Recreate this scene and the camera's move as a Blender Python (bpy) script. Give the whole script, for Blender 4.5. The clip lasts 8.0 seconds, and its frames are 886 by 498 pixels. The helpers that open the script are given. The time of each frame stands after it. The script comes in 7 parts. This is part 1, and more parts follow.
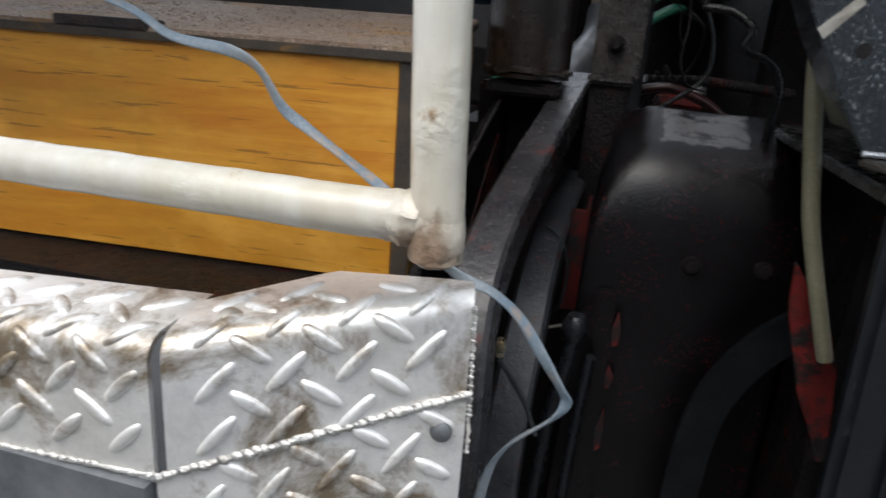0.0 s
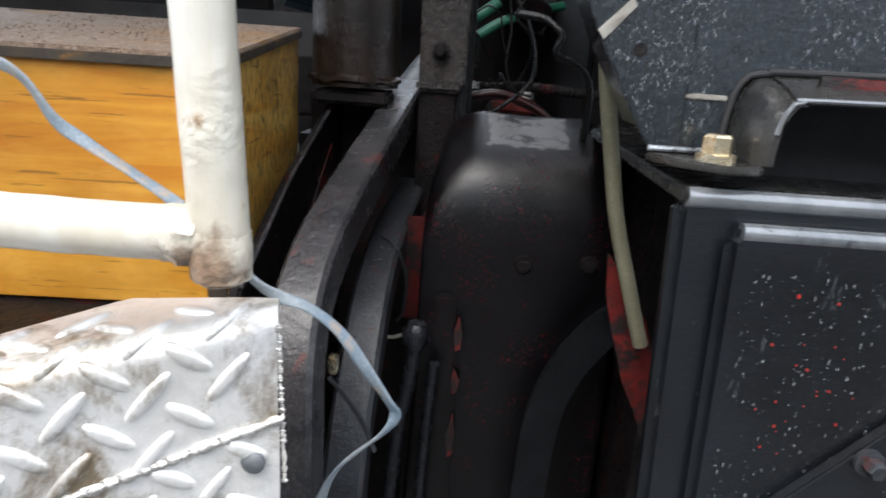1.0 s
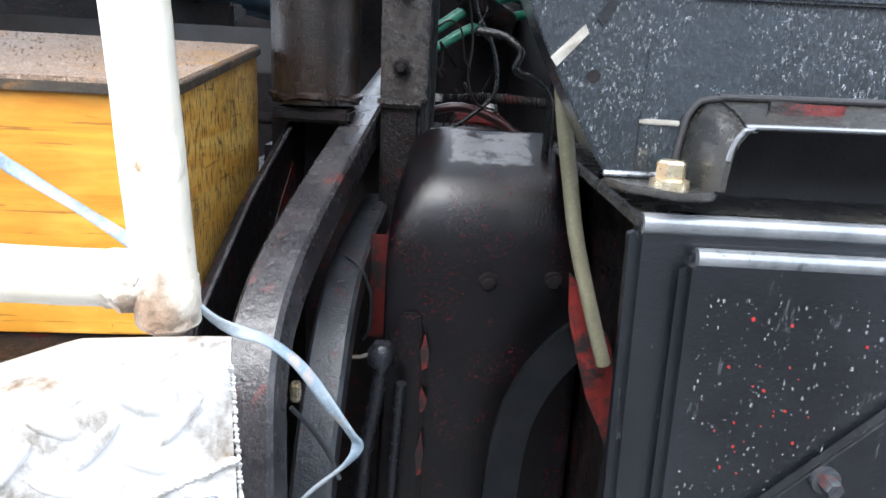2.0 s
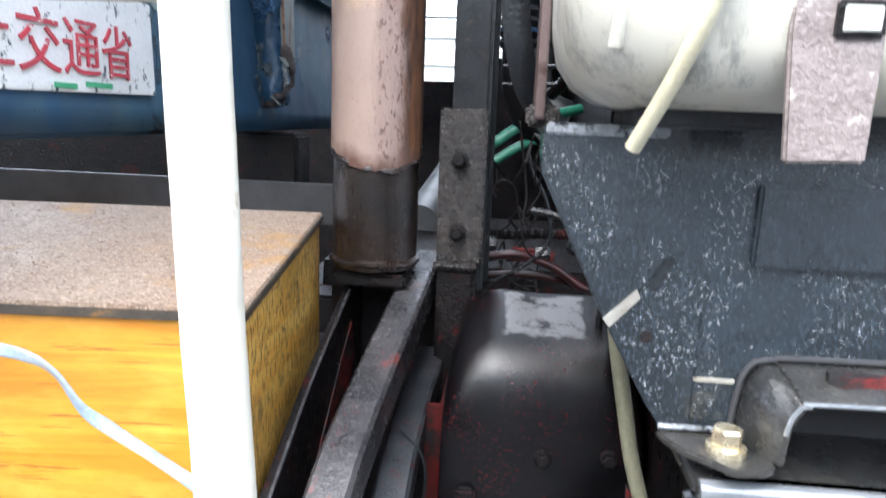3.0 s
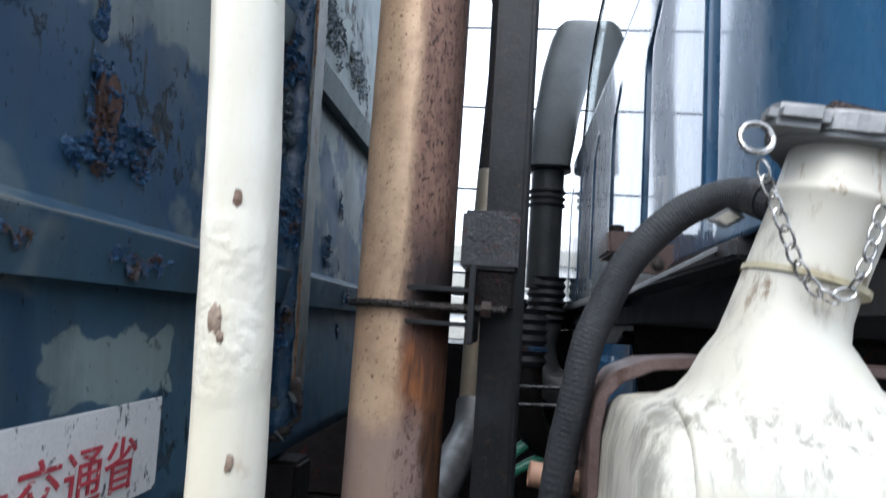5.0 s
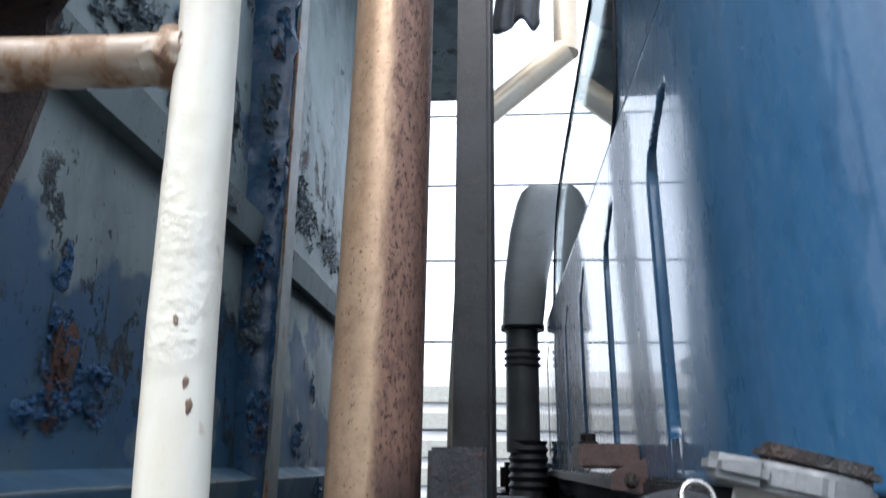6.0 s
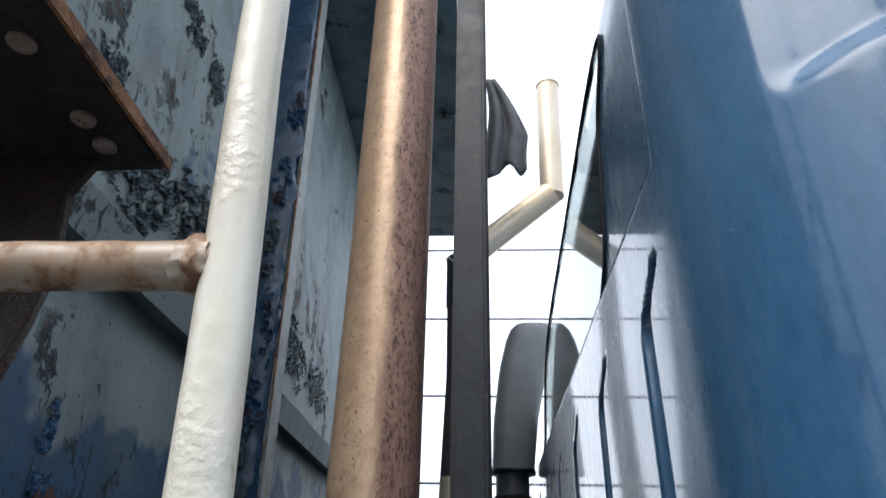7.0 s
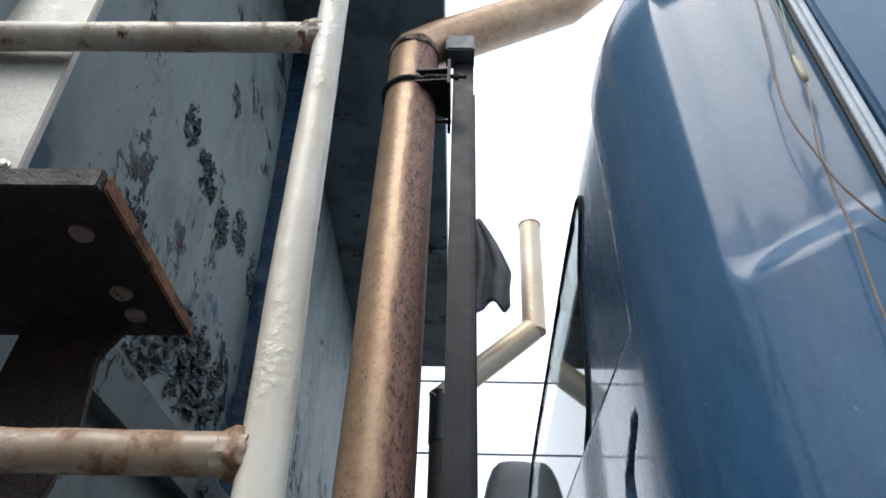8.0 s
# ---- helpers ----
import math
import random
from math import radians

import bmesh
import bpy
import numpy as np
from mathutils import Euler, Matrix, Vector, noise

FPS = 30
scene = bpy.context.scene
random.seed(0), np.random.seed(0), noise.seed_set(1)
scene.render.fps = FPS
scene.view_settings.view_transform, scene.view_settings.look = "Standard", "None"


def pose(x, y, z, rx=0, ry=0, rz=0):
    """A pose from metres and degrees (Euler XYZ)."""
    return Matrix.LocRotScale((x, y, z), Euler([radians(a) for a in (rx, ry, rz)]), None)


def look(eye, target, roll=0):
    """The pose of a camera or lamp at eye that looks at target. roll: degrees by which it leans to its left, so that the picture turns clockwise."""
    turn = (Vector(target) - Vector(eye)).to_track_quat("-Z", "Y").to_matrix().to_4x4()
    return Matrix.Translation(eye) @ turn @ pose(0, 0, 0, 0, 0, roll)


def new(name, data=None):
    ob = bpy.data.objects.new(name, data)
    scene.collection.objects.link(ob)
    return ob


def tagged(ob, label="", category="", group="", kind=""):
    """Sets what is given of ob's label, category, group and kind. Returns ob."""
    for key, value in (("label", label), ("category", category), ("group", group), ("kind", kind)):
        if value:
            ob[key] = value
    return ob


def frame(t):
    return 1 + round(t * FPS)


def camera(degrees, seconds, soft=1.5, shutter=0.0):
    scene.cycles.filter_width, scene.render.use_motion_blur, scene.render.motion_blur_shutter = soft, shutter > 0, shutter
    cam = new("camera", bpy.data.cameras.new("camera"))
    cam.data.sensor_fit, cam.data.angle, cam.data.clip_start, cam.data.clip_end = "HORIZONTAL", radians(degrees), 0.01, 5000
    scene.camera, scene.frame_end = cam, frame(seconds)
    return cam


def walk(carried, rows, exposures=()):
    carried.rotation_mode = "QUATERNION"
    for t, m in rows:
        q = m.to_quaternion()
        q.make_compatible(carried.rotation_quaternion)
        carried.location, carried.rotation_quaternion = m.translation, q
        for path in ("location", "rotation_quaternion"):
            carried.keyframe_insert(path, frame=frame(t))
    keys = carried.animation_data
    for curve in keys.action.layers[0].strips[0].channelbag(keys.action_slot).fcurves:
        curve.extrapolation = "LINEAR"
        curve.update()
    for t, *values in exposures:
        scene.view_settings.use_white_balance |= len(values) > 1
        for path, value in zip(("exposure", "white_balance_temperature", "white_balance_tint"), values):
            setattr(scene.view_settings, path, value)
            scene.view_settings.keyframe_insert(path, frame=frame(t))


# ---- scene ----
cam = camera(68.1, 8.0, shutter=0.3)
PATH = [
    (0, (0.1, -0.245, 1.279), (-0.366, 1.599, 0.661), 4.4),
    (0.5, (0.116, -0.237, 1.273), (-0.118, 1.659, 0.682), 4.0),
    (1, (0.129, -0.228, 1.276), (0.038, 1.691, 0.721), 3.8),
    (1.2, (0.134, -0.226, 1.277), (0.112, 1.701, 0.743), 3.8),
    (2.3, (0.136, -0.217, 1.308), (0.116, 1.706, 0.759), 2.9),
    (2.5, (0.134, -0.213, 1.336), (0.049, 1.718, 0.823), 2.3),
    (3, (0.13, -0.209, 1.389), (-0.054, 1.744, 1.002), 2.2),
    (3.5, (0.114, -0.208, 1.436), (-0.105, 1.76, 1.158), 3.6),
    (4, (0.106, -0.195, 1.502), (-0.126, 1.778, 1.266), 4.3),
    (4.5, (0.1, -0.195, 1.539), (-0.126, 1.792, 1.56), 3.9),
    (5, (0.101, -0.183, 1.58), (-0.112, 1.793, 1.805), 3.8),
    (5.2, (0.107, -0.183, 1.597), (-0.105, 1.782, 1.904), 3.3),
    (6.3, (0.115, -0.211, 1.684), (-0.027, 1.639, 2.43), 0.7),
    (6.5, (0.109, -0.216, 1.689), (-0.018, 1.599, 2.518), 1.1),
    (7, (0.104, -0.218, 1.694), (-0.009, 1.525, 2.668), 1.4),
    (7.5, (0.095, -0.253, 1.702), (0.036, 1.38, 2.854), 1.5),
    (8, (0.092, -0.275, 1.698), (0.037, 1.258, 2.981), 2.0),
]
EXPOSURES = [(0, 0.5, 6500, 10), (0.5, 0.75, 6500, 10), (1, 1.25, 6450, 10), (1.2, 1.4, 6400, 10), (2.3, 2.4, 6100, 10), (2.5, 2.43, 6100, 10), (3, 2.48, 6100, 10), (3.5, 2.1, 6100, 10), (4, 1.53, 6100, 10), (4.5, 1.15, 6120, 10), (5, 1.09, 6170, 10), (5.2, 1.02, 6150, 10), (6.3, 1, 6250, 10), (6.5, 0.9, 6300, 10), (7, 0.65, 6400, 10), (7.5, 0.4, 6450, 10), (8, 0.25, 6500, 10)]
walk(cam, [(t, look(eye, target, roll)) for t, eye, target, roll in PATH], EXPOSURES)

# ---- world and light: bright overcast sky ----
world = bpy.data.worlds.new("overcast_sky")
scene.world = world
world.use_nodes = True
wn, wl = world.node_tree.nodes, world.node_tree.links
sky = wn.new("ShaderNodeTexSky")
sky.sky_type, sky.sun_disc = "NISHITA", False
sky.sun_elevation, sky.sun_rotation = radians(58), radians(215)
sky.air_density, sky.dust_density, sky.ozone_density = 1.0, 6.0, 1.0
cloud = wn.new("ShaderNodeMix")
cloud.data_type = "RGBA"
cloud.inputs["Factor"].default_value = 0.8
cloud.inputs["B"].default_value = (9.1, 9.8, 10.9, 1)
wl.new(sky.outputs["Color"], cloud.inputs["A"])
wl.new(cloud.outputs["Result"], wn["Background"].inputs["Color"])
wn["Background"].inputs["Strength"].default_value = 0.15

sun = new("sun", bpy.data.lights.new("sun", "SUN"))
sun.data.energy, sun.data.angle, sun.data.color = 1.5, radians(38), (1.0, 0.96, 0.9)
sun.matrix_basis = look((-3, -6, 10), (0, 0, 0))


# ---- materials ----
def material(name):
    m = bpy.data.materials.new(name)
    m.use_nodes = True
    return m, m.node_tree.nodes, m.node_tree.links, m.node_tree.nodes["Principled BSDF"]


def tex_noise(n, l, scale, detail=6.0, rough=0.6, stretch=(1, 1, 1), distort=0.0):
    co, mp, nz = n.new("ShaderNodeTexCoord"), n.new("ShaderNodeMapping"), n.new("ShaderNodeTexNoise")
    mp.inputs["Scale"].default_value = stretch
    nz.inputs["Scale"].default_value, nz.inputs["Detail"].default_value = scale, detail
    nz.inputs["Roughness"].default_value, nz.inputs["Distortion"].default_value = rough, distort
    l.new(co.outputs["Object"], mp.inputs["Vector"])
    l.new(mp.outputs["Vector"], nz.inputs["Vector"])
    return nz.outputs["Fac"]


def ramp(n, l, fac, lo, hi, a=(0, 0, 0, 1), b=(1, 1, 1, 1)):
    r = n.new("ShaderNodeValToRGB")
    r.color_ramp.elements[0].position, r.color_ramp.elements[1].position = lo, hi
    r.color_ramp.elements[0].color, r.color_ramp.elements[1].color = a, b
    l.new(fac, r.inputs["Fac"])
    return r.outputs["Color"]


def blend(n, l, fac, a, b):
    x = n.new("ShaderNodeMix")
    x.data_type = "RGBA"
    if hasattr(fac, "is_linked"):
        l.new(fac, x.inputs["Factor"])
    else:
        x.inputs["Factor"].default_value = fac
    for socket, v in (("A", a), ("B", b)):
        if hasattr(v, "is_linked"):
            l.new(v, x.inputs[socket])
        else:
            x.inputs[socket].default_value = (*v, 1)
    return x.outputs["Result"]


def times(n, l, a, b):
    m = n.new("ShaderNodeMath")
    m.operation = "MULTIPLY"
    l.new(a, m.inputs[0])
    if hasattr(b, "is_linked"):
        l.new(b, m.inputs[1])
    else:
        m.inputs[1].default_value = b
    return m.outputs[0]


def bump(n, l, bsdf, height, strength=0.3, distance=0.002):
    b = n.new("ShaderNodeBump")
    b.inputs["Strength"].default_value, b.inputs["Distance"].default_value = strength, distance
    l.new(height, b.inputs["Height"])
    l.new(b.outputs["Normal"], bsdf.inputs["Normal"])


def surface(name, base, other, spots=None, rough=(0.4, 0.6), metal=0.0, scale=14, spot_scale=30, spot_cut=(0.62, 0.7),
            bump_scale=120, bump_by=0.2, stretch=(1, 1, 1), coat=0.0, bump_distance=0.002, spot_stretch=(1, 1, 1), grain=0.25, specular=0.5):
    """Two broad tones, a fine grain, and spots of a third tone with its own edge."""
    m, n, l, b = material(name)
    broad = ramp(n, l, tex_noise(n, l, scale, stretch=stretch), 0.38, 0.66)
    col = blend(n, l, broad, base, other)
    fine = tex_noise(n, l, scale * 14, 4, 0.7, stretch)
    col = blend(n, l, times(n, l, ramp(n, l, fine, 0.42, 0.75), grain), col, tuple(c * 0.45 for c in base))
    grit = ramp(n, l, tex_noise(n, l, 520, 3, 0.7, spot_stretch), 0.50, 0.72)
    col = blend(n, l, times(n, l, grit, grain), col, tuple(min(0.9, c * 1.9 + 0.01) for c in other))
    coarse, sand, height_node = tex_noise(n, l, bump_scale, 5, 0.65), tex_noise(n, l, bump_scale * 3.5, 3, 0.7), n.new("ShaderNodeMath")
    height_node.operation = "MULTIPLY_ADD"
    l.new(sand, height_node.inputs[0])
    height_node.inputs[1].default_value = 0.45
    l.new(coarse, height_node.inputs[2])
    height = height_node.outputs[0]
    if spots:
        cut = ramp(n, l, tex_noise(n, l, spot_scale, 7, 0.72, spot_stretch, 0.3), *spot_cut)
        col = blend(n, l, cut, col, spots)
    l.new(col, b.inputs["Base Color"])
    l.new(ramp(n, l, tex_noise(n, l, scale * 3, 5, 0.6, stretch), 0.3, 0.7, (rough[0],) * 3 + (1,), (rough[1],) * 3 + (1,)), b.inputs["Roughness"])
    b.inputs["Metallic"].default_value = metal
    b.inputs["Specular IOR Level"].default_value = specular
    b.inputs["Coat Weight"].default_value = coat
    b.inputs["Coat Roughness"].default_value = 0.08
    bump(n, l, b, height, bump_by, bump_distance)
    return m


def ladder_paint(name, worn, tone=1.0):
    """Cream gloss paint, yellowed in streaks, lumpy in places, with small rust breaks inside brown halos."""
    m, n, l, b = material(name)
    flow = (1, 1, 0.22) if worn < 0.5 else (0.3, 1, 1)
    col = blend(n, l, ramp(n, l, tex_noise(n, l, 26, 6, 0.6, flow), 0.36, 0.68), tuple(c * tone for c in (0.64, 0.635, 0.59)), tuple(c * tone for c in (0.54, 0.51, 0.41)))
    col = blend(n, l, times(n, l, ramp(n, l, tex_noise(n, l, 9, 4, 0.6), 0.48, 0.7), 0.5), col, (0.55, 0.50, 0.37))
    lumpy = ramp(n, l, tex_noise(n, l, 17, 3, 0.5), 0.46, 0.66)
    breaks = tex_noise(n, l, 62, 5, 0.62, (1, 1, 0.7))
    halo = ramp(n, l, breaks, 0.64 - 0.18 * worn, 0.74 - 0.18 * worn)
    col = blend(n, l, times(n, l, halo, 0.85), col, (0.27, 0.155, 0.07))
    core = ramp(n, l, breaks, 0.73 - 0.175 * worn, 0.755 - 0.175 * worn)
    col = blend(n, l, core, col, (0.055, 0.022, 0.014))
    wash = times(n, l, ramp(n, l, tex_noise(n, l, 20, 6, 0.65, flow), 0.42, 0.58), 0.30 + 0.45 * worn)
    col = blend(n, l, wash, col, (0.36, 0.27, 0.16) if worn < 0.3 else (0.22, 0.125, 0.065))
    fine = ramp(n, l, tex_noise(n, l, 420, 3, 0.6), 0.60, 0.72)
    col = blend(n, l, times(n, l, fine, 0.25), col, (0.42, 0.39, 0.30))
    # rust creeping out of the lowest joint, with a ragged rim
    co, away, ragged = n.new("ShaderNodeTexCoord"), n.new("ShaderNodeVectorMath"), n.new("ShaderNodeMath")
    away.operation, ragged.operation = "DISTANCE", "MULTIPLY_ADD"
    l.new(co.outputs["Object"], away.inputs[0])
    away.inputs[1].default_value = (0.028, -0.006, 1.193)
    l.new(tex_noise(n, l, 75, 6, 0.65, (1, 1, 0.6)), ragged.inputs[0])
    ragged.inputs[1].default_value = 0.034
    l.new(away.outputs["Value"], ragged.inputs[2])
    near = ramp(n, l, ragged.outputs[0], 0.030, 0.038, (1, 1, 1, 1), (0, 0, 0, 1))
    rusty = blend(n, l, ramp(n, l, tex_noise(n, l, 140, 6, 0.7), 0.42, 0.60), (0.21, 0.125, 0.085), (0.085, 0.046, 0.032))
    col = blend(n, l, times(n, l, near, 0.92), col, rusty)
    faint = ramp(n, l, ragged.outputs[0], 0.040, 0.070, (1, 1, 1, 1), (0, 0, 0, 1))
    col = blend(n, l, times(n, l, faint, 0.22), col, (0.34, 0.24, 0.13))
    l.new(col, b.inputs["Base Color"])
    l.new(ramp(n, l, halo, 0, 1, (0.30, 0.30, 0.30, 1), (0.62, 0.62, 0.62, 1)), b.inputs["Roughness"])
    high = n.new("ShaderNodeMath")
    high.operation = "MULTIPLY_ADD"
    l.new(times(n, l, tex_noise(n, l, 210, 4, 0.55), lumpy), high.inputs[0])
    high.inputs[1].default_value = 1.0
    l.new(times(n, l, tex_noise(n, l, 60, 3, 0.5), 0.25), high.inputs[2])
    bump(n, l, b, high.outputs[0], 0.5, 0.0035)
    return m


cream, cream_rusty = ladder_paint("cream_paint", 0.0), ladder_paint("rusting_cream_paint", 1.0)
cream_spotted = ladder_paint("spotted_cream_paint", 0.45)
# dirt on the bracket, its tone also darkened for shade under the rung
cream_dirty_shaded = ladder_paint("dirty_shaded_cream_paint", 0.55, 0.72)
weld_rust = surface("rusty_weld", (0.105, 0.055, 0.035), (0.26, 0.20, 0.15), (0.035, 0.015, 0.01), (0.6, 0.85), scale=60, spot_scale=90, spot_cut=(0.55, 0.6), bump_scale=200, bump_by=0.8)
tread = surface("tread_aluminium", (0.88, 0.87, 0.85), (0.76, 0.745, 0.70), (0.26, 0.205, 0.14), (0.30, 0.48), 0.55, scale=11, spot_scale=13, spot_cut=(0.49, 0.61), bump_scale=60, bump_by=0.3, bump_distance=0.002)
bead = surface("weld_bead", (0.72, 0.71, 0.68), (0.5, 0.48, 0.45), None, (0.25, 0.4), 0.9, scale=60, bump_scale=220, bump_by=0.6)
steel_grey = surface("grey_steel", (0.2, 0.21, 0.22), (0.11, 0.12, 0.13), (0.06, 0.035, 0.025), (0.4, 0.6), 0.4, scale=25)
dark_bar = surface("dark_rolled_steel", (0.075, 0.077, 0.080), (0.045, 0.046, 0.048), (0.10, 0.075, 0.055), (0.4, 0.6), 0.2, scale=18, spot_scale=40, spot_cut=(0.60, 0.68), specular=0.3)
black_wet = surface("wet_black_paint", (0.0085, 0.0095, 0.012), (0.015, 0.016, 0.020), (0.13, 0.012, 0.008), (0.16, 0.34), scale=18, spot_scale=42, spot_cut=(0.70, 0.73), bump_scale=260, bump_by=0.22, bump_distance=0.002)
# pale specks are dust and painted drop glints; broad tones stand for reflection
panel_black = surface("wet_dusty_glint_black_paint", (0.009, 0.0125, 0.016), (0.025, 0.033, 0.041), (0.18, 0.20, 0.22), (0.10, 0.26), scale=5, spot_scale=900, spot_cut=(0.635, 0.69), bump_scale=260, bump_by=0.35, bump_distance=0.002, spot_stretch=(1.0, 1, 0.45), grain=0.30, coat=0.5)
# same black paint as the carrier's, copied darker for the shade low down
box_black_shaded = surface("shaded_wet_black_paint", (0.0035, 0.0042, 0.0055), (0.009, 0.011, 0.014), (0.045, 0.050, 0.055), (0.08, 0.22), scale=11, spot_scale=60, spot_cut=(0.62, 0.70), bump_scale=240, bump_by=0.35, bump_distance=0.002, spot_stretch=(1.6, 1, 0.35), grain=0.12, coat=0.3)
rim_black = surface("worn_rim_paint", (0.012, 0.013, 0.014), (0.034, 0.032, 0.028), (0.070, 0.060, 0.048), (0.16, 0.34), scale=22, spot_scale=55, spot_cut=(0.60, 0.70), bump_scale=260, bump_by=0.35, grain=0.3, coat=0.25)


def casting():
    """Oily black casting, flecked dull red, with a pale scuffed field on its crown."""
    m, n, l, b = material("oily_black_casting")
    col = blend(n, l, ramp(n, l, tex_noise(n, l, 18), 0.4, 0.65), (0.0026, 0.0026, 0.0032), (0.0050, 0.0046, 0.0055))
    flecks = times(n, l, ramp(n, l, tex_noise(n, l, 330, 5, 0.75), 0.575, 0.61), ramp(n, l, tex_noise(n, l, 22, 5, 0.65), 0.47, 0.57))
    col = blend(n, l, times(n, l, flecks, 0.70), col, (0.070, 0.007, 0.008))
    co, sep = n.new("ShaderNodeTexCoord"), n.new("ShaderNodeSeparateXYZ")
    wob = n.new("ShaderNodeVectorMath")
    wob.operation = "MULTIPLY_ADD"
    nz = n.new("ShaderNodeTexNoise")
    nz.inputs["Scale"].default_value, nz.inputs["Detail"].default_value = 60, 6
    l.new(co.outputs["Object"], nz.inputs["Vector"])
    l.new(nz.outputs["Color"], wob.inputs[0])
    wob.inputs[1].default_value = (0.02, 0.02, 0.0)
    l.new(co.outputs["Object"], wob.inputs[2])
    l.new(wob.outputs["Vector"], sep.inputs["Vector"])
    mask = None
    for axis, lo, hi in (("X", 0.143, 0.217), ("Y", 0.350, 0.412)):
        for a, c in ((lo, lo + 0.004), (hi, hi - 0.004)):
            r = n.new("ShaderNodeMapRange")
            l.new(sep.outputs[axis], r.inputs["Value"])
            r.inputs["From Min"].default_value, r.inputs["From Max"].default_value = a, c
            mask = times(n, l, mask, r.outputs["Result"]) if mask else r.outputs["Result"]
    mask = times(n, l, mask, ramp(n, l, tex_noise(n, l, 45, 7, 0.7), 0.38, 0.5))
    col = blend(n, l, times(n, l, mask, 0.8), col, (0.13, 0.13, 0.135))
    l.new(col, b.inputs["Base Color"])
    l.new(ramp(n, l, tex_noise(n, l, 40, 5), 0.3, 0.7, (0.06, 0.06, 0.06, 1), (0.18, 0.18, 0.18, 1)), b.inputs["Roughness"])
    b.inputs["Specular IOR Level"].default_value = 0.40
    bump(n, l, b, tex_noise(n, l, 620, 3, 0.65), 0.55, 0.0008)
    return m


cover_black = casting()

black_grime = surface("black_grime", (0.004, 0.004, 0.0045), (0.013, 0.010, 0.010), (0.040, 0.006, 0.005), (0.22, 0.5), scale=30, spot_scale=36, spot_cut=(0.58, 0.66), bump_scale=200, bump_by=0.7, bump_distance=0.003, specular=0.14, grain=0.5)
beam_black = surface("worn_black_steel", (0.020, 0.020, 0.023), (0.054, 0.051, 0.053), (0.15, 0.030, 0.025), (0.14, 0.32), scale=26, spot_scale=34, spot_cut=(0.59, 0.68), bump_scale=170, bump_by=0.45, grain=0.45, coat=0.12, spot_stretch=(1, 0.5, 0.5))
red_primer = surface("red_primer_scraped", (0.15, 0.011, 0.008), (0.08, 0.008, 0.007), (0.010, 0.009, 0.009), (0.35, 0.6), scale=40, spot_scale=38, spot_cut=(0.46, 0.54), bump_by=0.5)
post_black = surface("post_black", (0.008, 0.009, 0.010), (0.022, 0.025, 0.028), (0.045, 0.030, 0.022), (0.30, 0.5), scale=16, spot_scale=70, spot_cut=(0.60, 0.68), bump_scale=150, bump_by=0.18, specular=0.35)
rod_blue = surface("blue_black_steel", (0.004, 0.005, 0.006), (0.009, 0.010, 0.012), (0.006, 0.006, 0.007), (0.35, 0.6), scale=30, spot_scale=50, spot_cut=(0.55, 0.65), bump_scale=180, bump_by=0.5, specular=0.15)
block_grey = surface("grey_black_block", (0.016, 0.018, 0.021), (0.036, 0.039, 0.044), (0.05, 0.012, 0.010), (0.25, 0.45), scale=40, spot_scale=90, spot_cut=(0.58, 0.64), bump_scale=160, bump_by=0.5)
plate_rusty = surface("oily_rusty_plate", (0.009, 0.008, 0.008), (0.028, 0.020, 0.016), (0.006, 0.006, 0.006), (0.15, 0.40), scale=45, bump_scale=190, bump_by=0.9, bump_distance=0.003)
rubber = surface("black_rubber", (0.014, 0.015, 0.017), (0.030, 0.032, 0.036), (0.055, 0.056, 0.058), (0.42, 0.62), scale=30, spot_scale=60, spot_cut=(0.62, 0.72), bump_scale=300, bump_by=0.3, specular=0.3)
braid = surface("grey_black_braid", (0.017, 0.020, 0.024), (0.032, 0.036, 0.041), (0.052, 0.055, 0.058), (0.5, 0.7), scale=30, spot_scale=60, spot_cut=(0.60, 0.72), bump_scale=420, bump_by=0.5, specular=0.3)
peg_tan = surface("worn_tan_peg", (0.36, 0.22, 0.15), (0.24, 0.13, 0.085), (0.10, 0.055, 0.035), (0.35, 0.6), scale=40, spot_scale=60, spot_cut=(0.58, 0.66))
wet_rubber = surface("wet_black_rubber", (0.005, 0.0055, 0.006), (0.010, 0.011, 0.012), None, (0.16, 0.3), scale=40, bump_scale=260, bump_by=0.3, specular=0.3)
dull_red = surface("dull_red_rubber", (0.034, 0.006, 0.006), (0.020, 0.005, 0.005), (0.006, 0.005, 0.005), (0.30, 0.50), scale=30, spot_scale=40, spot_cut=(0.50, 0.60))
plastic_grey = surface("faded_grey_plastic", (0.125, 0.138, 0.140), (0.165, 0.178, 0.180), (0.10, 0.11, 0.11), (0.40, 0.60), scale=9, spot_scale=14, spot_cut=(0.56, 0.70), bump_scale=200, bump_by=0.15)
plastic_black = surface("black_plastic", (0.045, 0.048, 0.050), (0.070, 0.074, 0.076), None, (0.35, 0.55), scale=12, bump_scale=200, bump_by=0.15)
strap_brown = surface("brown_primed_steel", (0.062, 0.038, 0.035), (0.105, 0.070, 0.064), (0.040, 0.018, 0.012), (0.35, 0.55), scale=24, spot_scale=50, spot_cut=(0.56, 0.64), bump_by=0.4)
tab_primer = surface("worn_pinkish_primer", (0.130, 0.103, 0.096), (0.190, 0.158, 0.147), (0.34, 0.30, 0.27), (0.35, 0.55), scale=24, spot_scale=60, spot_cut=(0.60, 0.66), bump_scale=130, bump_by=0.7, grain=0.4)
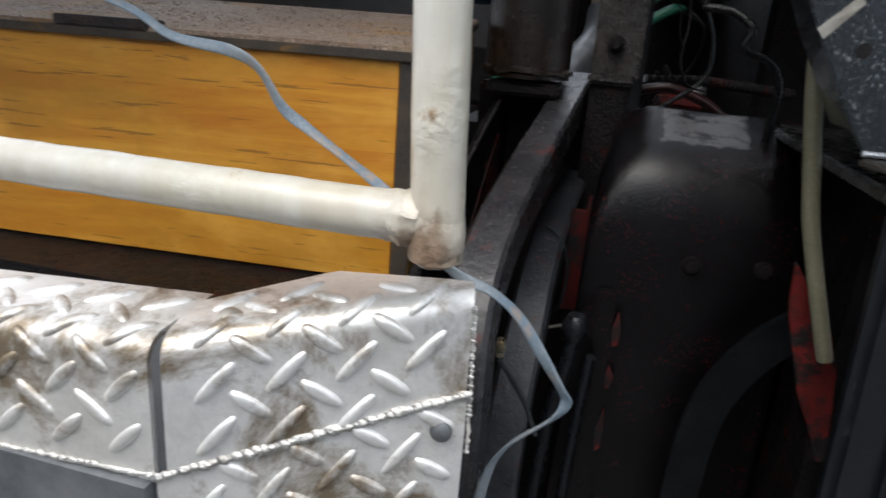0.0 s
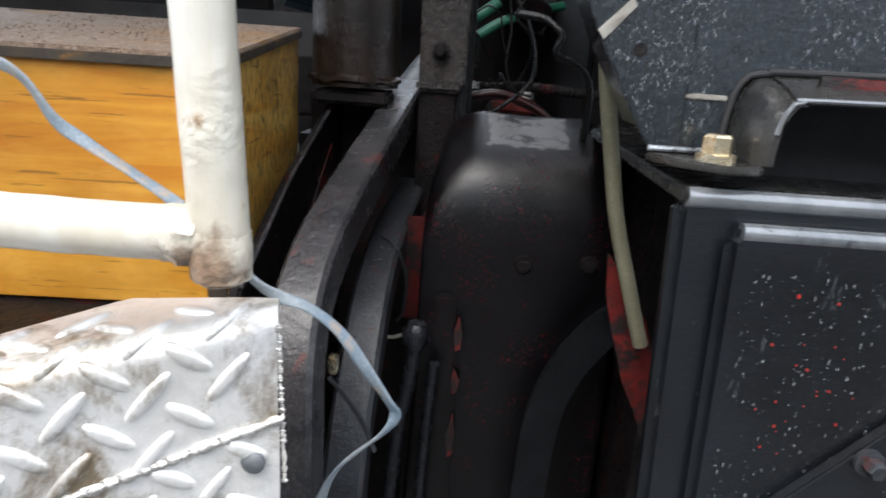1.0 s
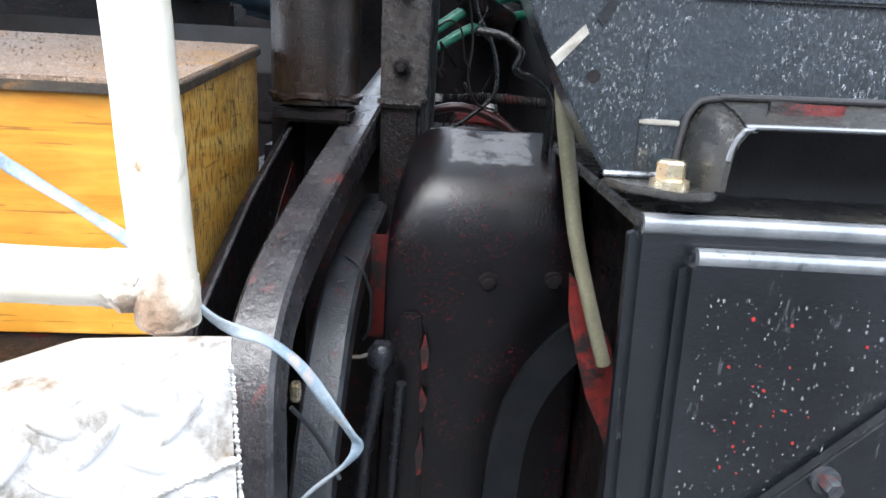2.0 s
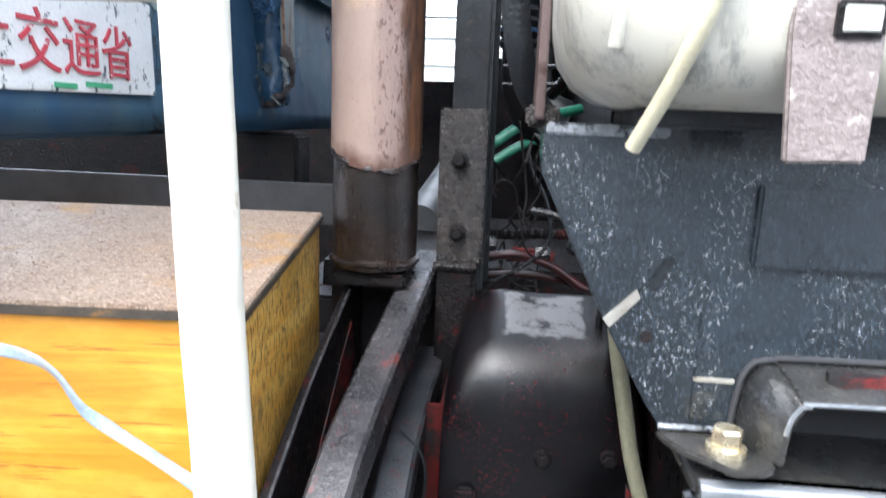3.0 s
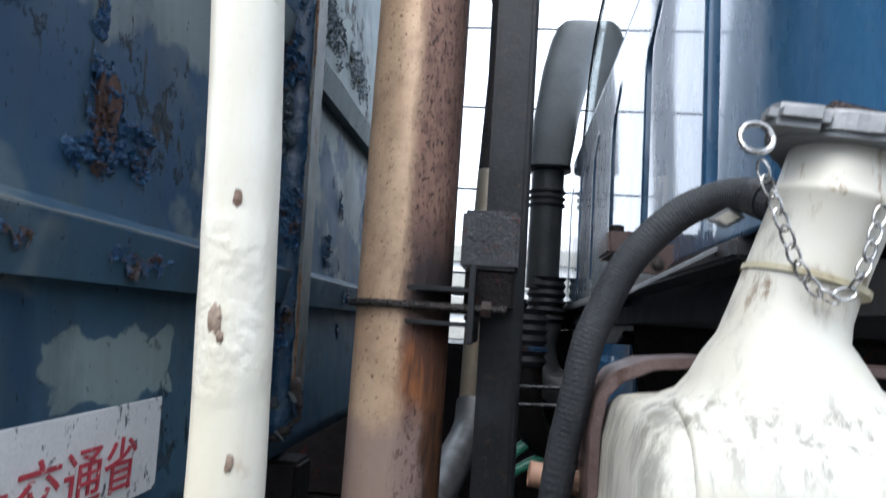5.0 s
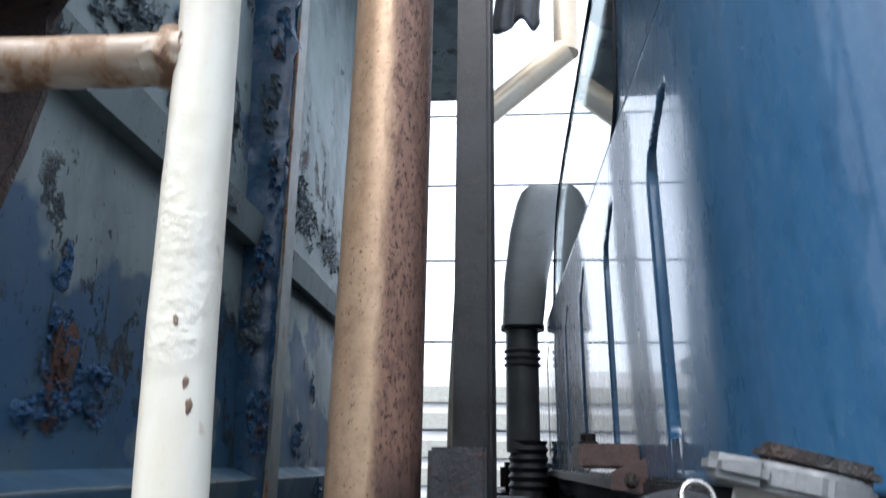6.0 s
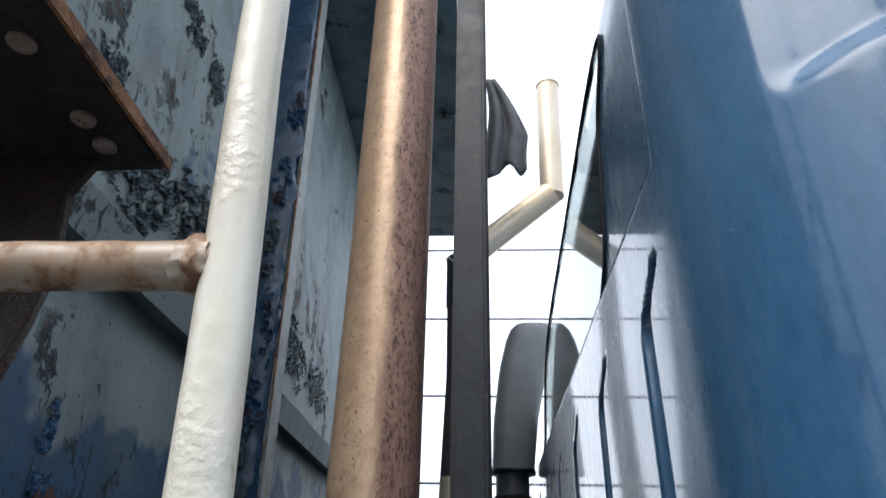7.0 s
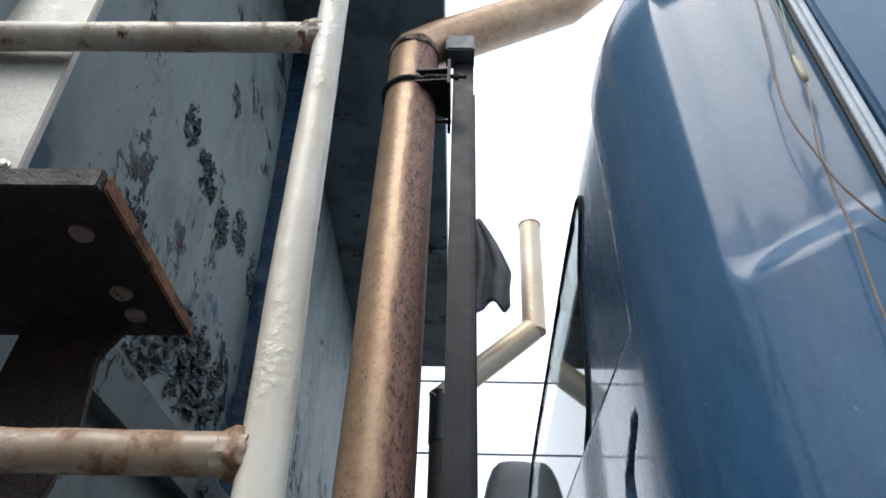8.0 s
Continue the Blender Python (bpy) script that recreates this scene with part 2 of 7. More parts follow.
rust_brown = surface("bare_rust", (0.060, 0.028, 0.021), (0.095, 0.045, 0.032), (0.028, 0.013, 0.010), (0.7, 0.9), scale=40, spot_scale=60, spot_cut=(0.5, 0.6), bump_scale=160, bump_by=0.8, bump_distance=0.004)
bracket_rust = surface("rusted_bracket", (0.016, 0.011, 0.011), (0.052, 0.027, 0.019), (0.012, 0.012, 0.013), (0.45, 0.75), scale=22, spot_scale=11, spot_cut=(0.46, 0.60), bump_scale=110, bump_by=0.9, bump_distance=0.004, grain=0.6)
rust_edge = surface("bright_rust_edge", (0.26, 0.125, 0.055), (0.14, 0.06, 0.028), (0.05, 0.022, 0.014), (0.6, 0.85), scale=60, spot_scale=50, spot_cut=(0.52, 0.6), bump_scale=200, bump_by=0.8)
# pale metal that paints highlights along bent edges, broken up like wear
worn_highlight = surface("worn_edge_highlight", (0.34, 0.36, 0.38), (0.14, 0.15, 0.16), (0.02, 0.022, 0.025), (0.22, 0.42), 0.5, scale=70, spot_scale=110, spot_cut=(0.50, 0.58))
dull_primer = surface("oily_red_primer", (0.085, 0.009, 0.008), (0.045, 0.007, 0.006), (0.010, 0.009, 0.009), (0.35, 0.6), scale=40, spot_scale=38, spot_cut=(0.44, 0.54), bump_by=0.5, specular=0.25)
red_chip = surface("red_chip", (0.28, 0.014, 0.012), (0.16, 0.010, 0.009), None, (0.4, 0.6), scale=200)
# paler than the black paint, so bent edges carry a painted highlight
edge_highlight = surface("wet_edge_highlight", (0.20, 0.21, 0.22), (0.09, 0.10, 0.11), (0.02, 0.022, 0.025), (0.10, 0.22), 0.35, scale=30, spot_scale=60, spot_cut=(0.60, 0.68), bump_scale=120, bump_by=0.15, coat=0.8)
bolt_end = surface("rough_bolt_end", (0.34, 0.27, 0.24), (0.22, 0.17, 0.15), (0.07, 0.04, 0.03), (0.65, 0.85), scale=120, spot_scale=180, spot_cut=(0.55, 0.62), bump_scale=300, bump_by=0.9)
zinc = surface("pale_zinc", (0.55, 0.53, 0.47), (0.34, 0.31, 0.26), (0.18, 0.1, 0.06), (0.3, 0.5), 0.7, scale=40)
gold_zinc = surface("yellow_zinc", (0.74, 0.62, 0.40), (0.80, 0.74, 0.58), None, (0.2, 0.35), 0.9, scale=60)
chrome = surface("chain_steel", (0.42, 0.42, 0.41), (0.26, 0.25, 0.24), (0.2, 0.15, 0.1), (0.15, 0.35), 1.0, scale=80)
cable = surface("grey_cable", (0.15, 0.205, 0.255), (0.25, 0.275, 0.29), (0.36, 0.27, 0.20), (0.45, 0.65), scale=24, spot_scale=17, spot_cut=(0.53, 0.62))
olive = surface("olive_hose", (0.135, 0.13, 0.085), (0.18, 0.17, 0.115), (0.07, 0.065, 0.04), (0.35, 0.55), scale=18)
green = surface("green_hose", (0.02, 0.16, 0.095), (0.06, 0.30, 0.20), None, (0.25, 0.4), scale=14)
grey_pipe = surface("grey_elbow", (0.25, 0.25, 0.25), (0.14, 0.14, 0.14), (0.06, 0.05, 0.04), (0.35, 0.55), 0.4, scale=14)
white_far = surface("white_shutter", (0.75, 0.76, 0.76), (0.66, 0.67, 0.68), None, (0.5, 0.7), scale=4)
asphalt = surface("asphalt", (0.052, 0.052, 0.053), (0.068, 0.067, 0.064), (0.03, 0.03, 0.03), (0.75, 0.9), scale=1.2, spot_scale=2, bump_scale=90, bump_by=0.5)
concrete = surface("unseen_wall_concrete", (0.24, 0.235, 0.225), (0.19, 0.185, 0.175), (0.16, 0.155, 0.145), (0.7, 0.9), scale=1.5, spot_scale=3, bump_scale=60, bump_by=0.4)
cloth_dark = surface("dark_tarpaulin", (0.035, 0.037, 0.042), (0.07, 0.073, 0.08), None, (0.6, 0.8), scale=10, bump_scale=60, bump_by=0.3)
sign_white = surface("sign_white", (0.74, 0.75, 0.74), (0.68, 0.69, 0.68), (0.02, 0.03, 0.04), (0.4, 0.6), scale=20, spot_scale=95, spot_cut=(0.60, 0.63), spot_stretch=(1, 1, 0.45), bump_by=0.2)
sign_red = surface("sign_red", (0.48, 0.05, 0.07), (0.40, 0.06, 0.08), (0.7, 0.68, 0.66), (0.4, 0.6), scale=40, spot_scale=120, spot_cut=(0.59, 0.63))
sign_green = surface("sign_green", (0.05, 0.32, 0.16), (0.1, 0.38, 0.2), None, (0.4, 0.6), scale=40)
pale_metal = surface("pale_side_metal", (0.42, 0.42, 0.38), (0.33, 0.33, 0.31), (0.62, 0.62, 0.58), (0.4, 0.55), 0.3, scale=16, spot_scale=26, spot_cut=(0.63, 0.66), bump_by=0.3)


def exhaust_metal(name, axis_x):
    """Tan heat-bleached steel, with a band of purple-brown scale on the cab side and dark soot at its ends."""
    m, n, l, b = material(name)
    tan = blend(n, l, ramp(n, l, tex_noise(n, l, 7, stretch=(1, 1, 0.35)), 0.35, 0.68), (0.60, 0.43, 0.285), (0.52, 0.31, 0.18))
    tan = blend(n, l, ramp(n, l, tex_noise(n, l, 260, 4, 0.65), 0.60, 0.65), tan, (0.22, 0.12, 0.075))
    tan = blend(n, l, times(n, l, ramp(n, l, tex_noise(n, l, 34, 7, 0.75), 0.42, 0.68), 0.55), tan, (0.25, 0.15, 0.10))
    tan = blend(n, l, times(n, l, ramp(n, l, tex_noise(n, l, 420, 3, 0.7), 0.48, 0.7), 0.3), tan, (0.52, 0.42, 0.31))
    scale_col = blend(n, l, ramp(n, l, tex_noise(n, l, 110, 8, 0.75, (1, 1, 0.35)), 0.46, 0.62), (0.27, 0.155, 0.115), (0.155, 0.085, 0.065))
    cracks = ramp(n, l, tex_noise(n, l, 330, 6, 0.75, (1, 1, 0.45)), 0.545, 0.575)
    scale_col = blend(n, l, cracks, scale_col, (0.045, 0.024, 0.02))
    co, sep, add, nz = n.new("ShaderNodeTexCoord"), n.new("ShaderNodeSeparateXYZ"), n.new("ShaderNodeMath"), n.new("ShaderNodeMath")
    l.new(co.outputs["Object"], sep.inputs["Vector"])
    nz.operation = "MULTIPLY_ADD"
    l.new(tex_noise(n, l, 46, 8, 0.72, (1, 1, 0.35)), nz.inputs[0])
    nz.inputs[1].default_value = 0.024
    l.new(sep.outputs["X"], nz.inputs[2])
    band = ramp(n, l, nz.outputs[0], 0.5, 0.510)
    add.operation = "ADD"
    add.inputs[1].default_value = 0.5 - 0.012 - 0.003 - axis_x
    l.new(nz.outputs[0], add.inputs[0])
    l.new(add.outputs[0], band.node.inputs["Fac"])
    col = blend(n, l, band, tan, scale_col)

    def zone(a, b, c, d):
        rise, fall, both = n.new("ShaderNodeMapRange"), n.new("ShaderNodeMapRange"), n.new("ShaderNodeMath")
        wob = n.new("ShaderNodeMath")
        wob.operation = "MULTIPLY_ADD"
        l.new(tex_noise(n, l, 24, 5, 0.6, (1, 1, 0.5)), wob.inputs[0])
        wob.inputs[1].default_value = 0.05
        l.new(sep.outputs["Z"], wob.inputs[2])
        for node, lo, hi in ((rise, a, b), (fall, d, c)):
            l.new(wob.outputs[0], node.inputs["Value"])
            node.inputs["From Min"].default_value, node.inputs["From Max"].default_value = lo + 0.025, hi + 0.025
        both.operation = "MULTIPLY"
        l.new(rise.outputs["Result"], both.inputs[0])
        l.new(fall.outputs["Result"], both.inputs[1])
        return both.outputs[0]

    low = zone(1.2, 1.25, 1.48, 1.50)
    specks = ramp(n, l, tex_noise(n, l, 260, 5, 0.65, (1, 1, 0.4)), 0.56, 0.60)
    field = blend(n, l, times(n, l, times(n, l, specks, band), 0.85), (0.33, 0.24, 0.21), (0.085, 0.048, 0.038))
    col = blend(n, l, times(n, l, low, 0.8), col, field)
    flank = n.new("ShaderNodeMath")
    flank.operation = "ADD"
    flank.inputs[1].default_value = 0.5 - 0.012 - 0.026 - axis_x
    l.new(nz.outputs[0], flank.inputs[0])
    rusty = ramp(n, l, flank.outputs[0], 0.5, 0.506)
    streaks = blend(n, l, ramp(n, l, tex_noise(n, l, 90, 6, 0.7, (1, 1, 0.15)), 0.42, 0.60), (0.045, 0.020, 0.012), (0.15, 0.062, 0.025))
    col = blend(n, l, times(n, l, zone(1.2, 1.25, 1.57, 1.60), rusty), col, streaks)
    col = blend(n, l, times(n, l, zone(1.50, 1.515, 1.56, 1.59), band), col, blend(n, l, ramp(n, l, tex_noise(n, l, 60, 5, 0.65, (1, 1, 0.12)), 0.44, 0.56), (0.12, 0.05, 0.028), (0.30, 0.115, 0.042)))
    col = blend(n, l, times(n, l, zone(1.555, 1.60, 1.62, 1.68), band), col, (0.035, 0.025, 0.026))
    col = blend(n, l, zone(1.30, 1.32, 1.345, 1.36), col, (0.12, 0.062, 0.045))
    l.new(col, b.inputs["Base Color"])
    b.inputs["Metallic"].default_value = 0.3
    l.new(ramp(n, l, band, 0, 1, (0.36, 0.36, 0.36, 1), (0.52, 0.52, 0.52, 1)), b.inputs["Roughness"])
    bump(n, l, b, times(n, l, tex_noise(n, l, 110, 8, 0.75, (1, 1, 0.35)), ramp(n, l, band, 0, 1, (0.16, 0.16, 0.16, 1), (1, 1, 1, 1))), 0.8, 0.004)
    return m


pipe_metal = exhaust_metal("exhaust_metal", 0.003)
elbow_metal = exhaust_metal("elbow_metal", 0.40)
pipe_low = surface("sooty_exhaust", (0.012, 0.008, 0.007), (0.034, 0.021, 0.015), (0.010, 0.008, 0.007), (0.20, 0.42), 0.2, scale=16, spot_scale=12, spot_cut=(0.48, 0.60), bump_scale=140, bump_by=0.5, stretch=(1, 1, 0.3))
stack_metal = surface("thin_exhaust", (0.56, 0.50, 0.40), (0.50, 0.38, 0.25), (0.66, 0.64, 0.58), (0.3, 0.5), 0.4, scale=5, bump_scale=150, bump_by=0.2)


def body_paint():
    """Dull blue-grey body paint, paler towards the top in broad patches, with flakes of bright blue and rust."""
    m, n, l, b = material("body_paint")
    co, sep, up = n.new("ShaderNodeTexCoord"), n.new("ShaderNodeSeparateXYZ"), n.new("ShaderNodeMath")
    l.new(co.outputs["Object"], sep.inputs["Vector"])
    up.operation = "MULTIPLY_ADD"
    l.new(sep.outputs["Z"], up.inputs[0])
    up.inputs[1].default_value = 0.34
    shift = n.new("ShaderNodeMath")
    shift.operation = "SUBTRACT"
    l.new(tex_noise(n, l, 4.2, 4, 0.55), shift.inputs[0])
    shift.inputs[1].default_value = 0.62
    l.new(shift.outputs[0], up.inputs[2])
    patches = ramp(n, l, up.outputs[0], 0.455, 0.490)
    col = blend(n, l, patches, (0.024, 0.066, 0.125), (0.155, 0.195, 0.204))
    tone = ramp(n, l, tex_noise(n, l, 3.3, 3, 0.5), 0.50, 0.53)
    lower = n.new("ShaderNodeMapRange")
    lower.inputs["From Min"].default_value, lower.inputs["From Max"].default_value = 1.75, 1.60
    l.new(sep.outputs["Z"], lower.inputs["Value"])
    col = blend(n, l, times(n, l, tone, times(n, l, lower.outputs["Result"], 0.9)), col, (0.045, 0.100, 0.150))
    col = blend(n, l, times(n, l, ramp(n, l, tex_noise(n, l, 9, 8, 0.7), 0.52, 0.72), 0.35), col, (0.115, 0.135, 0.10))
    # one worn field of paler undercoat above the sign
    wob, nz, split, field = n.new("ShaderNodeVectorMath"), n.new("ShaderNodeTexNoise"), n.new("ShaderNodeSeparateXYZ"), None
    wob.operation = "MULTIPLY_ADD"
    nz.inputs["Scale"].default_value, nz.inputs["Detail"].default_value = 16, 6
    l.new(co.outputs["Object"], nz.inputs["Vector"])
    l.new(nz.outputs["Color"], wob.inputs[0])
    wob.inputs[1].default_value = (0.0, 0.09, 0.06)
    l.new(co.outputs["Object"], wob.inputs[2])
    l.new(wob.outputs["Vector"], split.inputs["Vector"])
    for axis, lo, hi in (("Y", 0.335, 0.530), ("Z", 1.521, 1.580)):
        for a, c in ((lo, lo + 0.003), (hi, hi - 0.003)):
            r = n.new("ShaderNodeMapRange")
            l.new(split.outputs[axis], r.inputs["Value"])
            r.inputs["From Min"].default_value, r.inputs["From Max"].default_value = a, c
            field = times(n, l, field, r.outputs["Result"]) if field else r.outputs["Result"]
    col = blend(n, l, times(n, l, field, 0.9), col, (0.23, 0.29, 0.285))
    broken = tex_noise(n, l, 15, 9, 0.72, (1, 1, 0.8))
    cluster = ramp(n, l, tex_noise(n, l, 4.6, 3, 0.55), 0.535, 0.60)
    flake = times(n, l, ramp(n, l, broken, 0.555, 0.57), cluster)
    col = blend(n, l, flake, col, (0.026, 0.050, 0.066))
    rust = times(n, l, ramp(n, l, broken, 0.60, 0.63), cluster)
    col = blend(n, l, rust, col, (0.070, 0.030, 0.016))
    rain = times(n, l, ramp(n, l, tex_noise(n, l, 30, 6, 0.7, (1, 1, 0.10)), 0.46, 0.68), 0.20)
    col = blend(n, l, rain, col, (0.075, 0.090, 0.070))
    stain = times(n, l, ramp(n, l, tex_noise(n, l, 7, 6, 0.65, (1, 1, 0.45)), 0.50, 0.62), 0.4)
    col = blend(n, l, stain, col, (0.018, 0.030, 0.045))
    pits = ramp(n, l, tex_noise(n, l, 170, 3, 0.6, (1, 1, 0.6)), 0.665, 0.69)
    col = blend(n, l, times(n, l, pits, 0.85), col, (0.008, 0.014, 0.02))
    drips = ramp(n, l, tex_noise(n, l, 85, 4, 0.6, (1, 1, 0.22)), 0.62, 0.65)
    col = blend(n, l, times(n, l, drips, cluster), col, (0.012, 0.018, 0.022))
    l.new(col, b.inputs["Base Color"])
    l.new(ramp(n, l, tex_noise(n, l, 20, 5), 0.3, 0.7, (0.50, 0.50, 0.50, 1), (0.7, 0.7, 0.7, 1)), b.inputs["Roughness"])
    b.inputs["Specular IOR Level"].default_value = 0.24
    bump(n, l, b, times(n, l, tex_noise(n, l, 90, 6, 0.7), flake), 1.0, 0.02)
    return m


body_mat = body_paint()
body_pale = surface("worn_pale_paint", (0.17, 0.19, 0.185), (0.11, 0.13, 0.135), (0.12, 0.06, 0.025), (0.35, 0.55), scale=14, spot_scale=30, spot_cut=(0.56, 0.64), spot_stretch=(1, 1, 0.3))
flaked = surface("flaked_blue_paint", (0.045, 0.075, 0.098), (0.110, 0.150, 0.170), (0.075, 0.080, 0.040), (0.40, 0.65), scale=60, spot_scale=26, spot_cut=(0.56, 0.64), bump_scale=130, bump_by=1.0, bump_distance=0.008, grain=0.35)
post_blue = surface("blistered_post_paint", (0.010, 0.034, 0.072), (0.020, 0.060, 0.112), (0.10, 0.055, 0.018), (0.16, 0.36), scale=10, spot_scale=16, spot_cut=(0.60, 0.66), bump_scale=70, bump_by=0.4, bump_distance=0.004, grain=0.15, spot_stretch=(1, 1, 0.25))
flaked_bright = surface("flaked_bright_blue_paint", (0.010, 0.060, 0.16), (0.05, 0.13, 0.24), (0.055, 0.025, 0.014), (0.2, 0.4), scale=50, spot_scale=26, spot_cut=(0.50, 0.58), bump_scale=110, bump_by=1.0, bump_distance=0.008, grain=0.4)


def cab_paint():
    """Glossy dark blue paint, chalked in fine vertical streaks."""
    m, n, l, b = material("cab_blue_paint")
    streak = tex_noise(n, l, 34, 6, 0.7, (1, 1, 0.12))
    col = blend(n, l, ramp(n, l, tex_noise(n, l, 3.5, 4, 0.6, (1, 1, 0.5)), 0.3, 0.7), (0.021, 0.084, 0.180), (0.028, 0.096, 0.195))
    col = blend(n, l, times(n, l, ramp(n, l, streak, 0.45, 0.8), 0.14), col, (0.09, 0.18, 0.30))
    mottle = ramp(n, l, tex_noise(n, l, 160, 5, 0.7, (1, 1, 0.5)), 0.42, 0.72)
    col = blend(n, l, times(n, l, mottle, 0.34), col, (0.085, 0.16, 0.25))
    grubby = ramp(n, l, tex_noise(n, l, 55, 6, 0.7, (1, 1, 0.22)), 0.48, 0.66)
    col = blend(n, l, times(n, l, grubby, 0.45), col, (0.012, 0.045, 0.10))
    chips = ramp(n, l, tex_noise(n, l, 110, 4, 0.6), 0.74, 0.76)
    col = blend(n, l, chips, col, (0.25, 0.33, 0.4))
    l.new(col, b.inputs["Base Color"])
    l.new(ramp(n, l, tex_noise(n, l, 30, 4, 0.6, (1, 1, 0.4)), 0.3, 0.8, (0.24, 0.24, 0.24, 1), (0.34, 0.34, 0.34, 1)), b.inputs["Roughness"])
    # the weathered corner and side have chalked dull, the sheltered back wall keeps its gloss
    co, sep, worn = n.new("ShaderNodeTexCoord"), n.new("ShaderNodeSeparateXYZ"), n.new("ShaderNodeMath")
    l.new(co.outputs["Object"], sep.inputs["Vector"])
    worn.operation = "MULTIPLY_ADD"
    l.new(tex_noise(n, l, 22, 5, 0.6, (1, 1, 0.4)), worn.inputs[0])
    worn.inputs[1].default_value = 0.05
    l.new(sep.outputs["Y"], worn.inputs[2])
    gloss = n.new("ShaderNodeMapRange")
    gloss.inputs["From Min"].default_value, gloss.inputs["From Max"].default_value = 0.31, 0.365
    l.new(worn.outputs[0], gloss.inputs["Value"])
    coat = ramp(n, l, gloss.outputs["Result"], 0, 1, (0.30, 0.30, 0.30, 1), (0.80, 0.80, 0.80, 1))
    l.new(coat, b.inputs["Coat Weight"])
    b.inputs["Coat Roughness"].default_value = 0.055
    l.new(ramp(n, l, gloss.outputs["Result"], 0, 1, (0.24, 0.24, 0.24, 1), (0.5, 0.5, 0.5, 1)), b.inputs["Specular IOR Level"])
    # sky light painted in: colour paler in cloudy patches, more nearer the roof
    sky_lift, cloudy = n.new("ShaderNodeMapRange"), n.new("ShaderNodeMath")
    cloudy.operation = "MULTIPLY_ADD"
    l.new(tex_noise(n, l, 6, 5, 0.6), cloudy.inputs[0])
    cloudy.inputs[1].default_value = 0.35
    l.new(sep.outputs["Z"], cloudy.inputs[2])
    l.new(cloudy.outputs[0], sky_lift.inputs["Value"])
    sky_lift.inputs["From Min"].default_value, sky_lift.inputs["From Max"].default_value = 1.98, 2.55
    sky_lift.inputs["To Max"].default_value = 0.55
    lit_col = blend(n, l, sky_lift.outputs["Result"], col, (0.105, 0.195, 0.30))
    l.new(lit_col, b.inputs["Base Color"])
    return m


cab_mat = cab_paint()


def plywood(name, dirt, base=(0.70, 0.33, 0.035), other=(0.55, 0.20, 0.015)):
    m, n, l, b = material(name)
    grain = tex_noise(n, l, 40, 6, 0.65, (0.12, 0.12, 1.6), 0.6)
    col = blend(n, l, ramp(n, l, grain, 0.38, 0.64), base, other)
    col = blend(n, l, times(n, l, ramp(n, l, tex_noise(n, l, 16, 6, 0.65, (0.5, 0.5, 1)), 0.44, 0.62), 0.6), col, tuple(c * 0.6 for c in base))
    pale = ramp(n, l, tex_noise(n, l, 11, 5, 0.6, (0.6, 0.6, 1.3)), 0.50, 0.62)
    col = blend(n, l, times(n, l, pale, 0.5), col, tuple(min(0.85, c * 1.25 + 0.04) for c in base))
    lines = ramp(n, l, tex_noise(n, l, 110, 4, 0.55, (0.14, 0.14, 2.6)), 0.63, 0.66)
    col = blend(n, l, times(n, l, lines, 0.7), col, (0.20, 0.085, 0.018))
    grime = ramp(n, l, tex_noise(n, l, 300, 5, 0.7, (1, 1, 0.26)), 0.70 - dirt, 0.76 - dirt)
    col = blend(n, l, times(n, l, grime, 0.88), col, (0.055, 0.034, 0.018))
    damp = ramp(n, l, tex_noise(n, l, 9, 5, 0.6, (1, 1, 0.5)), 0.70 - dirt, 0.84 - dirt)
    col = blend(n, l, times(n, l, damp, 0.4), col, (0.22, 0.12, 0.04))
    l.new(col, b.inputs["Base Color"])
    b.inputs["Roughness"].default_value = 0.42
    bump(n, l, b, grain, 0.15, 0.001)
    return m


ply_front, ply_side = plywood("plywood_varnished", 0.0), plywood("plywood_grimy", 0.185, (0.70, 0.42, 0.10), (0.60, 0.28, 0.033))
ply_top = surface("dusty_plywood", (0.30, 0.205, 0.145), (0.37, 0.28, 0.21), (0.44, 0.23, 0.06), (0.7, 0.9), scale=14, spot_scale=9, spot_cut=(0.56, 0.72), bump_scale=140, bump_by=1.0, bump_distance=0.006, grain=0.8)
ply_edge = surface("dark_wet_edge", (0.035, 0.028, 0.022), (0.075, 0.055, 0.035), (0.17, 0.085, 0.025), (0.5, 0.7), scale=40, spot_scale=40, spot_cut=(0.6, 0.66))


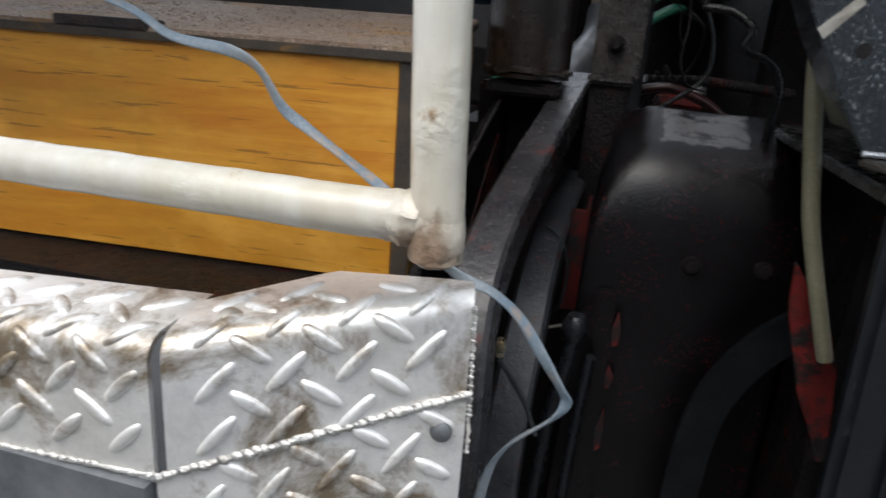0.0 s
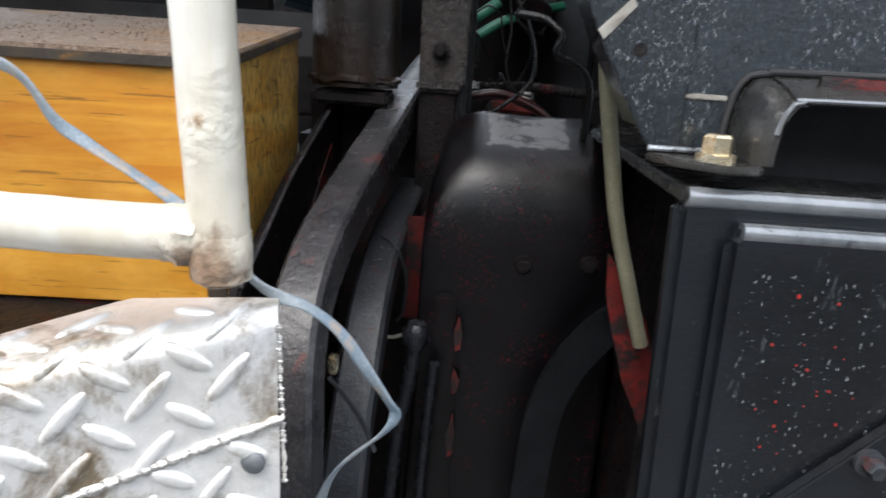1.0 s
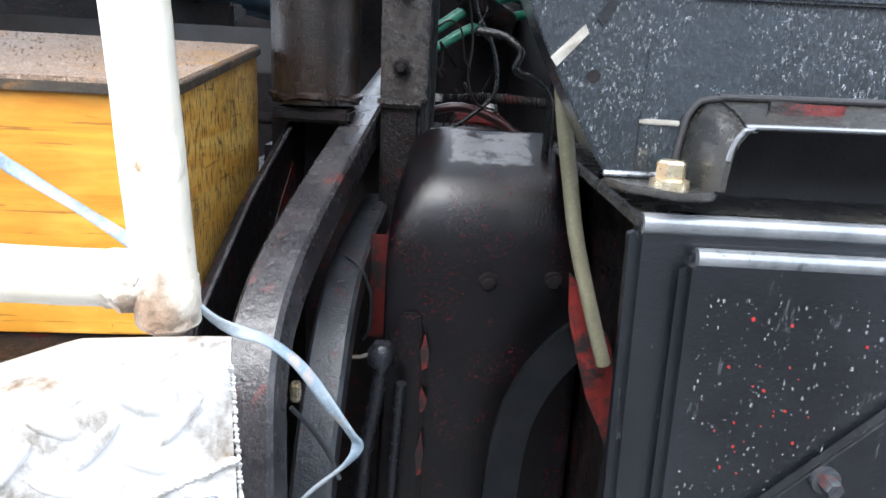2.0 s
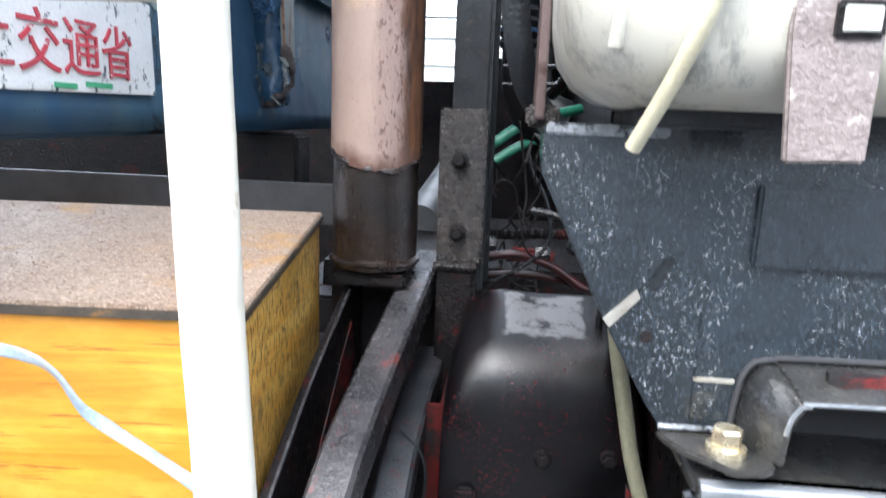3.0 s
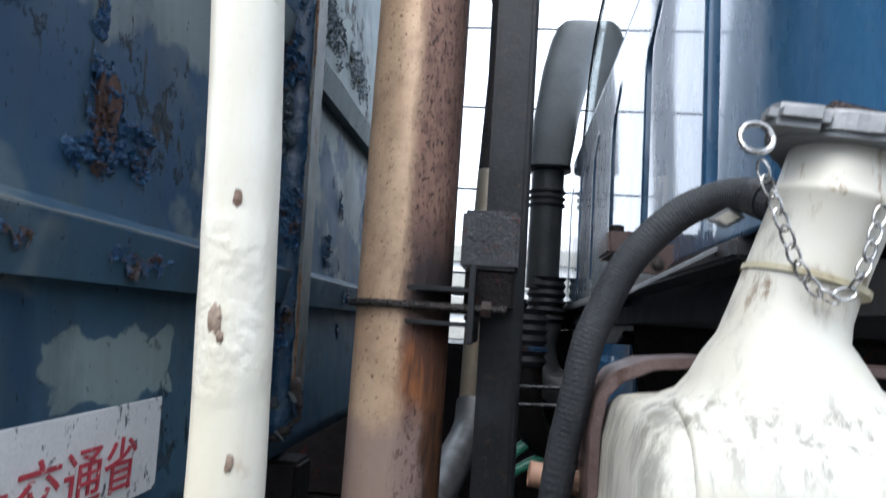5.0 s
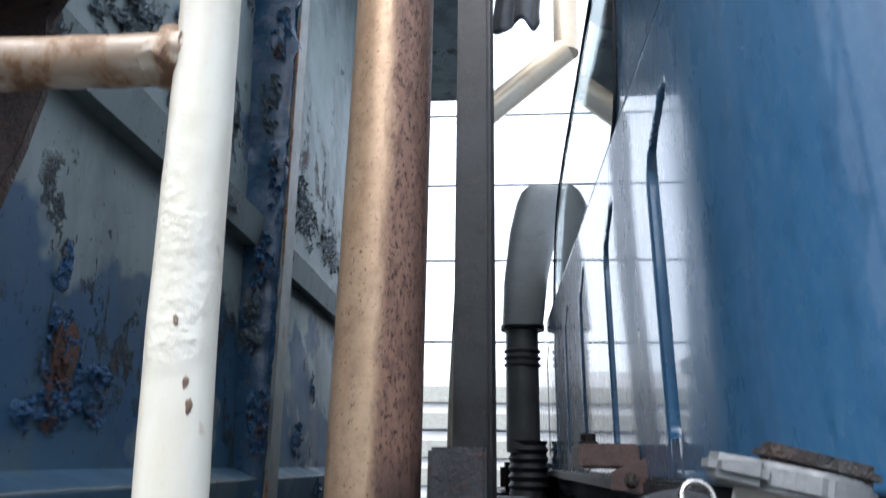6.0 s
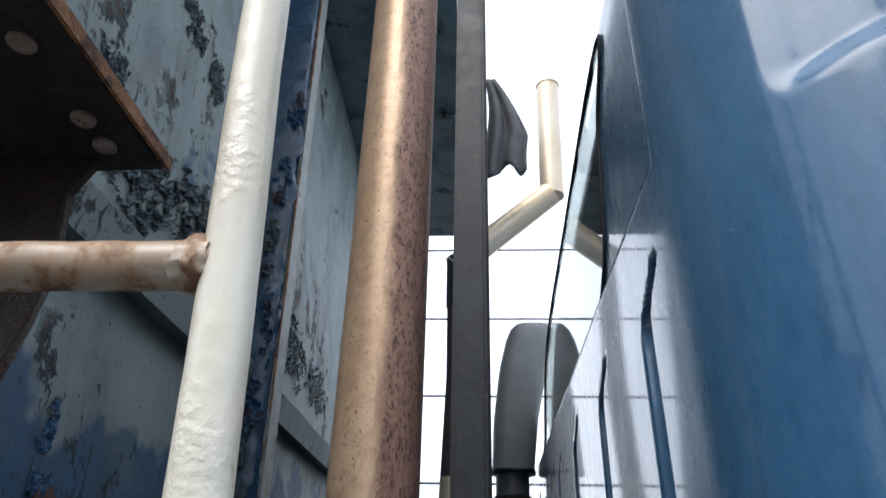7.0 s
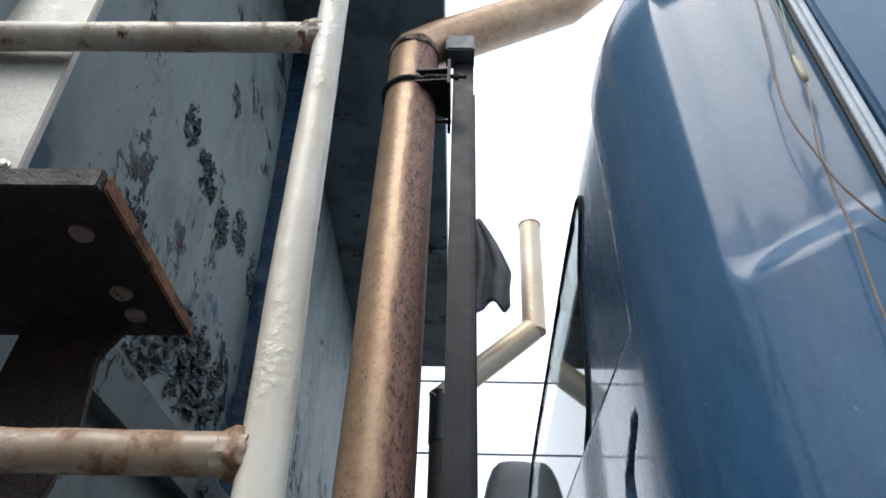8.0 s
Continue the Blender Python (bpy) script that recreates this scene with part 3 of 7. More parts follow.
def tank_plastic():
    m, n, l, b = material("white_tank_plastic")
    col = blend(n, l, ramp(n, l, tex_noise(n, l, 9, 4), 0.35, 0.7), (0.50, 0.495, 0.445), (0.44, 0.415, 0.34))
    scuff = ramp(n, l, tex_noise(n, l, 48, 8, 0.78, (1, 1, 0.20)), 0.48, 0.60)
    co, sep, reach = n.new("ShaderNodeTexCoord"), n.new("ShaderNodeSeparateXYZ"), n.new("ShaderNodeMath")
    l.new(co.outputs["Object"], sep.inputs["Vector"])
    reach.operation = "MULTIPLY_ADD"
    reach.inputs[1].default_value, reach.inputs[2].default_value = -2.0, 0.44
    l.new(sep.outputs["X"], reach.inputs[0])
    both = n.new("ShaderNodeMath")
    both.operation = "ADD"
    l.new(tex_noise(n, l, 13, 4, 0.6), both.inputs[0])
    l.new(reach.outputs[0], both.inputs[1])
    place = ramp(n, l, both.outputs[0], 0.50, 0.60)
    col = blend(n, l, times(n, l, times(n, l, scuff, place), 0.85), col, (0.20, 0.20, 0.18))
    col = blend(n, l, times(n, l, ramp(n, l, tex_noise(n, l, 30, 6, 0.7, (1, 1, 0.3)), 0.55, 0.72), 0.5), col, (0.48, 0.42, 0.28))
    # dirt washed down on the shoulder and gathered under the neck ring
    for z0, z1, z2, z3, cut, tint in ((1.525, 1.545, 1.556, 1.568, 0.47, (0.17, 0.165, 0.14)), (1.585, 1.600, 1.608, 1.612, 0.50, (0.13, 0.085, 0.045)), (1.626, 1.640, 1.652, 1.665, 0.52, (0.20, 0.13, 0.06))):
        rise, fall = n.new("ShaderNodeMapRange"), n.new("ShaderNodeMapRange")
        for node, lo, hi in ((rise, z0, z1), (fall, z3, z2)):
            l.new(sep.outputs["Z"], node.inputs["Value"])
            node.inputs["From Min"].default_value, node.inputs["From Max"].default_value = lo, hi
        dirt = times(n, l, ramp(n, l, tex_noise(n, l, 95, 8, 0.75, (1, 1, 0.22)), cut + 0.03, cut + 0.12), times(n, l, rise.outputs["Result"], fall.outputs["Result"]))
        col = blend(n, l, times(n, l, dirt, 0.85), col, tint)
    l.new(col, b.inputs["Base Color"])
    b.inputs["Roughness"].default_value = 0.4
    b.inputs["Subsurface Weight"].default_value = 0.12
    b.inputs["Subsurface Radius"].default_value = (0.02, 0.018, 0.012)
    b.inputs["Subsurface Scale"].default_value = 0.5
    bump(n, l, b, tex_noise(n, l, 90, 4), 0.12, 0.001)
    return m


tank_mat = tank_plastic()
tube_cream = surface("cream_tube", (0.42, 0.39, 0.28), (0.35, 0.31, 0.21), (0.17, 0.14, 0.08), (0.25, 0.4), scale=30, spot_scale=60, spot_cut=(0.6, 0.7), bump_by=0.1)


def glass():
    m, n, l, b = material("window_glass")
    b.inputs["Base Color"].default_value = (0.75, 0.82, 0.8, 1)
    b.inputs["Roughness"].default_value, b.inputs["IOR"].default_value = 0.02, 1.5
    b.inputs["Transmission Weight"].default_value = 1.0
    return m


glass_mat = glass()
pale_trim = surface("pale_blue_trim", (0.46, 0.53, 0.60), (0.36, 0.43, 0.51), (0.16, 0.13, 0.11), (0.3, 0.5), scale=20, spot_scale=45, spot_cut=(0.66, 0.72))
wire_brown = surface("brown_wire", (0.17, 0.13, 0.105), (0.24, 0.20, 0.165), None, (0.4, 0.6), scale=40)
# cab lining, and the painted shade in the carrier's slot and joint
void_black = surface("dark_lining_and_shade", (0.02, 0.02, 0.022), (0.03, 0.03, 0.032), None, (0.7, 0.9), scale=6)


# ---- mesh helpers ----
def link_mesh(name, bm, mat, smooth=40):
    bmesh.ops.recalc_face_normals(bm, faces=bm.faces)
    me = bpy.data.meshes.new(name)
    bm.to_mesh(me)
    bm.free()
    me.materials.append(mat)
    me.polygons.foreach_set("use_smooth", [True] * len(me.polygons))
    me.set_sharp_from_angle(angle=radians(smooth))
    return new(name, me)


def thing(name, label, category, at, group="", kind=""):
    e = new(name)
    e.location = at
    e.empty_display_size = 0.05
    return tagged(e, label, category, group, kind)


def part(name, bm, mat, parent, label="", smooth=40):
    ob = link_mesh(name, bm, mat, smooth)
    base = Matrix.Translation(-Vector(parent.location)) if parent.type == "EMPTY" else Matrix.Identity(4)
    ob.parent, ob.matrix_parent_inverse = parent, base
    return tagged(ob, label)


def single(name, bm, mat, label, category, group="", kind="", smooth=40):
    return tagged(link_mesh(name, bm, mat, smooth), label, category, group, kind)


def box(x0, x1, y0, y1, z0, z1, bevel=0.0, bm=None):
    bm = bm or bmesh.new()
    got = bmesh.ops.create_cube(bm, size=1)["verts"]
    for v in got:
        v.co = Vector(((x0 + x1) / 2 + v.co.x * (x1 - x0), (y0 + y1) / 2 + v.co.y * (y1 - y0), (z0 + z1) / 2 + v.co.z * (z1 - z0)))
    if bevel:
        edges = list({e for v in got for e in v.link_edges})
        bmesh.ops.bevel(bm, geom=edges, offset=bevel, segments=2, affect="EDGES")
    return bm


def prism(outline, axis, a, b, bevel=0.0, bm=None):
    """A flat outline, given in the two other axes in order, made solid from a to b along the axis."""
    bm = bm or bmesh.new()
    order = {"x": lambda u, v, w: (w, u, v), "y": lambda u, v, w: (u, w, v), "z": lambda u, v, w: (u, v, w)}[axis]
    lo = [bm.verts.new(order(u, v, a)) for u, v in outline]
    hi = [bm.verts.new(order(u, v, b)) for u, v in outline]
    faces = [bm.faces.new(lo), bm.faces.new(hi)]
    for i in range(len(lo)):
        faces.append(bm.faces.new((lo[i - 1], lo[i], hi[i], hi[i - 1])))
    bmesh.ops.recalc_face_normals(bm, faces=faces)
    if bevel:
        edges = list({e for f in faces for e in f.edges})
        bmesh.ops.bevel(bm, geom=edges, offset=bevel, segments=2, affect="EDGES")
    return bm


def curve_points(pts, steps=8):
    """A smooth line through the points (Catmull-Rom)."""
    p = [Vector(q) for q in pts]
    p = [2 * p[0] - p[1]] + p + [2 * p[-1] - p[-2]]
    out = []
    for i in range(1, len(p) - 2):
        for k in range(steps):
            t = k / steps
            a, b, c, d = p[i - 1 : i + 3]
            out.append(0.5 * (2 * b + (c - a) * t + (2 * a - 5 * b + 4 * c - d) * t * t + (3 * b - a - 3 * c + d) * t**3))
    return out + [p[-2]]


def sweep(pts, section, bm=None, close=True):
    """A section (function of the station's share along and index -> list of (u, v)) carried along a line of points."""
    bm = bm or bmesh.new()
    pts = [Vector(q) for q in pts]
    up = Vector((0, 0, 1))
    rings, side = [], None
    for i, p in enumerate(pts):
        d = (pts[min(i + 1, len(pts) - 1)] - pts[max(i - 1, 0)]).normalized()
        if side is None:
            side = d.cross(up)
            if side.length < 0.05:
                side = Vector((1, 0, 0))
        side = (side - d * side.dot(d)).normalized()
        top = side.cross(d)
        rings.append([bm.verts.new(p + side * u + top * v) for u, v in section(i / max(len(pts) - 1, 1))])
    for a, b in zip(rings, rings[1:]):
        for i in range(len(a)):
            bm.faces.new((a[i - 1], a[i], b[i], b[i - 1]))
    if close:
        bm.faces.new(rings[0][::-1])
        bm.faces.new(rings[-1])
    return bm


def circle(r, n=16, off=0.0):
    return [(r * math.cos(off + 2 * math.pi * i / n), r * math.sin(off + 2 * math.pi * i / n)) for i in range(n)]


def tube(pts, r, n=16, bm=None, smooth_steps=0):
    pts = curve_points(pts, smooth_steps) if smooth_steps else pts
    if callable(r):
        return sweep(pts, lambda s: circle(r(s), n), bm)
    return sweep(pts, lambda s: circle(r, n), bm)


def lathe(profile, centre, axis="z", n=32, bm=None):
    """A profile of (radius, along) turned round an axis through the centre."""
    bm = bm or bmesh.new()
    c = Vector(centre)
    rings = []
    for r, h in profile:
        ring = []
        for i in range(n):
            a = 2 * math.pi * i / n
            u, v = r * math.cos(a), r * math.sin(a)
            ring.append(bm.verts.new(c + Vector({"z": (u, v, h), "y": (u, h, v), "x": (h, u, v)}[axis])))
        rings.append(ring)
    for a, b in zip(rings, rings[1:]):
        for i in range(n):
            bm.faces.new((a[i - 1], a[i], b[i], b[i - 1]))
    bm.faces.new(rings[0])
    bm.faces.new(rings[-1])
    return bm


def bolt(centre, axis, r, h, washer=1.35, bm=None):
    """A six-sided head with a washer under it; the head points along minus y, plus x, or up or down."""
    bm = bm or bmesh.new()
    sign = -1 if axis.startswith("-") else 1
    ax = axis[-1]
    lathe([(r * washer, 0), (r * washer, sign * h * 0.25), (r * 1.02, sign * h * 0.3)], centre, ax, 18, bm)
    lathe([(r, sign * h * 0.25), (r, sign * h * 0.9), (r * 0.82, sign * h)], centre, ax, 6, bm)
    return bm


def roughen(bm, amount, scale, only=None):
    for v in bm.verts:
        if only is None or only(v.co):
            v.co += Vector(noise.noise_vector(v.co * scale)) * amount
    return bm


def lean_x(z):
    """The ladder's upright leans away from the cab towards its top, slightly bowed."""
    return float(np.interp(z, (1.10, 1.20, 1.31, 1.40, 1.456, 1.551, 1.631, 1.705, 1.778, 1.84, 1.918, 2.08, 2.60), (0.0365, 0.0335, 0.0285, 0.0260, 0.0247, 0.0214, 0.0173, 0.0118, 0.0078, 0.0042, -0.0008, -0.0085, -0.0330)))


# ---- ground ----
bm = bmesh.new()
bmesh.ops.create_grid(bm, x_segments=24, y_segments=24, size=400)
tagged(link_mesh("ground", bm, asphalt), "dark grey asphalt yard under the truck", "ground", kind="structure")

# added unseen wall: blocks low sky light and bounces some back
tagged(link_mesh("unseen_wall", box(-30, 30, -4.6, -4.3, 0, 3.2), concrete), "added plain wall behind the viewer, unseen, holding off low sky light", "wall", kind="structure")


# ---- the cab: back wall, rounded corner, side ----
def cab_plan(s):
    """A point of the cab's outline in plan: from the far end along the back wall, round the near corner, along the side."""
    straight = 1.85
    if s < straight:
        return Vector((0.265, 2.12 - s)), Vector((-1, 0))
    arc = 0.265
    if s < straight + arc:
        a = (s - straight) / arc * math.pi / 2
        return Vector((0.42 - 0.155 * math.cos(a), 0.27 - 0.19 * math.sin(a))), Vector((-math.cos(a), -math.sin(a)))
    return Vector((0.42 + s - straight - arc, 0.08)), Vector((0, -1))


GROOVES = (0.380, 0.655, 0.940, 1.205, 1.47, 1.73)


def smooth(a, b, v):
    t = min(max((v - a) / (b - a), 0), 1)
    return t * t * (3 - 2 * t)


def cab_inset(s, z):
    """How far the panel lies back: pressed grooves, the set-back window field, the pressed field on the corner, the rounded top."""
    deep = 0.0
    y = 2.12 - s
    for g in GROOVES:
        # the groove curls over to the near side and narrows to a point at its top
        tip = smooth(1.925, 1.990, z)
        off = abs(y - g + 0.058 * tip ** 1.8)
        half = 0.0150 * (1 - 0.55 * tip)
        deep = max(deep, 0.020 * (1 - smooth(half, half + 0.0045 + 0.005 * tip, off)) * smooth(1.690, 1.702, z) * (1 - smooth(1.978, 1.988, z)))
    if y > 0.28:
        deep = max(deep, 0.025 * smooth(2.062, 2.070, z) * smooth(0.284, 0.296, y))
    # pressed field on the corner: an upright crease, a dished band beside it, a slow rise back to flush, a rounded lower corner
    along = s - 1.85
    edge = 0.124 + 0.02 * (z - 2.0)
    round_off = max(0.0, 0.022 - max(0.0, along - edge))
    low = 2.002 + 0.25 * max(0.0, along - 0.13) + 0.022 - math.sqrt(max(0.0, 0.022 ** 2 - round_off ** 2))
    u = max(0.0, along - edge) / 0.034
    across = (u if u < 0.7 else 1.0 - 0.3 * math.exp(-3.3 * (u - 0.7))) * (1 - smooth(0.215, 0.272, along))
    deep = max(deep, 0.0140 * across * smooth(low - 0.004, low + 0.030, z))
    return deep


def cab_top(y):
    """Upper edge of the back wall across the cab."""
    if y < 0.30:
        return 2.62
    if y < 0.50:
        return 2.495
    if y < 1.45:
        return 2.490 - (y - 0.50) * 0.115
    return 2.38 - (y - 1.45) * 0.75


WINDOW = ((0.70, 2.105), (0.635, 2.16), (0.605, 2.25), (0.580, 2.36), (0.525, 2.475), (1.00, 2.428), (1.42, 2.375), (1.60, 2.28), (1.70, 2.135), (1.69, 2.105))


def inside(y, z, outline):
    hit = False
    for (ya, za), (yb, zb) in zip(outline, outline[1:] + outline[:1]):
        if (za > z) != (zb > z) and y < (yb - ya) * (z - za) / (zb - za) + ya:
            hit = not hit
    return hit


def build_cab():
    cab = thing("truck_cab", "dark blue truck cab with ribbed back wall and rear window", "truck cab", (0.9, 1.1, 1.65))
    ss = set(np.round(np.arange(0, 2.1, 0.0125), 4)) | set(np.round(np.arange(1.8, 2.25, 0.005), 4)) | set(np.round(np.arange(1.94, 2.06, 0.002), 4)) | {2.3, 2.5, 2.9, 3.4}
    for g in GROOVES:
        ss |= {round(2.12 - g + d, 4) for d in [-0.0205, -0.0190, -0.0170, -0.0145, -0.010, -0.005, 0, 0.005, 0.010, 0.0145, 0.0170, 0.0190, 0.0205] + [0.023 + 0.0025 * k for k in range(24)]}
    ss = sorted(ss)
    zs = sorted(set(np.round(np.arange(1.995, 2.075, 0.004), 4)) | {1.656, 1.66, 1.69, 1.694, 1.698, 1.703, 1.93, 1.940, 1.945, 1.949, 1.953, 1.957, 1.961, 1.965, 1.969, 1.973, 1.977, 1.981, 1.985, 1.989, 2.055, 2.062, 2.065, 2.068, 2.071} | set(np.round(np.arange(1.72, 2.66, 0.02), 4)))
    bm = bmesh.new()
    grid = {}
    for i, s in enumerate(ss):
        p, nrm = cab_plan(s)
        for j, z in enumerate(zs):
            y = 2.12 - s
            top = cab_top(y) if s < 1.85 else 2.62
            zz = min(z, top)
            back = cab_inset(s, zz)
            if zz > 2.38 and y < 0.32:
                back += 1.3 * (zz - 2.38) ** 2
            q = p - nrm * back
            grid[i, j] = bm.verts.new((q.x, q.y, zz))
    for i in range(len(ss) - 1):
        y = 2.12 - (ss[i] + ss[i + 1]) / 2
        for j in range(len(zs) - 1):
            zc = (zs[j] + zs[j + 1]) / 2
            top = max(cab_top(2.12 - ss[i]), cab_top(2.12 - ss[i + 1])) if ss[i] < 1.85 else 2.62
            if zs[j] >= top or (ss[i] < 1.85 and inside(y, zc, list(WINDOW))):
                continue
            bm.faces.new((grid[i, j], grid[i + 1, j], grid[i + 1, j + 1], grid[i, j + 1]))
    bmesh.ops.delete(bm, geom=[v for v in bm.verts if not v.link_faces], context="VERTS")
    bmesh.ops.remove_doubles(bm, verts=bm.verts, dist=0.0003)
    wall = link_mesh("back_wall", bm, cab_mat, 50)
    solid = wall.modifiers.new("thickness", "SOLIDIFY")
    solid.thickness, solid.offset = 0.004, 0
    wall.parent, wall.matrix_parent_inverse = cab, Matrix.Translation(-Vector(cab.location))
    # window pane and its rubber seal
    part("rear_window", prism(WINDOW, "x", 0.288, 0.293), glass_mat, cab, "dark rear window pane mirroring the sky")
    ring = curve_points([(0.286, y, z) for y, z in WINDOW + WINDOW[:1]], 6)
    part("window_seal", tube(ring, 0.003, 8), rubber, cab, "black rubber window seal")
    part("pressed_lip", tube([(0.2645, y, 2.0655) for y in np.linspace(0.295, 2.08, 12)], 0.0016, 8), cab_mat, cab, "sharp rolled lip under the window field")
    # floor edge, roof and lining close the cab
    part("sill_flange", box(0.258, 0.30, 0.30, 2.10, 1.640, 1.656, 0.003), block_grey, cab, "grey bent flange under the back wall")
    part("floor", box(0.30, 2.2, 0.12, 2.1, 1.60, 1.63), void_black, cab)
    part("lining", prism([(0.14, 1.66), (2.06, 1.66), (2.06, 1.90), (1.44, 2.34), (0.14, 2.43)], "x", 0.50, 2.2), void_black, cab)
    part("roof", prism([(0.62, 2.62), (0.52, 2.60), (0.50, 2.5), (2.3, 2.5), (2.3, 2.62)], "y", 0.12, 0.42, 0.01), cab_mat, cab)
    part("roof", prism([(0.10, 2.475), (1.45, 2.372), (2.09, 1.92), (2.09, 1.905), (1.44, 2.355), (0.10, 2.455)], "x", 0.31, 2.25), cab_mat, cab)
    part("side_wall", box(0.33, 2.25, 2.07, 2.085, 1.656, 1.90, 0.004), cab_mat, cab)
    # door edge and drip strip on the side
    for x, r, mat in ((0.4095, 0.0022, rubber), (0.4160, 0.0034, pale_trim), (0.4235, 0.0040, pale_trim)):
        part("drip_strip", tube([(x - 0.006, 0.073, 1.80), (x, 0.073, 2.1), (x + 0.006, 0.073, 2.6)], r, 10), mat, cab, "drip strip and seal beside the door")
    part("door_skin", box(0.434, 1.6, 0.069, 0.079, 1.7, 2.62, 0.004), cab_mat, cab)
    part("lifting_eye", lathe([(0.017, 0.0), (0.017, -0.006), (0.011, -0.008), (0.009, -0.003)], (0.330, 0.175, 2.50), "y", 20), zinc, cab, "round grey plug near the roof")
    # brackets under the back wall
    part("cab_mount", box(0.20, 0.262, 0.52, 0.60, 1.665, 1.690, 0.003), strap_brown, cab, "brown bracket at the wall's foot")
    part("mount_bolt", bolt((0.215, 0.56, 1.690), "z", 0.008, 0.012), black_grime, cab)
    return cab


build_cab()

cab_wire = thing("cab_wire", "thin brown two-strand wire hanging on the cab corner", "wire", (0.38, 0.07, 1.9))
part("strand", tube([(0.398, 0.075, 2.44), (0.385, 0.073, 2.323), (0.368, 0.075, 2.199), (0.363, 0.075, 2.136), (0.371, 0.075, 2.084), (0.369, 0.075, 2.048), (0.368, 0.075, 2.011), (0.362, 0.076, 1.94), (0.366, 0.077, 1.86)], 0.0010, 8, smooth_steps=8), wire_brown, cab_wire)
part("strand", tube([(0.412, 0.070, 2.42), (0.400, 0.070, 2.314), (0.389, 0.070, 2.217), (0.385, 0.070, 2.167), (0.370, 0.072, 2.082), (0.385, 0.072, 2.03), (0.415, 0.071, 1.99)], 0.0010, 8, smooth_steps=8), wire_brown, cab_wire)
part("connector", lathe([(0.0, -0.019), (0.0022, -0.017), (0.0036, -0.010), (0.0036, 0.008), (0.0024, 0.014), (0.0026, 0.018), (0.0, 0.019)], (0.3870, 0.0685, 2.196), "z", 14), tube_cream, cab_wire, "small beige plug connector")
part("green_lead", tube([(0.4165, 0.069, 2.42), (0.4035, 0.069, 2.310), (0.3915, 0.069, 2.225), (0.3880, 0.069, 2.212)], 0.0008, 8, smooth_steps=8), green, cab_wire, "thin green lead")


# ---- dump body: front wall, rails, posts, canopy ----
def body_x(z):
    return -0.25 - 0.07 * (z - 1.5)


def build_body():
    body = thing("dump_body", "rust-flaked blue-grey steel front of a dump body", "truck body", (-0.6, 1.1, 1.36))
    bm = bmesh.new()
    ys, zs = np.linspace(0.0, 2.25, 90), np.linspace(1.366, 3.27, 80)
    grid = [[bm.verts.new((body_x(z) + 0.006 * noise.noise(Vector((0, y * 2.2, z * 2.2))), y, z)) for z in zs] for y in ys]
    for a, b in zip(grid, grid[1:]):
        for k in range(len(zs) - 1):
            bm.faces.new((a[k], b[k], b[k + 1], a[k + 1]))
    wall = part("front_wall", bm, body_mat, body, "blue-grey painted front wall with rust flakes")
    solid = wall.modifiers.new("thickness", "SOLIDIFY")
    solid.thickness, solid.offset = 0.006, 0
    part("bottom_lip", prism([(-0.30, 1.360), (-0.244, 1.362), (-0.2405, 1.367), (-0.2415, 1.374), (-0.30, 1.374)], "y", 0.0, 2.25, 0.004), body_mat, body)
    for z0, z1, y0 in ((1.594, 1.652, 0.0), (1.988, 2.044, 0.228)):
        x = body_x(z0)
        rail = part("rail", prism([(x - 0.01, z0 + 0.004), (x + 0.026, z0), (x + 0.034, z1 - 0.012), (x + 0.031, z1 - 0.008), (x - 0.01, z1 + 0.008)], "y", y0, 2.25), body_mat, body, "pressed steel cross rail", smooth=15)
        part("pale_edge", roughen(tube([(x + 0.0325, y0 + 0.004 + k * 0.03, z1 - 0.0105) for k in range(int((2.24 - y0) / 0.03))], 0.0013, 8), 0.0012, 45), body_pale, rail, "pale rubbed edge of the rail")
    bm = bmesh.new()
    def post_x(z):
        """Front edge of the upright, which stands a little steeper than the wall."""
        return -0.206 - 0.025 * (z - 1.45)

    rows = np.linspace(1.400, 3.26, 130)
    ring = []
    for z in rows:
        x, w = body_x(z), post_x(z) - 0.0055 - body_x(z)
        prof = [(x - 0.005, 0.752), (x + 0.2 * w, 0.752), (x + 0.45 * w, 0.752), (x + 0.7 * w, 0.753), (x + w - 0.004, 0.756), (x + w, 0.760), (x + w, 0.806), (x + w - 0.004, 0.810), (x - 0.005, 0.812)]
        ring.append([bm.verts.new(Vector((u, v, z)) + Vector(noise.noise_vector(Vector((u, v, z)) * 42)) * (0.0022 + 0.0085 * smooth(0.08, 0.34, noise.noise(Vector((3.1, 0.4, z * 5.5)))))) for u, v in prof])
    for a, b in zip(ring, ring[1:]):
        for k in range(len(a) - 1):
            bm.faces.new((a[k], a[k + 1], b[k + 1], b[k]))
    part("post", bm, post_blue, body, "upright with blistered blue paint and rust")
    strip = prism([(post_x(1.46) - 0.0065, 1.462), (post_x(1.46) - 0.002, 1.456), (post_x(1.46), 1.470), (post_x(3.2), 3.2), (post_x(3.2) - 0.0065, 3.2)], "y", 0.768, 0.812)
    part("post_flange", strip, body_pale, body, "pale grey flange edge of the upright")
    for z0, z1 in ((1.48, 1.64), (1.96, 2.42), (2.62, 3.05)):
        rows = np.linspace(z0, z1, 40)
        part("rust_line", roughen(tube([(post_x(z) - 0.001, 0.7665, z) for z in rows], lambda w: 0.0016 + 0.0022 * max(0.0, noise.noise(Vector((w * 9, z0, 0)))), 8), 0.0012, 90), rust_edge, body, "orange rust along the flange edge")
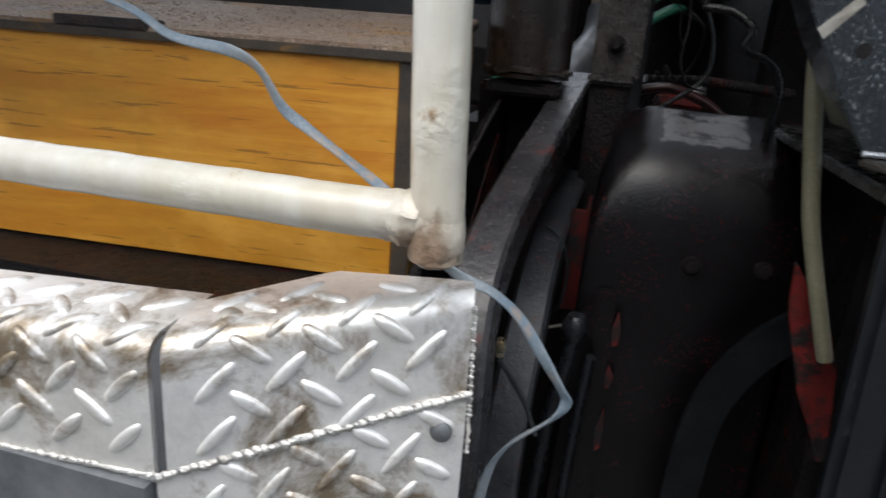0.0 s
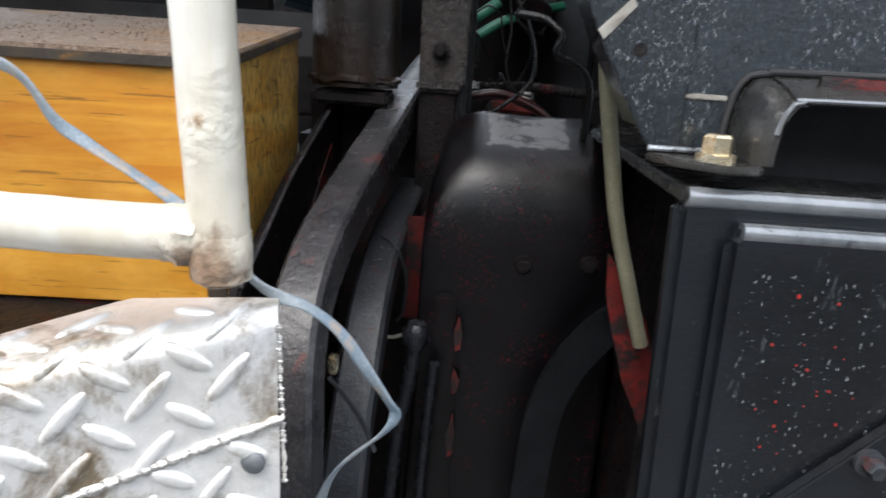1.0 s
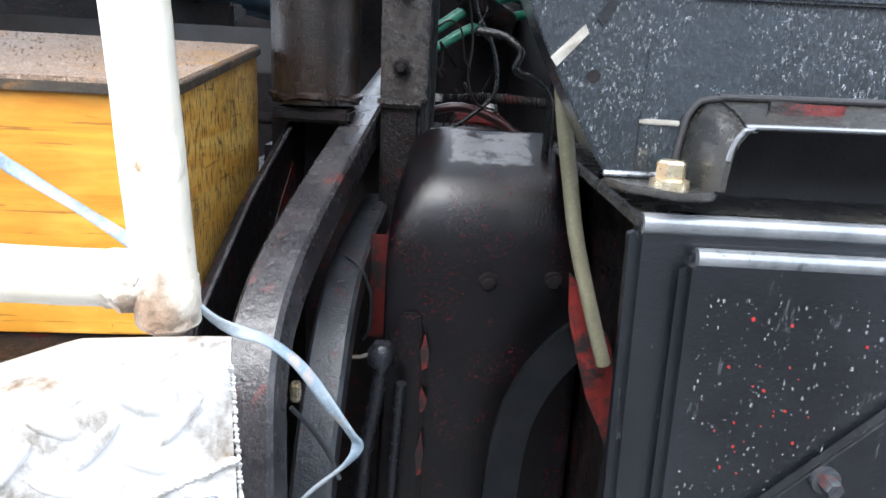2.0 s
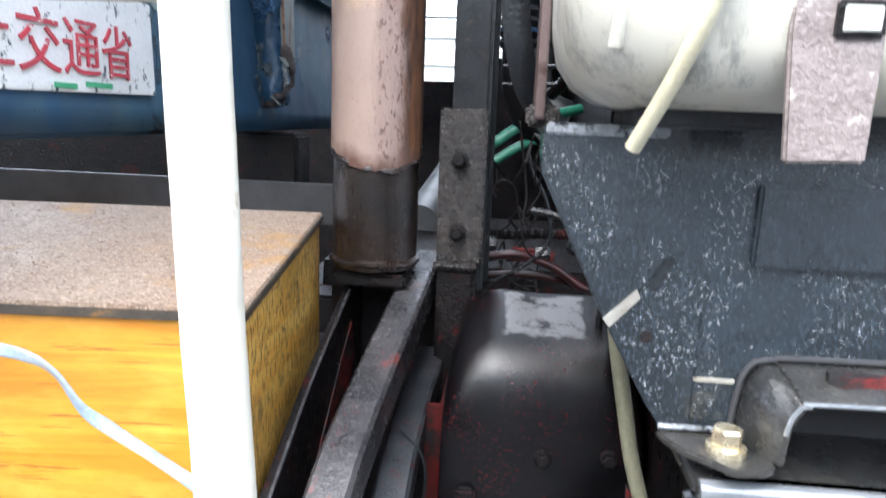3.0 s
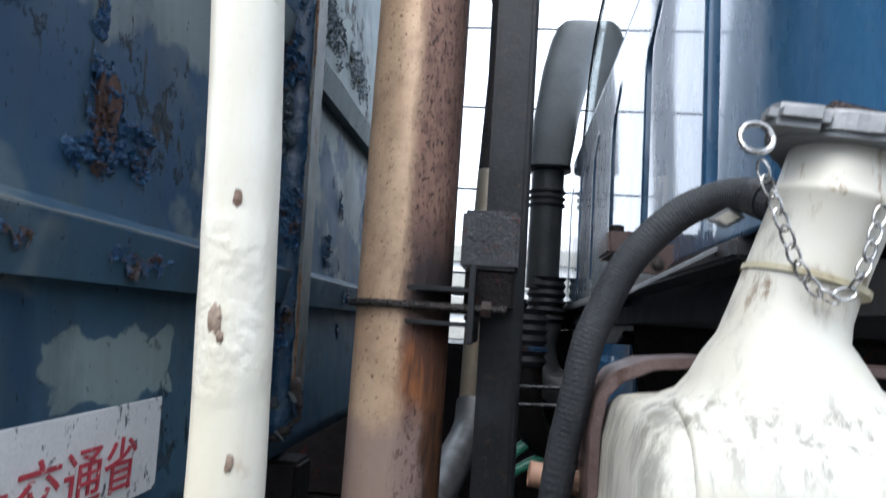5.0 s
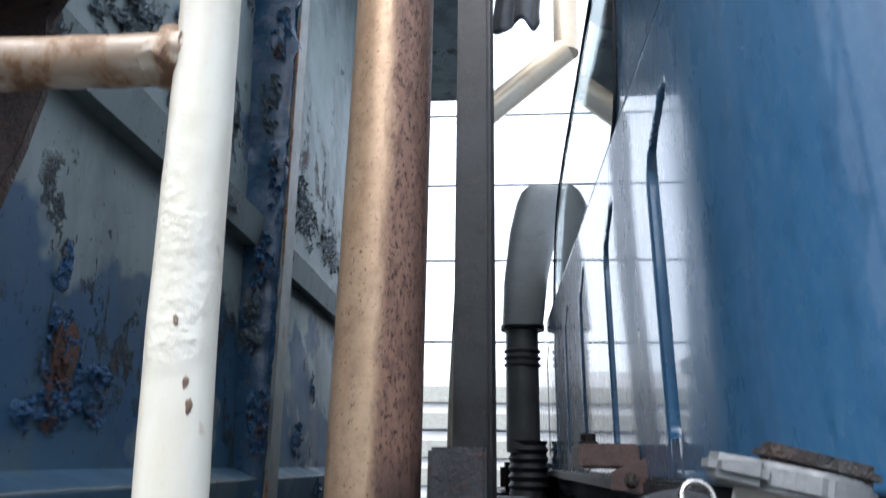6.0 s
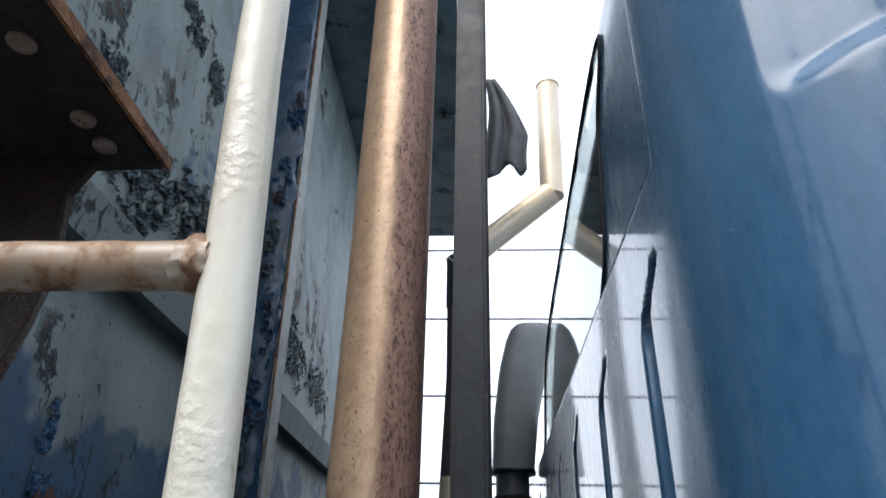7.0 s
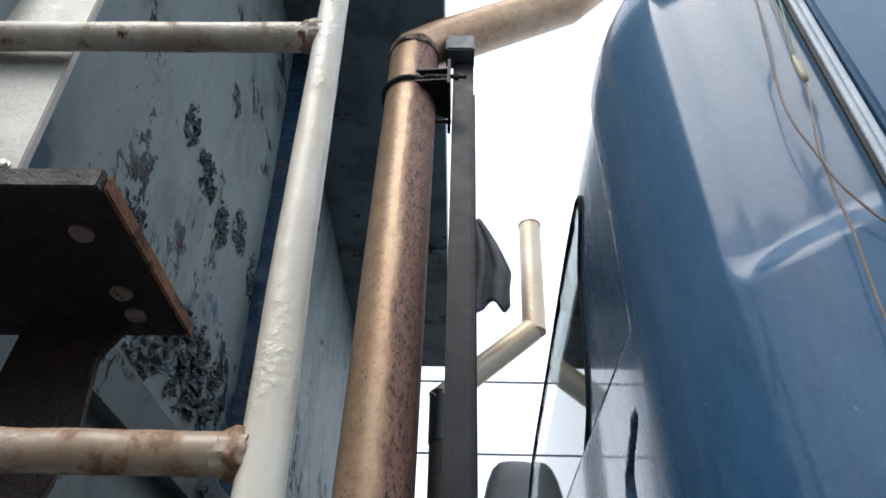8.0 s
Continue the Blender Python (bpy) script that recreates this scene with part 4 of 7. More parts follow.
    # blistered paint on wall and rails
    random.seed(5)
    fields = ((0.345, 1.745, 0.036, 0.058, 0.007), (0.40, 1.718, 0.03, 0.036, 0.009), (0.33, 1.83, 0.014, 0.03, 0.004), (0.33, 1.70, 0.04, 0.025, 0.006), (0.40, 2.130, 0.13, 0.070, 0.009), (0.56, 2.16, 0.15, 0.085, 0.009), (0.29, 2.21, 0.05, 0.035, 0.006), (0.355, 2.46, 0.03, 0.045, 0.006), (0.44, 2.44, 0.05, 0.045, 0.008), (0.53, 2.42, 0.04, 0.05, 0.007), (0.62, 2.48, 0.05, 0.05, 0.006), (0.72, 2.45, 0.03, 0.06, 0.006), (0.48, 2.68, 0.03, 0.04, 0.004), (1.05, 1.70, 0.03, 0.05, 0.007), (1.16, 1.81, 0.016, 0.04, 0.006), (1.40, 1.83, 0.02, 0.05, 0.006), (1.06, 2.17, 0.13, 0.09, 0.008), (1.30, 2.16, 0.14, 0.07, 0.006), (1.15, 1.55, 0.02, 0.02, 0.003), (0.37, 1.622, 0.06, 0.024, 0.004), (0.20, 1.624, 0.05, 0.016, 0.003), (0.62, 2.016, 0.05, 0.022, 0.004), (1.10, 1.622, 0.04, 0.02, 0.004))
    def blister(k, place, y, z, w, h, lift, mat, n=76):
        """A crumbling field of lifted paint; place(y, z, rise) puts its points on the steel beneath."""
        bm, g = bmesh.new(), {}
        for i in range(n + 1):
            for j in range(n + 1):
                u, v = i / n * 2 - 1, j / n * 2 - 1
                yy, zz = y + u * w, z + v * h
                lump = noise.fractal(Vector((yy * 95, zz * 95, k)), 0.6, 2.2, 4)
                d = u * u + v * v + 0.38 * noise.fractal(Vector((yy * 22, zz * 22, 7 + k)), 0.9, 2.0, 3)
                crumb = noise.fractal(Vector((yy * 60, zz * 34, 3 + k)), 0.7, 2.1, 4)
                if d < 0.95 and crumb > 0.75 * d - 0.42:
                    g[i, j] = bm.verts.new(place(yy, zz, lift * (0.3 + 1.1 * max(-0.2, lump)) * min(1.0, 2.2 * (1.05 - d))))
        for i, j in list(g):
            q = [(i, j), (i + 1, j), (i + 1, j + 1), (i, j + 1)]
            if all(c in g for c in q):
                bm.faces.new([g[c] for c in q])
        bmesh.ops.delete(bm, geom=[v for v in bm.verts if not v.link_faces], context="VERTS")
        if len(bm.faces):
            part("paint_blister", bm, mat, body, "blistered blue paint over rust", smooth=50)
        else:
            bm.free()

    for k, (y, z, w, h, lift) in enumerate(fields):
        proud = 0.032 if 1.60 < z < 1.64 or 2.0 < z < 2.03 else 0.0035
        blister(k, lambda yy, zz, rise: (body_x(zz) + 0.006 * noise.noise(Vector((0, yy * 2.2, zz * 2.2))) + proud + rise, yy, zz), y, z, w, h, lift, flaked_bright if z < 1.9 else flaked)
    # loose paint down the near face of the upright
    for k, (z, h, lift) in enumerate(((1.44, 0.05, 0.010), (1.56, 0.05, 0.008), (1.72, 0.06, 0.009), (1.86, 0.06, 0.012), (1.97, 0.07, 0.012), (2.10, 0.08, 0.014), (2.24, 0.08, 0.012), (2.38, 0.06, 0.010), (2.55, 0.07, 0.010))):
        blister(40 + k, lambda xx, zz, rise: (post_x(zz) + xx, 0.751 - rise, zz), -0.026 + 0.010 * (k % 3 - 1), z, 0.022, h, lift, flaked_bright if k % 3 else flaked, 44)
    ragged = [(0.331, 1.710), (0.340, 1.703), (0.348, 1.698), (0.358, 1.706), (0.362, 1.721), (0.360, 1.738), (0.364, 1.757), (0.358, 1.775), (0.349, 1.782), (0.341, 1.775), (0.333, 1.779), (0.329, 1.760), (0.332, 1.741), (0.328, 1.724)]
    hole = prism(ragged, "x", body_x(1.757) + 0.002, body_x(1.757) + 0.0075)
    part("rust_patch", hole, rust_brown, body, "bare brown rust patch")
    part("corner_side", box(-2.2, body_x(1.7) - 0.002, -0.004, 0.004, 1.36, 1.99, 0.001), body_mat, body)
    plate = part("side_plate", prism([(-2.2, 1.995), (-0.200, 1.995), (-0.228, 2.228), (-0.310, 3.0), (-2.2, 3.0)], "y", 0.020, 0.028, 0.001), pale_metal, body, "pale scratched metal side plate")
    part("plate_screw", bolt((-0.213, 0.020, 2.012), "-y", 0.004, 0.004, 1.2), zinc, plate)
    # overhanging canopy on top
    part("canopy", prism([(-1.0, 0.0), (0.04, 0.0), (0.04, 2.48), (-1.0, 2.48)], "z", 3.27, 3.42, 0.004), body_mat, body, "dark overhanging canopy of the body")
    part("canopy_rib", box(-0.36, 0.036, 1.60, 1.63, 3.248, 3.27, 0.002), body_mat, body, "welded cross rib under the canopy")
    torn = tube([(-0.206, 0.756, 1.485), (-0.196, 0.752, 1.462), (-0.190, 0.750, 1.446), (-0.194, 0.750, 1.430), (-0.206, 0.750, 1.416), (-0.222, 0.751, 1.405), (-0.240, 0.752, 1.397)], lambda q: 0.0065 + 0.003 * math.sin(q * 11) - 0.002 * q, 12, smooth_steps=8)
    part("torn_hook", roughen(roughen(torn, 0.005, 70), 0.0022, 210), bracket_rust, body, "rusted torn edge curling at the upright's foot")
    part("peeled_paint", roughen(prism([(-0.208, 1.470), (-0.199, 1.467), (-0.192, 1.456), (-0.196, 1.455), (-0.204, 1.462)], "y", 0.741, 0.7425), 0.0015, 150), body_pale, body, "curled flake of pale paint")
    part("peeled_paint", roughen(prism([(-0.222, 1.412), (-0.212, 1.404), (-0.205, 1.399), (-0.209, 1.405), (-0.218, 1.414)], "y", 0.740, 0.7415), 0.0015, 150), body_pale, body, "curled flake of pale paint")
    return body


build_body()

# rusty bracket in front of the body
brk = thing("angle_bracket", "heavily rusted brown steel angle bracket with bolt holes", "bracket", (-0.2, 0.06, 1.95))
bm = prism([(-0.107, -0.022), (-0.109, 0.134), (-0.34, 0.140), (-0.34, -0.018)], "z", 1.953, 1.961, 0.001)
part("flat_plate", roughen(bm, 0.0015, 40), bracket_rust, brk)
part("plate_edge", roughen(box(-0.1085, -0.1055, -0.020, 0.134, 1.9515, 1.9625, 0.001), 0.0012, 90), rust_edge, brk, "orange rust along the plate's edge")
part("front_lip", box(-0.34, -0.107, -0.026, -0.020, 1.948, 1.9625, 0.001), bracket_rust, brk)
part("gusset", roughen(prism([(-0.222, 1.953), (-0.148, 1.953), (-0.160, 1.925), (-0.157, 1.900), (-0.150, 1.872), (-0.156, 1.84), (-0.165, 1.80), (-0.222, 1.78)], "y", 0.118, 0.126, 0.001), 0.003, 60), bracket_rust, brk)
for y in (0.018, 0.079, 0.105):
    part("bolt_head", lathe([(0.0075, 0), (0.0075, -0.002), (0.005, -0.004)], (-0.136, y, 1.953), "z", 14), bolt_end, brk, "worn bolt end, pink-grey")

# painted board with red writing on the body wall
board = thing("sign_board", "white board with red characters, spattered with black", "sign", (-0.24, 0.3, 1.37))
xs = body_x(1.43) + 0.007
bm = prism([(-0.35, 1.389), (0.451, 1.402), (0.447, 1.490), (-0.35, 1.484)], "x", xs, xs + 0.003, 0.0008)
part("panel", bm, sign_white, board)


def lettering(text, size, right, low, mat, thick=0.0006):
    cu = bpy.data.curves.new("lettering", "FONT")
    cu.body, cu.size, cu.extrude, cu.align_x = text, size, thick, "RIGHT"
    tmp = new("lettering", cu)
    bpy.context.view_layer.update()
    me = bpy.data.meshes.new_from_object(tmp.evaluated_get(bpy.context.evaluated_depsgraph_get()))
    bpy.data.objects.remove(tmp)
    me.transform(Matrix.Translation((xs + 0.0042, right, low)) @ Matrix(((0, 0, 1, 0), (1, 0, 0, 0), (0, 1, 0, 0), (0, 0, 0, 1))))
    me.materials.clear()
    me.materials.append(mat)
    ob = new("lettering", me)
    ob.parent, ob.matrix_parent_inverse = board, Matrix.Translation(-Vector(board.location))
    return tagged(ob, "red painted characters")


lettering("土交通省", 0.0515, 0.411, 1.4180, sign_red)
part("green_bar", box(xs + 0.003, xs + 0.0045, 0.337, 0.374, 1.4050, 1.4095), sign_green, board, "short green painted bar")
part("green_bar", box(xs + 0.003, xs + 0.0045, 0.297, 0.324, 1.4025, 1.4070), sign_green, board, "short green painted bar")


# ---- ladder ----
LY = 0.006


def build_ladder():
    lad = thing("ladder", "cream-painted steel tube ladder, chipped and rusting at the welds", "ladder", (0.0, 0.0, 1.17))
    zs = np.linspace(1.190, 2.60, 120)
    bm = tube([(lean_x(z), LY, z) for z in zs], 0.0112, 20)
    roughen(bm, 0.00025, 55)
    up = part("upright", bm, cream, lad)
    bm = tube([(lean_x(z) - 0.42, LY, z) for z in (1.190, 1.5, 1.8, 2.6)], 0.0112, 16)
    part("upright", bm, cream, lad)
    for z, r in ((1.2060, 0.0108), (1.4815, 0.0118), (1.8125, 0.0100), (2.144, 0.0114)):
        x = lean_x(z)
        bm = tube([(x - 0.42 + 0.40 * k / 60, LY, z) for k in range(61)] + [(x, LY, z)], r, 18)
        rung = part("rung", roughen(bm, 0.0006, 60), cream_spotted if z > 2 else cream_rusty if z > 1.7 else cream, lad, "cream rung with rust breaking through" if z > 1.7 else "")
        fat = 1.0 if z > 1.7 else 0.45
        collar = lathe([(r * 0.95, -0.021), (r * (1 + 0.02 * fat), -0.0185), (r * (1 + 0.10 * fat), -0.0160), (r * (1 + 0.20 * fat), -0.0130), (r * (1 + 0.22 * fat), -0.0105), (r * 1.03, -0.006)], (x, LY, z), "x", 36)
        part("weld", roughen(collar, 0.0026, 230), cream_rusty if z > 1.7 else cream, rung, "lumpy weld at the upright")
    foot = lathe([(0.0090, -0.0115), (0.0113, -0.009), (0.0120, -0.003), (0.0119, 0.003), (0.0113, 0.008)], (lean_x(1.2), LY, 1.200), "z", 22)
    part("foot_weld", roughen(foot, 0.0010, 240), cream, lad, "brown rusted weld at the foot")
    random.seed(3)
    for z, w, a in ((1.709, 0.0016, 0.25), (1.690, 0.0020, 0.62), (1.683, 0.0024, 0.75), (1.612, 0.0024, 0.30), (1.577, 0.0040, -0.10), (1.572, 0.0018, 0.05), (1.538, 0.0022, 0.45), (1.442, 0.0020, 0.30)):
        bm = bmesh.new()
        bmesh.ops.create_icosphere(bm, subdivisions=3, radius=1)
        for v in bm.verts:
            ragged = 1 + 0.55 * noise.noise(v.co * 1.7 + Vector((z * 50, 0, 0)))
            across = a + v.co.x * ragged * w * 0.5 / 0.0112
            out = 0.0112 + 0.0004 * v.co.y
            zz = z + v.co.z * ragged * w * 1.1
            v.co = Vector((lean_x(zz) + math.sin(across) * out, LY - math.cos(across) * out, zz))
        part("rust_spot", roughen(bm, 0.0003, 420), weld_rust, up, "rust spot through the paint")
    bracket = part("bracket_plate", roughen(box(-0.40, 0.013, 0.014, 0.020, 1.425, 1.464, 0.0012), 0.0004, 50), cream_dirty_shaded, lad, "white flat bar bolted behind the rung")
    part("bolt", bolt((-0.027, 0.014, 1.447), "-y", 0.0095, 0.009, 1.1), cream_dirty_shaded, bracket, "painted-over hexagon bolt")
    part("bolt_hole", lathe([(0.004, 0.0), (0.004, -0.0006), (0.002, -0.0009)], (0.002, 0.0138, 1.442), "y", 12), weld_rust, bracket, "rusty open hole")
    return lad


build_ladder()


# ---- tread plate step ----
def build_step():
    step = thing("tread_step", "bent diamond tread plate step with white weld seams", "step", (-0.05, 0.02, 0.95))

    def bent_sheet(name, fold_a, fold_b, back_way, radius, low, high, mat, label):
        """A sheet that comes up the front, turns over a rounded fold and runs back, with raised lens-shaped lugs.
        low and high give the sheet's reach down the front and back over the top, along the fold."""
        p0, p1 = Vector(fold_a), Vector(fold_b)
        length, run = (p1 - p0).length, (p1 - p0).normalized()
        down, back = Vector((0, 0, -1)), Vector(back_way).normalized()
        turn = math.pi - down.angle(back)
        arc, cut = radius * turn, radius * math.tan(turn / 2)
        inward = (down + back).normalized()
        centre = inward * (radius / math.cos(turn / 2))

        def reach(table, u):
            return float(np.interp(u / length, [a for a, _ in table], [b for _, b in table]))

        def profile(q):
            if q < -arc / 2:
                return down * (cut - arc / 2 - q)
            if q > arc / 2:
                return back * (cut - arc / 2 + q)
            first = down * cut - centre
            axis = down.cross(back).normalized()
            return centre + Matrix.Rotation(-(q + arc / 2) / radius, 3, axis) @ first

        def at(u, q):
            return p0 + run * u + profile(q)

        def normal(u, q):
            n = run.cross(at(u, q + 0.0004) - at(u, q - 0.0004)).normalized()
            return n if n.dot(inward) < 0 else -n

        bm = bmesh.new()
        cols = 24
        outer, under = [], []
        for i in range(cols + 1):
            u = length * i / cols
            a, b = -reach(low, u), reach(high, u)
            qs = list(np.linspace(a, -arc / 2, 5)[:-1]) + list(np.linspace(-arc / 2, min(arc / 2, b), 10)) + list(np.linspace(min(arc / 2, b), b, 6)[1:])
            outer.append([bm.verts.new(at(u, q)) for q in qs])
            under.append([bm.verts.new(at(u, q) - normal(u, q) * 0.003) for q in qs])
        m = len(outer[0])
        for side in (outer, under):
            for a, b in zip(side, side[1:]):
                for k in range(m - 1):
                    bm.faces.new((a[k], a[k + 1], b[k + 1], b[k]))
        for k in range(m - 1):
            for c in (0, -1):
                bm.faces.new((outer[c][k], outer[c][k + 1], under[c][k + 1], under[c][k]))
        for i in range(cols):
            for k in (0, -1):
                bm.faces.new((outer[i][k], outer[i + 1][k], under[i + 1][k], under[i][k]))
        sheet = part(name, bm, mat, step, label, smooth=45)
        pitch_u, pitch_q = 0.0163, 0.0140
        top, bottom = max(b for _, b in high), max(b for _, b in low)
        for i in range(int(length / pitch_u) + 2):
            for j in range(int((top + bottom) / pitch_q) + 2):
                u, q = (i + 0.45) * pitch_u, -bottom + (j + 0.5) * pitch_q
                if i % 2 != j % 2:
                    continue
                ang = radians(44) if i % 2 else radians(-40)
                du, dq = math.cos(ang), math.sin(ang)
                ends = [(u + 0.0125 * w * du, q + 0.0125 * w * dq) for w in (-1, 0, 1)]
                if any(not (0.001 < a < length - 0.001 and -reach(low, a) + 0.001 < b < reach(high, a) - 0.001) for a, b in ends):
                    continue
                lug = bmesh.new()
                rings = []
                for grow, lift in ((1.0, -0.0003), (0.88, 0.0010), (0.66, 0.0019), (0.34, 0.0022)):
                    ring = []
                    for k in range(16):
                        t = 2 * math.pi * k / 16
                        a, b = 0.0133 * grow * math.cos(t), 0.0036 * grow ** 1.1 * math.copysign(abs(math.sin(t)) ** 0.8, math.sin(t))
                        uu, qq = u + a * du - b * dq, q + a * dq + b * du
                        ring.append(lug.verts.new(at(uu, qq) + normal(uu, qq) * lift))
                    rings.append(ring)
                for a, b in zip(rings, rings[1:]):
                    for k in range(16):
                        lug.faces.new((a[k - 1], a[k], b[k], b[k - 1]))
                lug.faces.new(rings[-1])
                piece = link_mesh("lug", lug, mat, 80)
                piece.parent = sheet
        return sheet

    bent_sheet("front_sheet", (-0.4200, -0.0360, 1.1275), (-0.0890, -0.0235, 1.1405), (0.0, 0.95, 0.06), 0.013, [(0, 0.066), (1, 0.0715)], [(0, 0.042), (1, 0.050)], tread, "bright tread plate, bent over the top")
    bent_sheet("corner_sheet", (-0.0825, -0.0225, 1.1415), (0.0475, 0.0300, 1.1680), (-0.25, 0.93, 0.02), 0.012, [(0, 0.072), (1, 0.0525)], [(0, 0.040), (0.30, 0.050), (0.49, 0.056), (0.92, 0.020), (1, 0.012)], tread, "tread plate turned to the corner, stained brown")
    bent_sheet("lower_sheet", (-0.0875, -0.0240, 1.0695), (0.0485, 0.0290, 1.1160), (-0.25, 0.93, 0.0), 0.0012, [(0, 0.19), (1, 0.24)], [(0, 0.003), (1, 0.003)], tread, "")
    bm = box(-0.42, -0.090, -0.030, -0.022, 0.88, 1.0665)
    part("dark_apron", bm, steel_grey, step, "dark blue-grey scuffed apron below")

    def weld_line(p, q, n, r):
        bm = bmesh.new()
        random.seed(9)
        for k in range(n):
            c = Vector(p).lerp(Vector(q), (k + random.uniform(-0.2, 0.2)) / (n - 1))
            rr = r * random.uniform(0.6, 1.25)
            made = bmesh.ops.create_icosphere(bm, subdivisions=1, radius=rr)["verts"]
            for v in made:
                v.co = Vector((v.co.x * 1.5, v.co.y * 0.8, v.co.z)) + c + Vector(noise.noise_vector(c * 300)) * 0.0006
        return bm

    part("weld_seam", weld_line((-0.0885, -0.0245, 1.0690), (0.0475, 0.0285, 1.1160), 105, 0.0024), bead, step, "rough white weld seam")
    part("weld_seam", weld_line((-0.2055, -0.0290, 1.0660), (-0.0915, -0.0240, 1.0690), 60, 0.0017), bead, step, "rough white weld seam")
    part("weld_seam", weld_line((0.0480, 0.0295, 1.1615), (0.0505, 0.0300, 1.0835), 60, 0.0010), bead, step, "rough white weld seam")
    part("rivet", lathe([(0.0055, 0.0), (0.0055, -0.002), (0.003, -0.004)], (0.038, 0.0245, 1.0965), "y", 14), steel_grey, step, "dark rivet")
    part("rivet", lathe([(0.0055, 0.0), (0.0055, 0.002), (0.003, 0.004)], (-0.063, 0.004, 1.1460), "z", 14), zinc, step)
    return step


build_step()


# ---- plywood box on its deck ----
def turned(bm):
    """The box stands a little askew to the truck: turn a piece of it about its near corner."""
    bmesh.ops.rotate(bm, verts=bm.verts, cent=(-0.027, 0.165, 1.2), matrix=Matrix.Rotation(radians(5), 3, "Z"))
    return bm


def build_box():
    crate = thing("plywood_box", "yellow varnished plywood box with a dusty grey-brown lid", "box", (-0.28, 0.28, 1.1090))
    part("front_board", turned(box(-0.52, -0.041, 0.1685, 0.1805, 1.1100, 1.2610, 0.001)), ply_front, crate)
    part("side_board", turned(prism([(0.1685, 1.1100), (0.408, 1.1100), (0.408, 1.287), (0.1685, 1.262)], "x", -0.041, -0.0285, 0.001)), ply_side, crate, "grimy plywood side speckled with black")
    part("corner_strip", turned(box(-0.0408, -0.0290, 0.1665, 0.1685, 1.1100, 1.2610)), ply_edge, crate, "dark wet plywood edge")
    part("lid", turned(prism([(0.165, 1.262), (0.411, 1.288), (0.411, 1.296), (0.165, 1.270)], "x", -0.52, -0.0265, 0.001)), ply_top, crate, "lid covered in grey-brown dust")
    part("lid_edge", turned(prism([(0.1635, 1.2612), (0.412, 1.2872), (0.412, 1.2935), (0.1635, 1.2672)], "x", -0.52, -0.0255, 0.0005)), ply_edge, crate, "blackened lid edge")
    part("hinge", turned(box(-0.285, -0.215, 0.1625, 0.186, 1.2672, 1.2745, 0.001)), bracket_rust, crate, "rusty flat hinge")
    part("back_board", turned(box(-0.52, -0.041, 0.396, 0.408, 1.1100, 1.278, 0.001)), ply_front, crate)
    return crate


build_box()
random.seed(61)
crumb_v, crumb_f = [], []
for k in range(2600):
    x, y = random.uniform(-0.42, -0.032), 0.168 + 0.24 * random.random()
    if noise.noise(Vector((x * 14, y * 14, 5))) < random.uniform(-0.5, 0.3):
        continue
    r = random.choice((0.0004, 0.0005, 0.0006, 0.0008, 0.0011))
    z = 1.2702 + (y - 0.165) * 0.1057 + r * 0.3
    first = len(crumb_v)
    shape = [(1, 0, 0), (-1, 0, 0), (0, 1, 0), (0, -1, 0), (0, 0, 0.8), (0, 0, -0.6)]
    crumb_v += [(x + r * a * random.uniform(0.7, 1.5), y + r * b * random.uniform(0.7, 1.5), z + r * c) for a, b, c in shape]
    crumb_f += [tuple(first + q for q in f) for f in ((0, 2, 4), (2, 1, 4), (1, 3, 4), (3, 0, 4), (2, 0, 5), (1, 2, 5), (3, 1, 5), (0, 3, 5))]
crumb_mesh = bpy.data.meshes.new("crumbs")
crumb_mesh.from_pydata(crumb_v, [], crumb_f)
bm = bmesh.new()
bm.from_mesh(crumb_mesh)
bpy.data.meshes.remove(crumb_mesh)
turned(bm)
single("wood_crumbs", bm, ply_top, "grey-brown crumbs and sand lying on the box lid", "debris", kind="stuff")
single("deck_plate", box(-1.6, -0.025, 0.09, 0.60, 1.0885, 1.1085, 0.003), black_grime, "black grimy deck plate carrying the plywood box", "deck")
single("flat_bar", box(-1.2, -0.055, 0.500, 0.508, 1.268, 1.314, 0.0015), dark_bar, "dark grey steel flat bar standing behind the box", "bar")


# ---- exhaust stack beside the post ----
PX, PY, PR = 0.003, 0.420, 0.0435


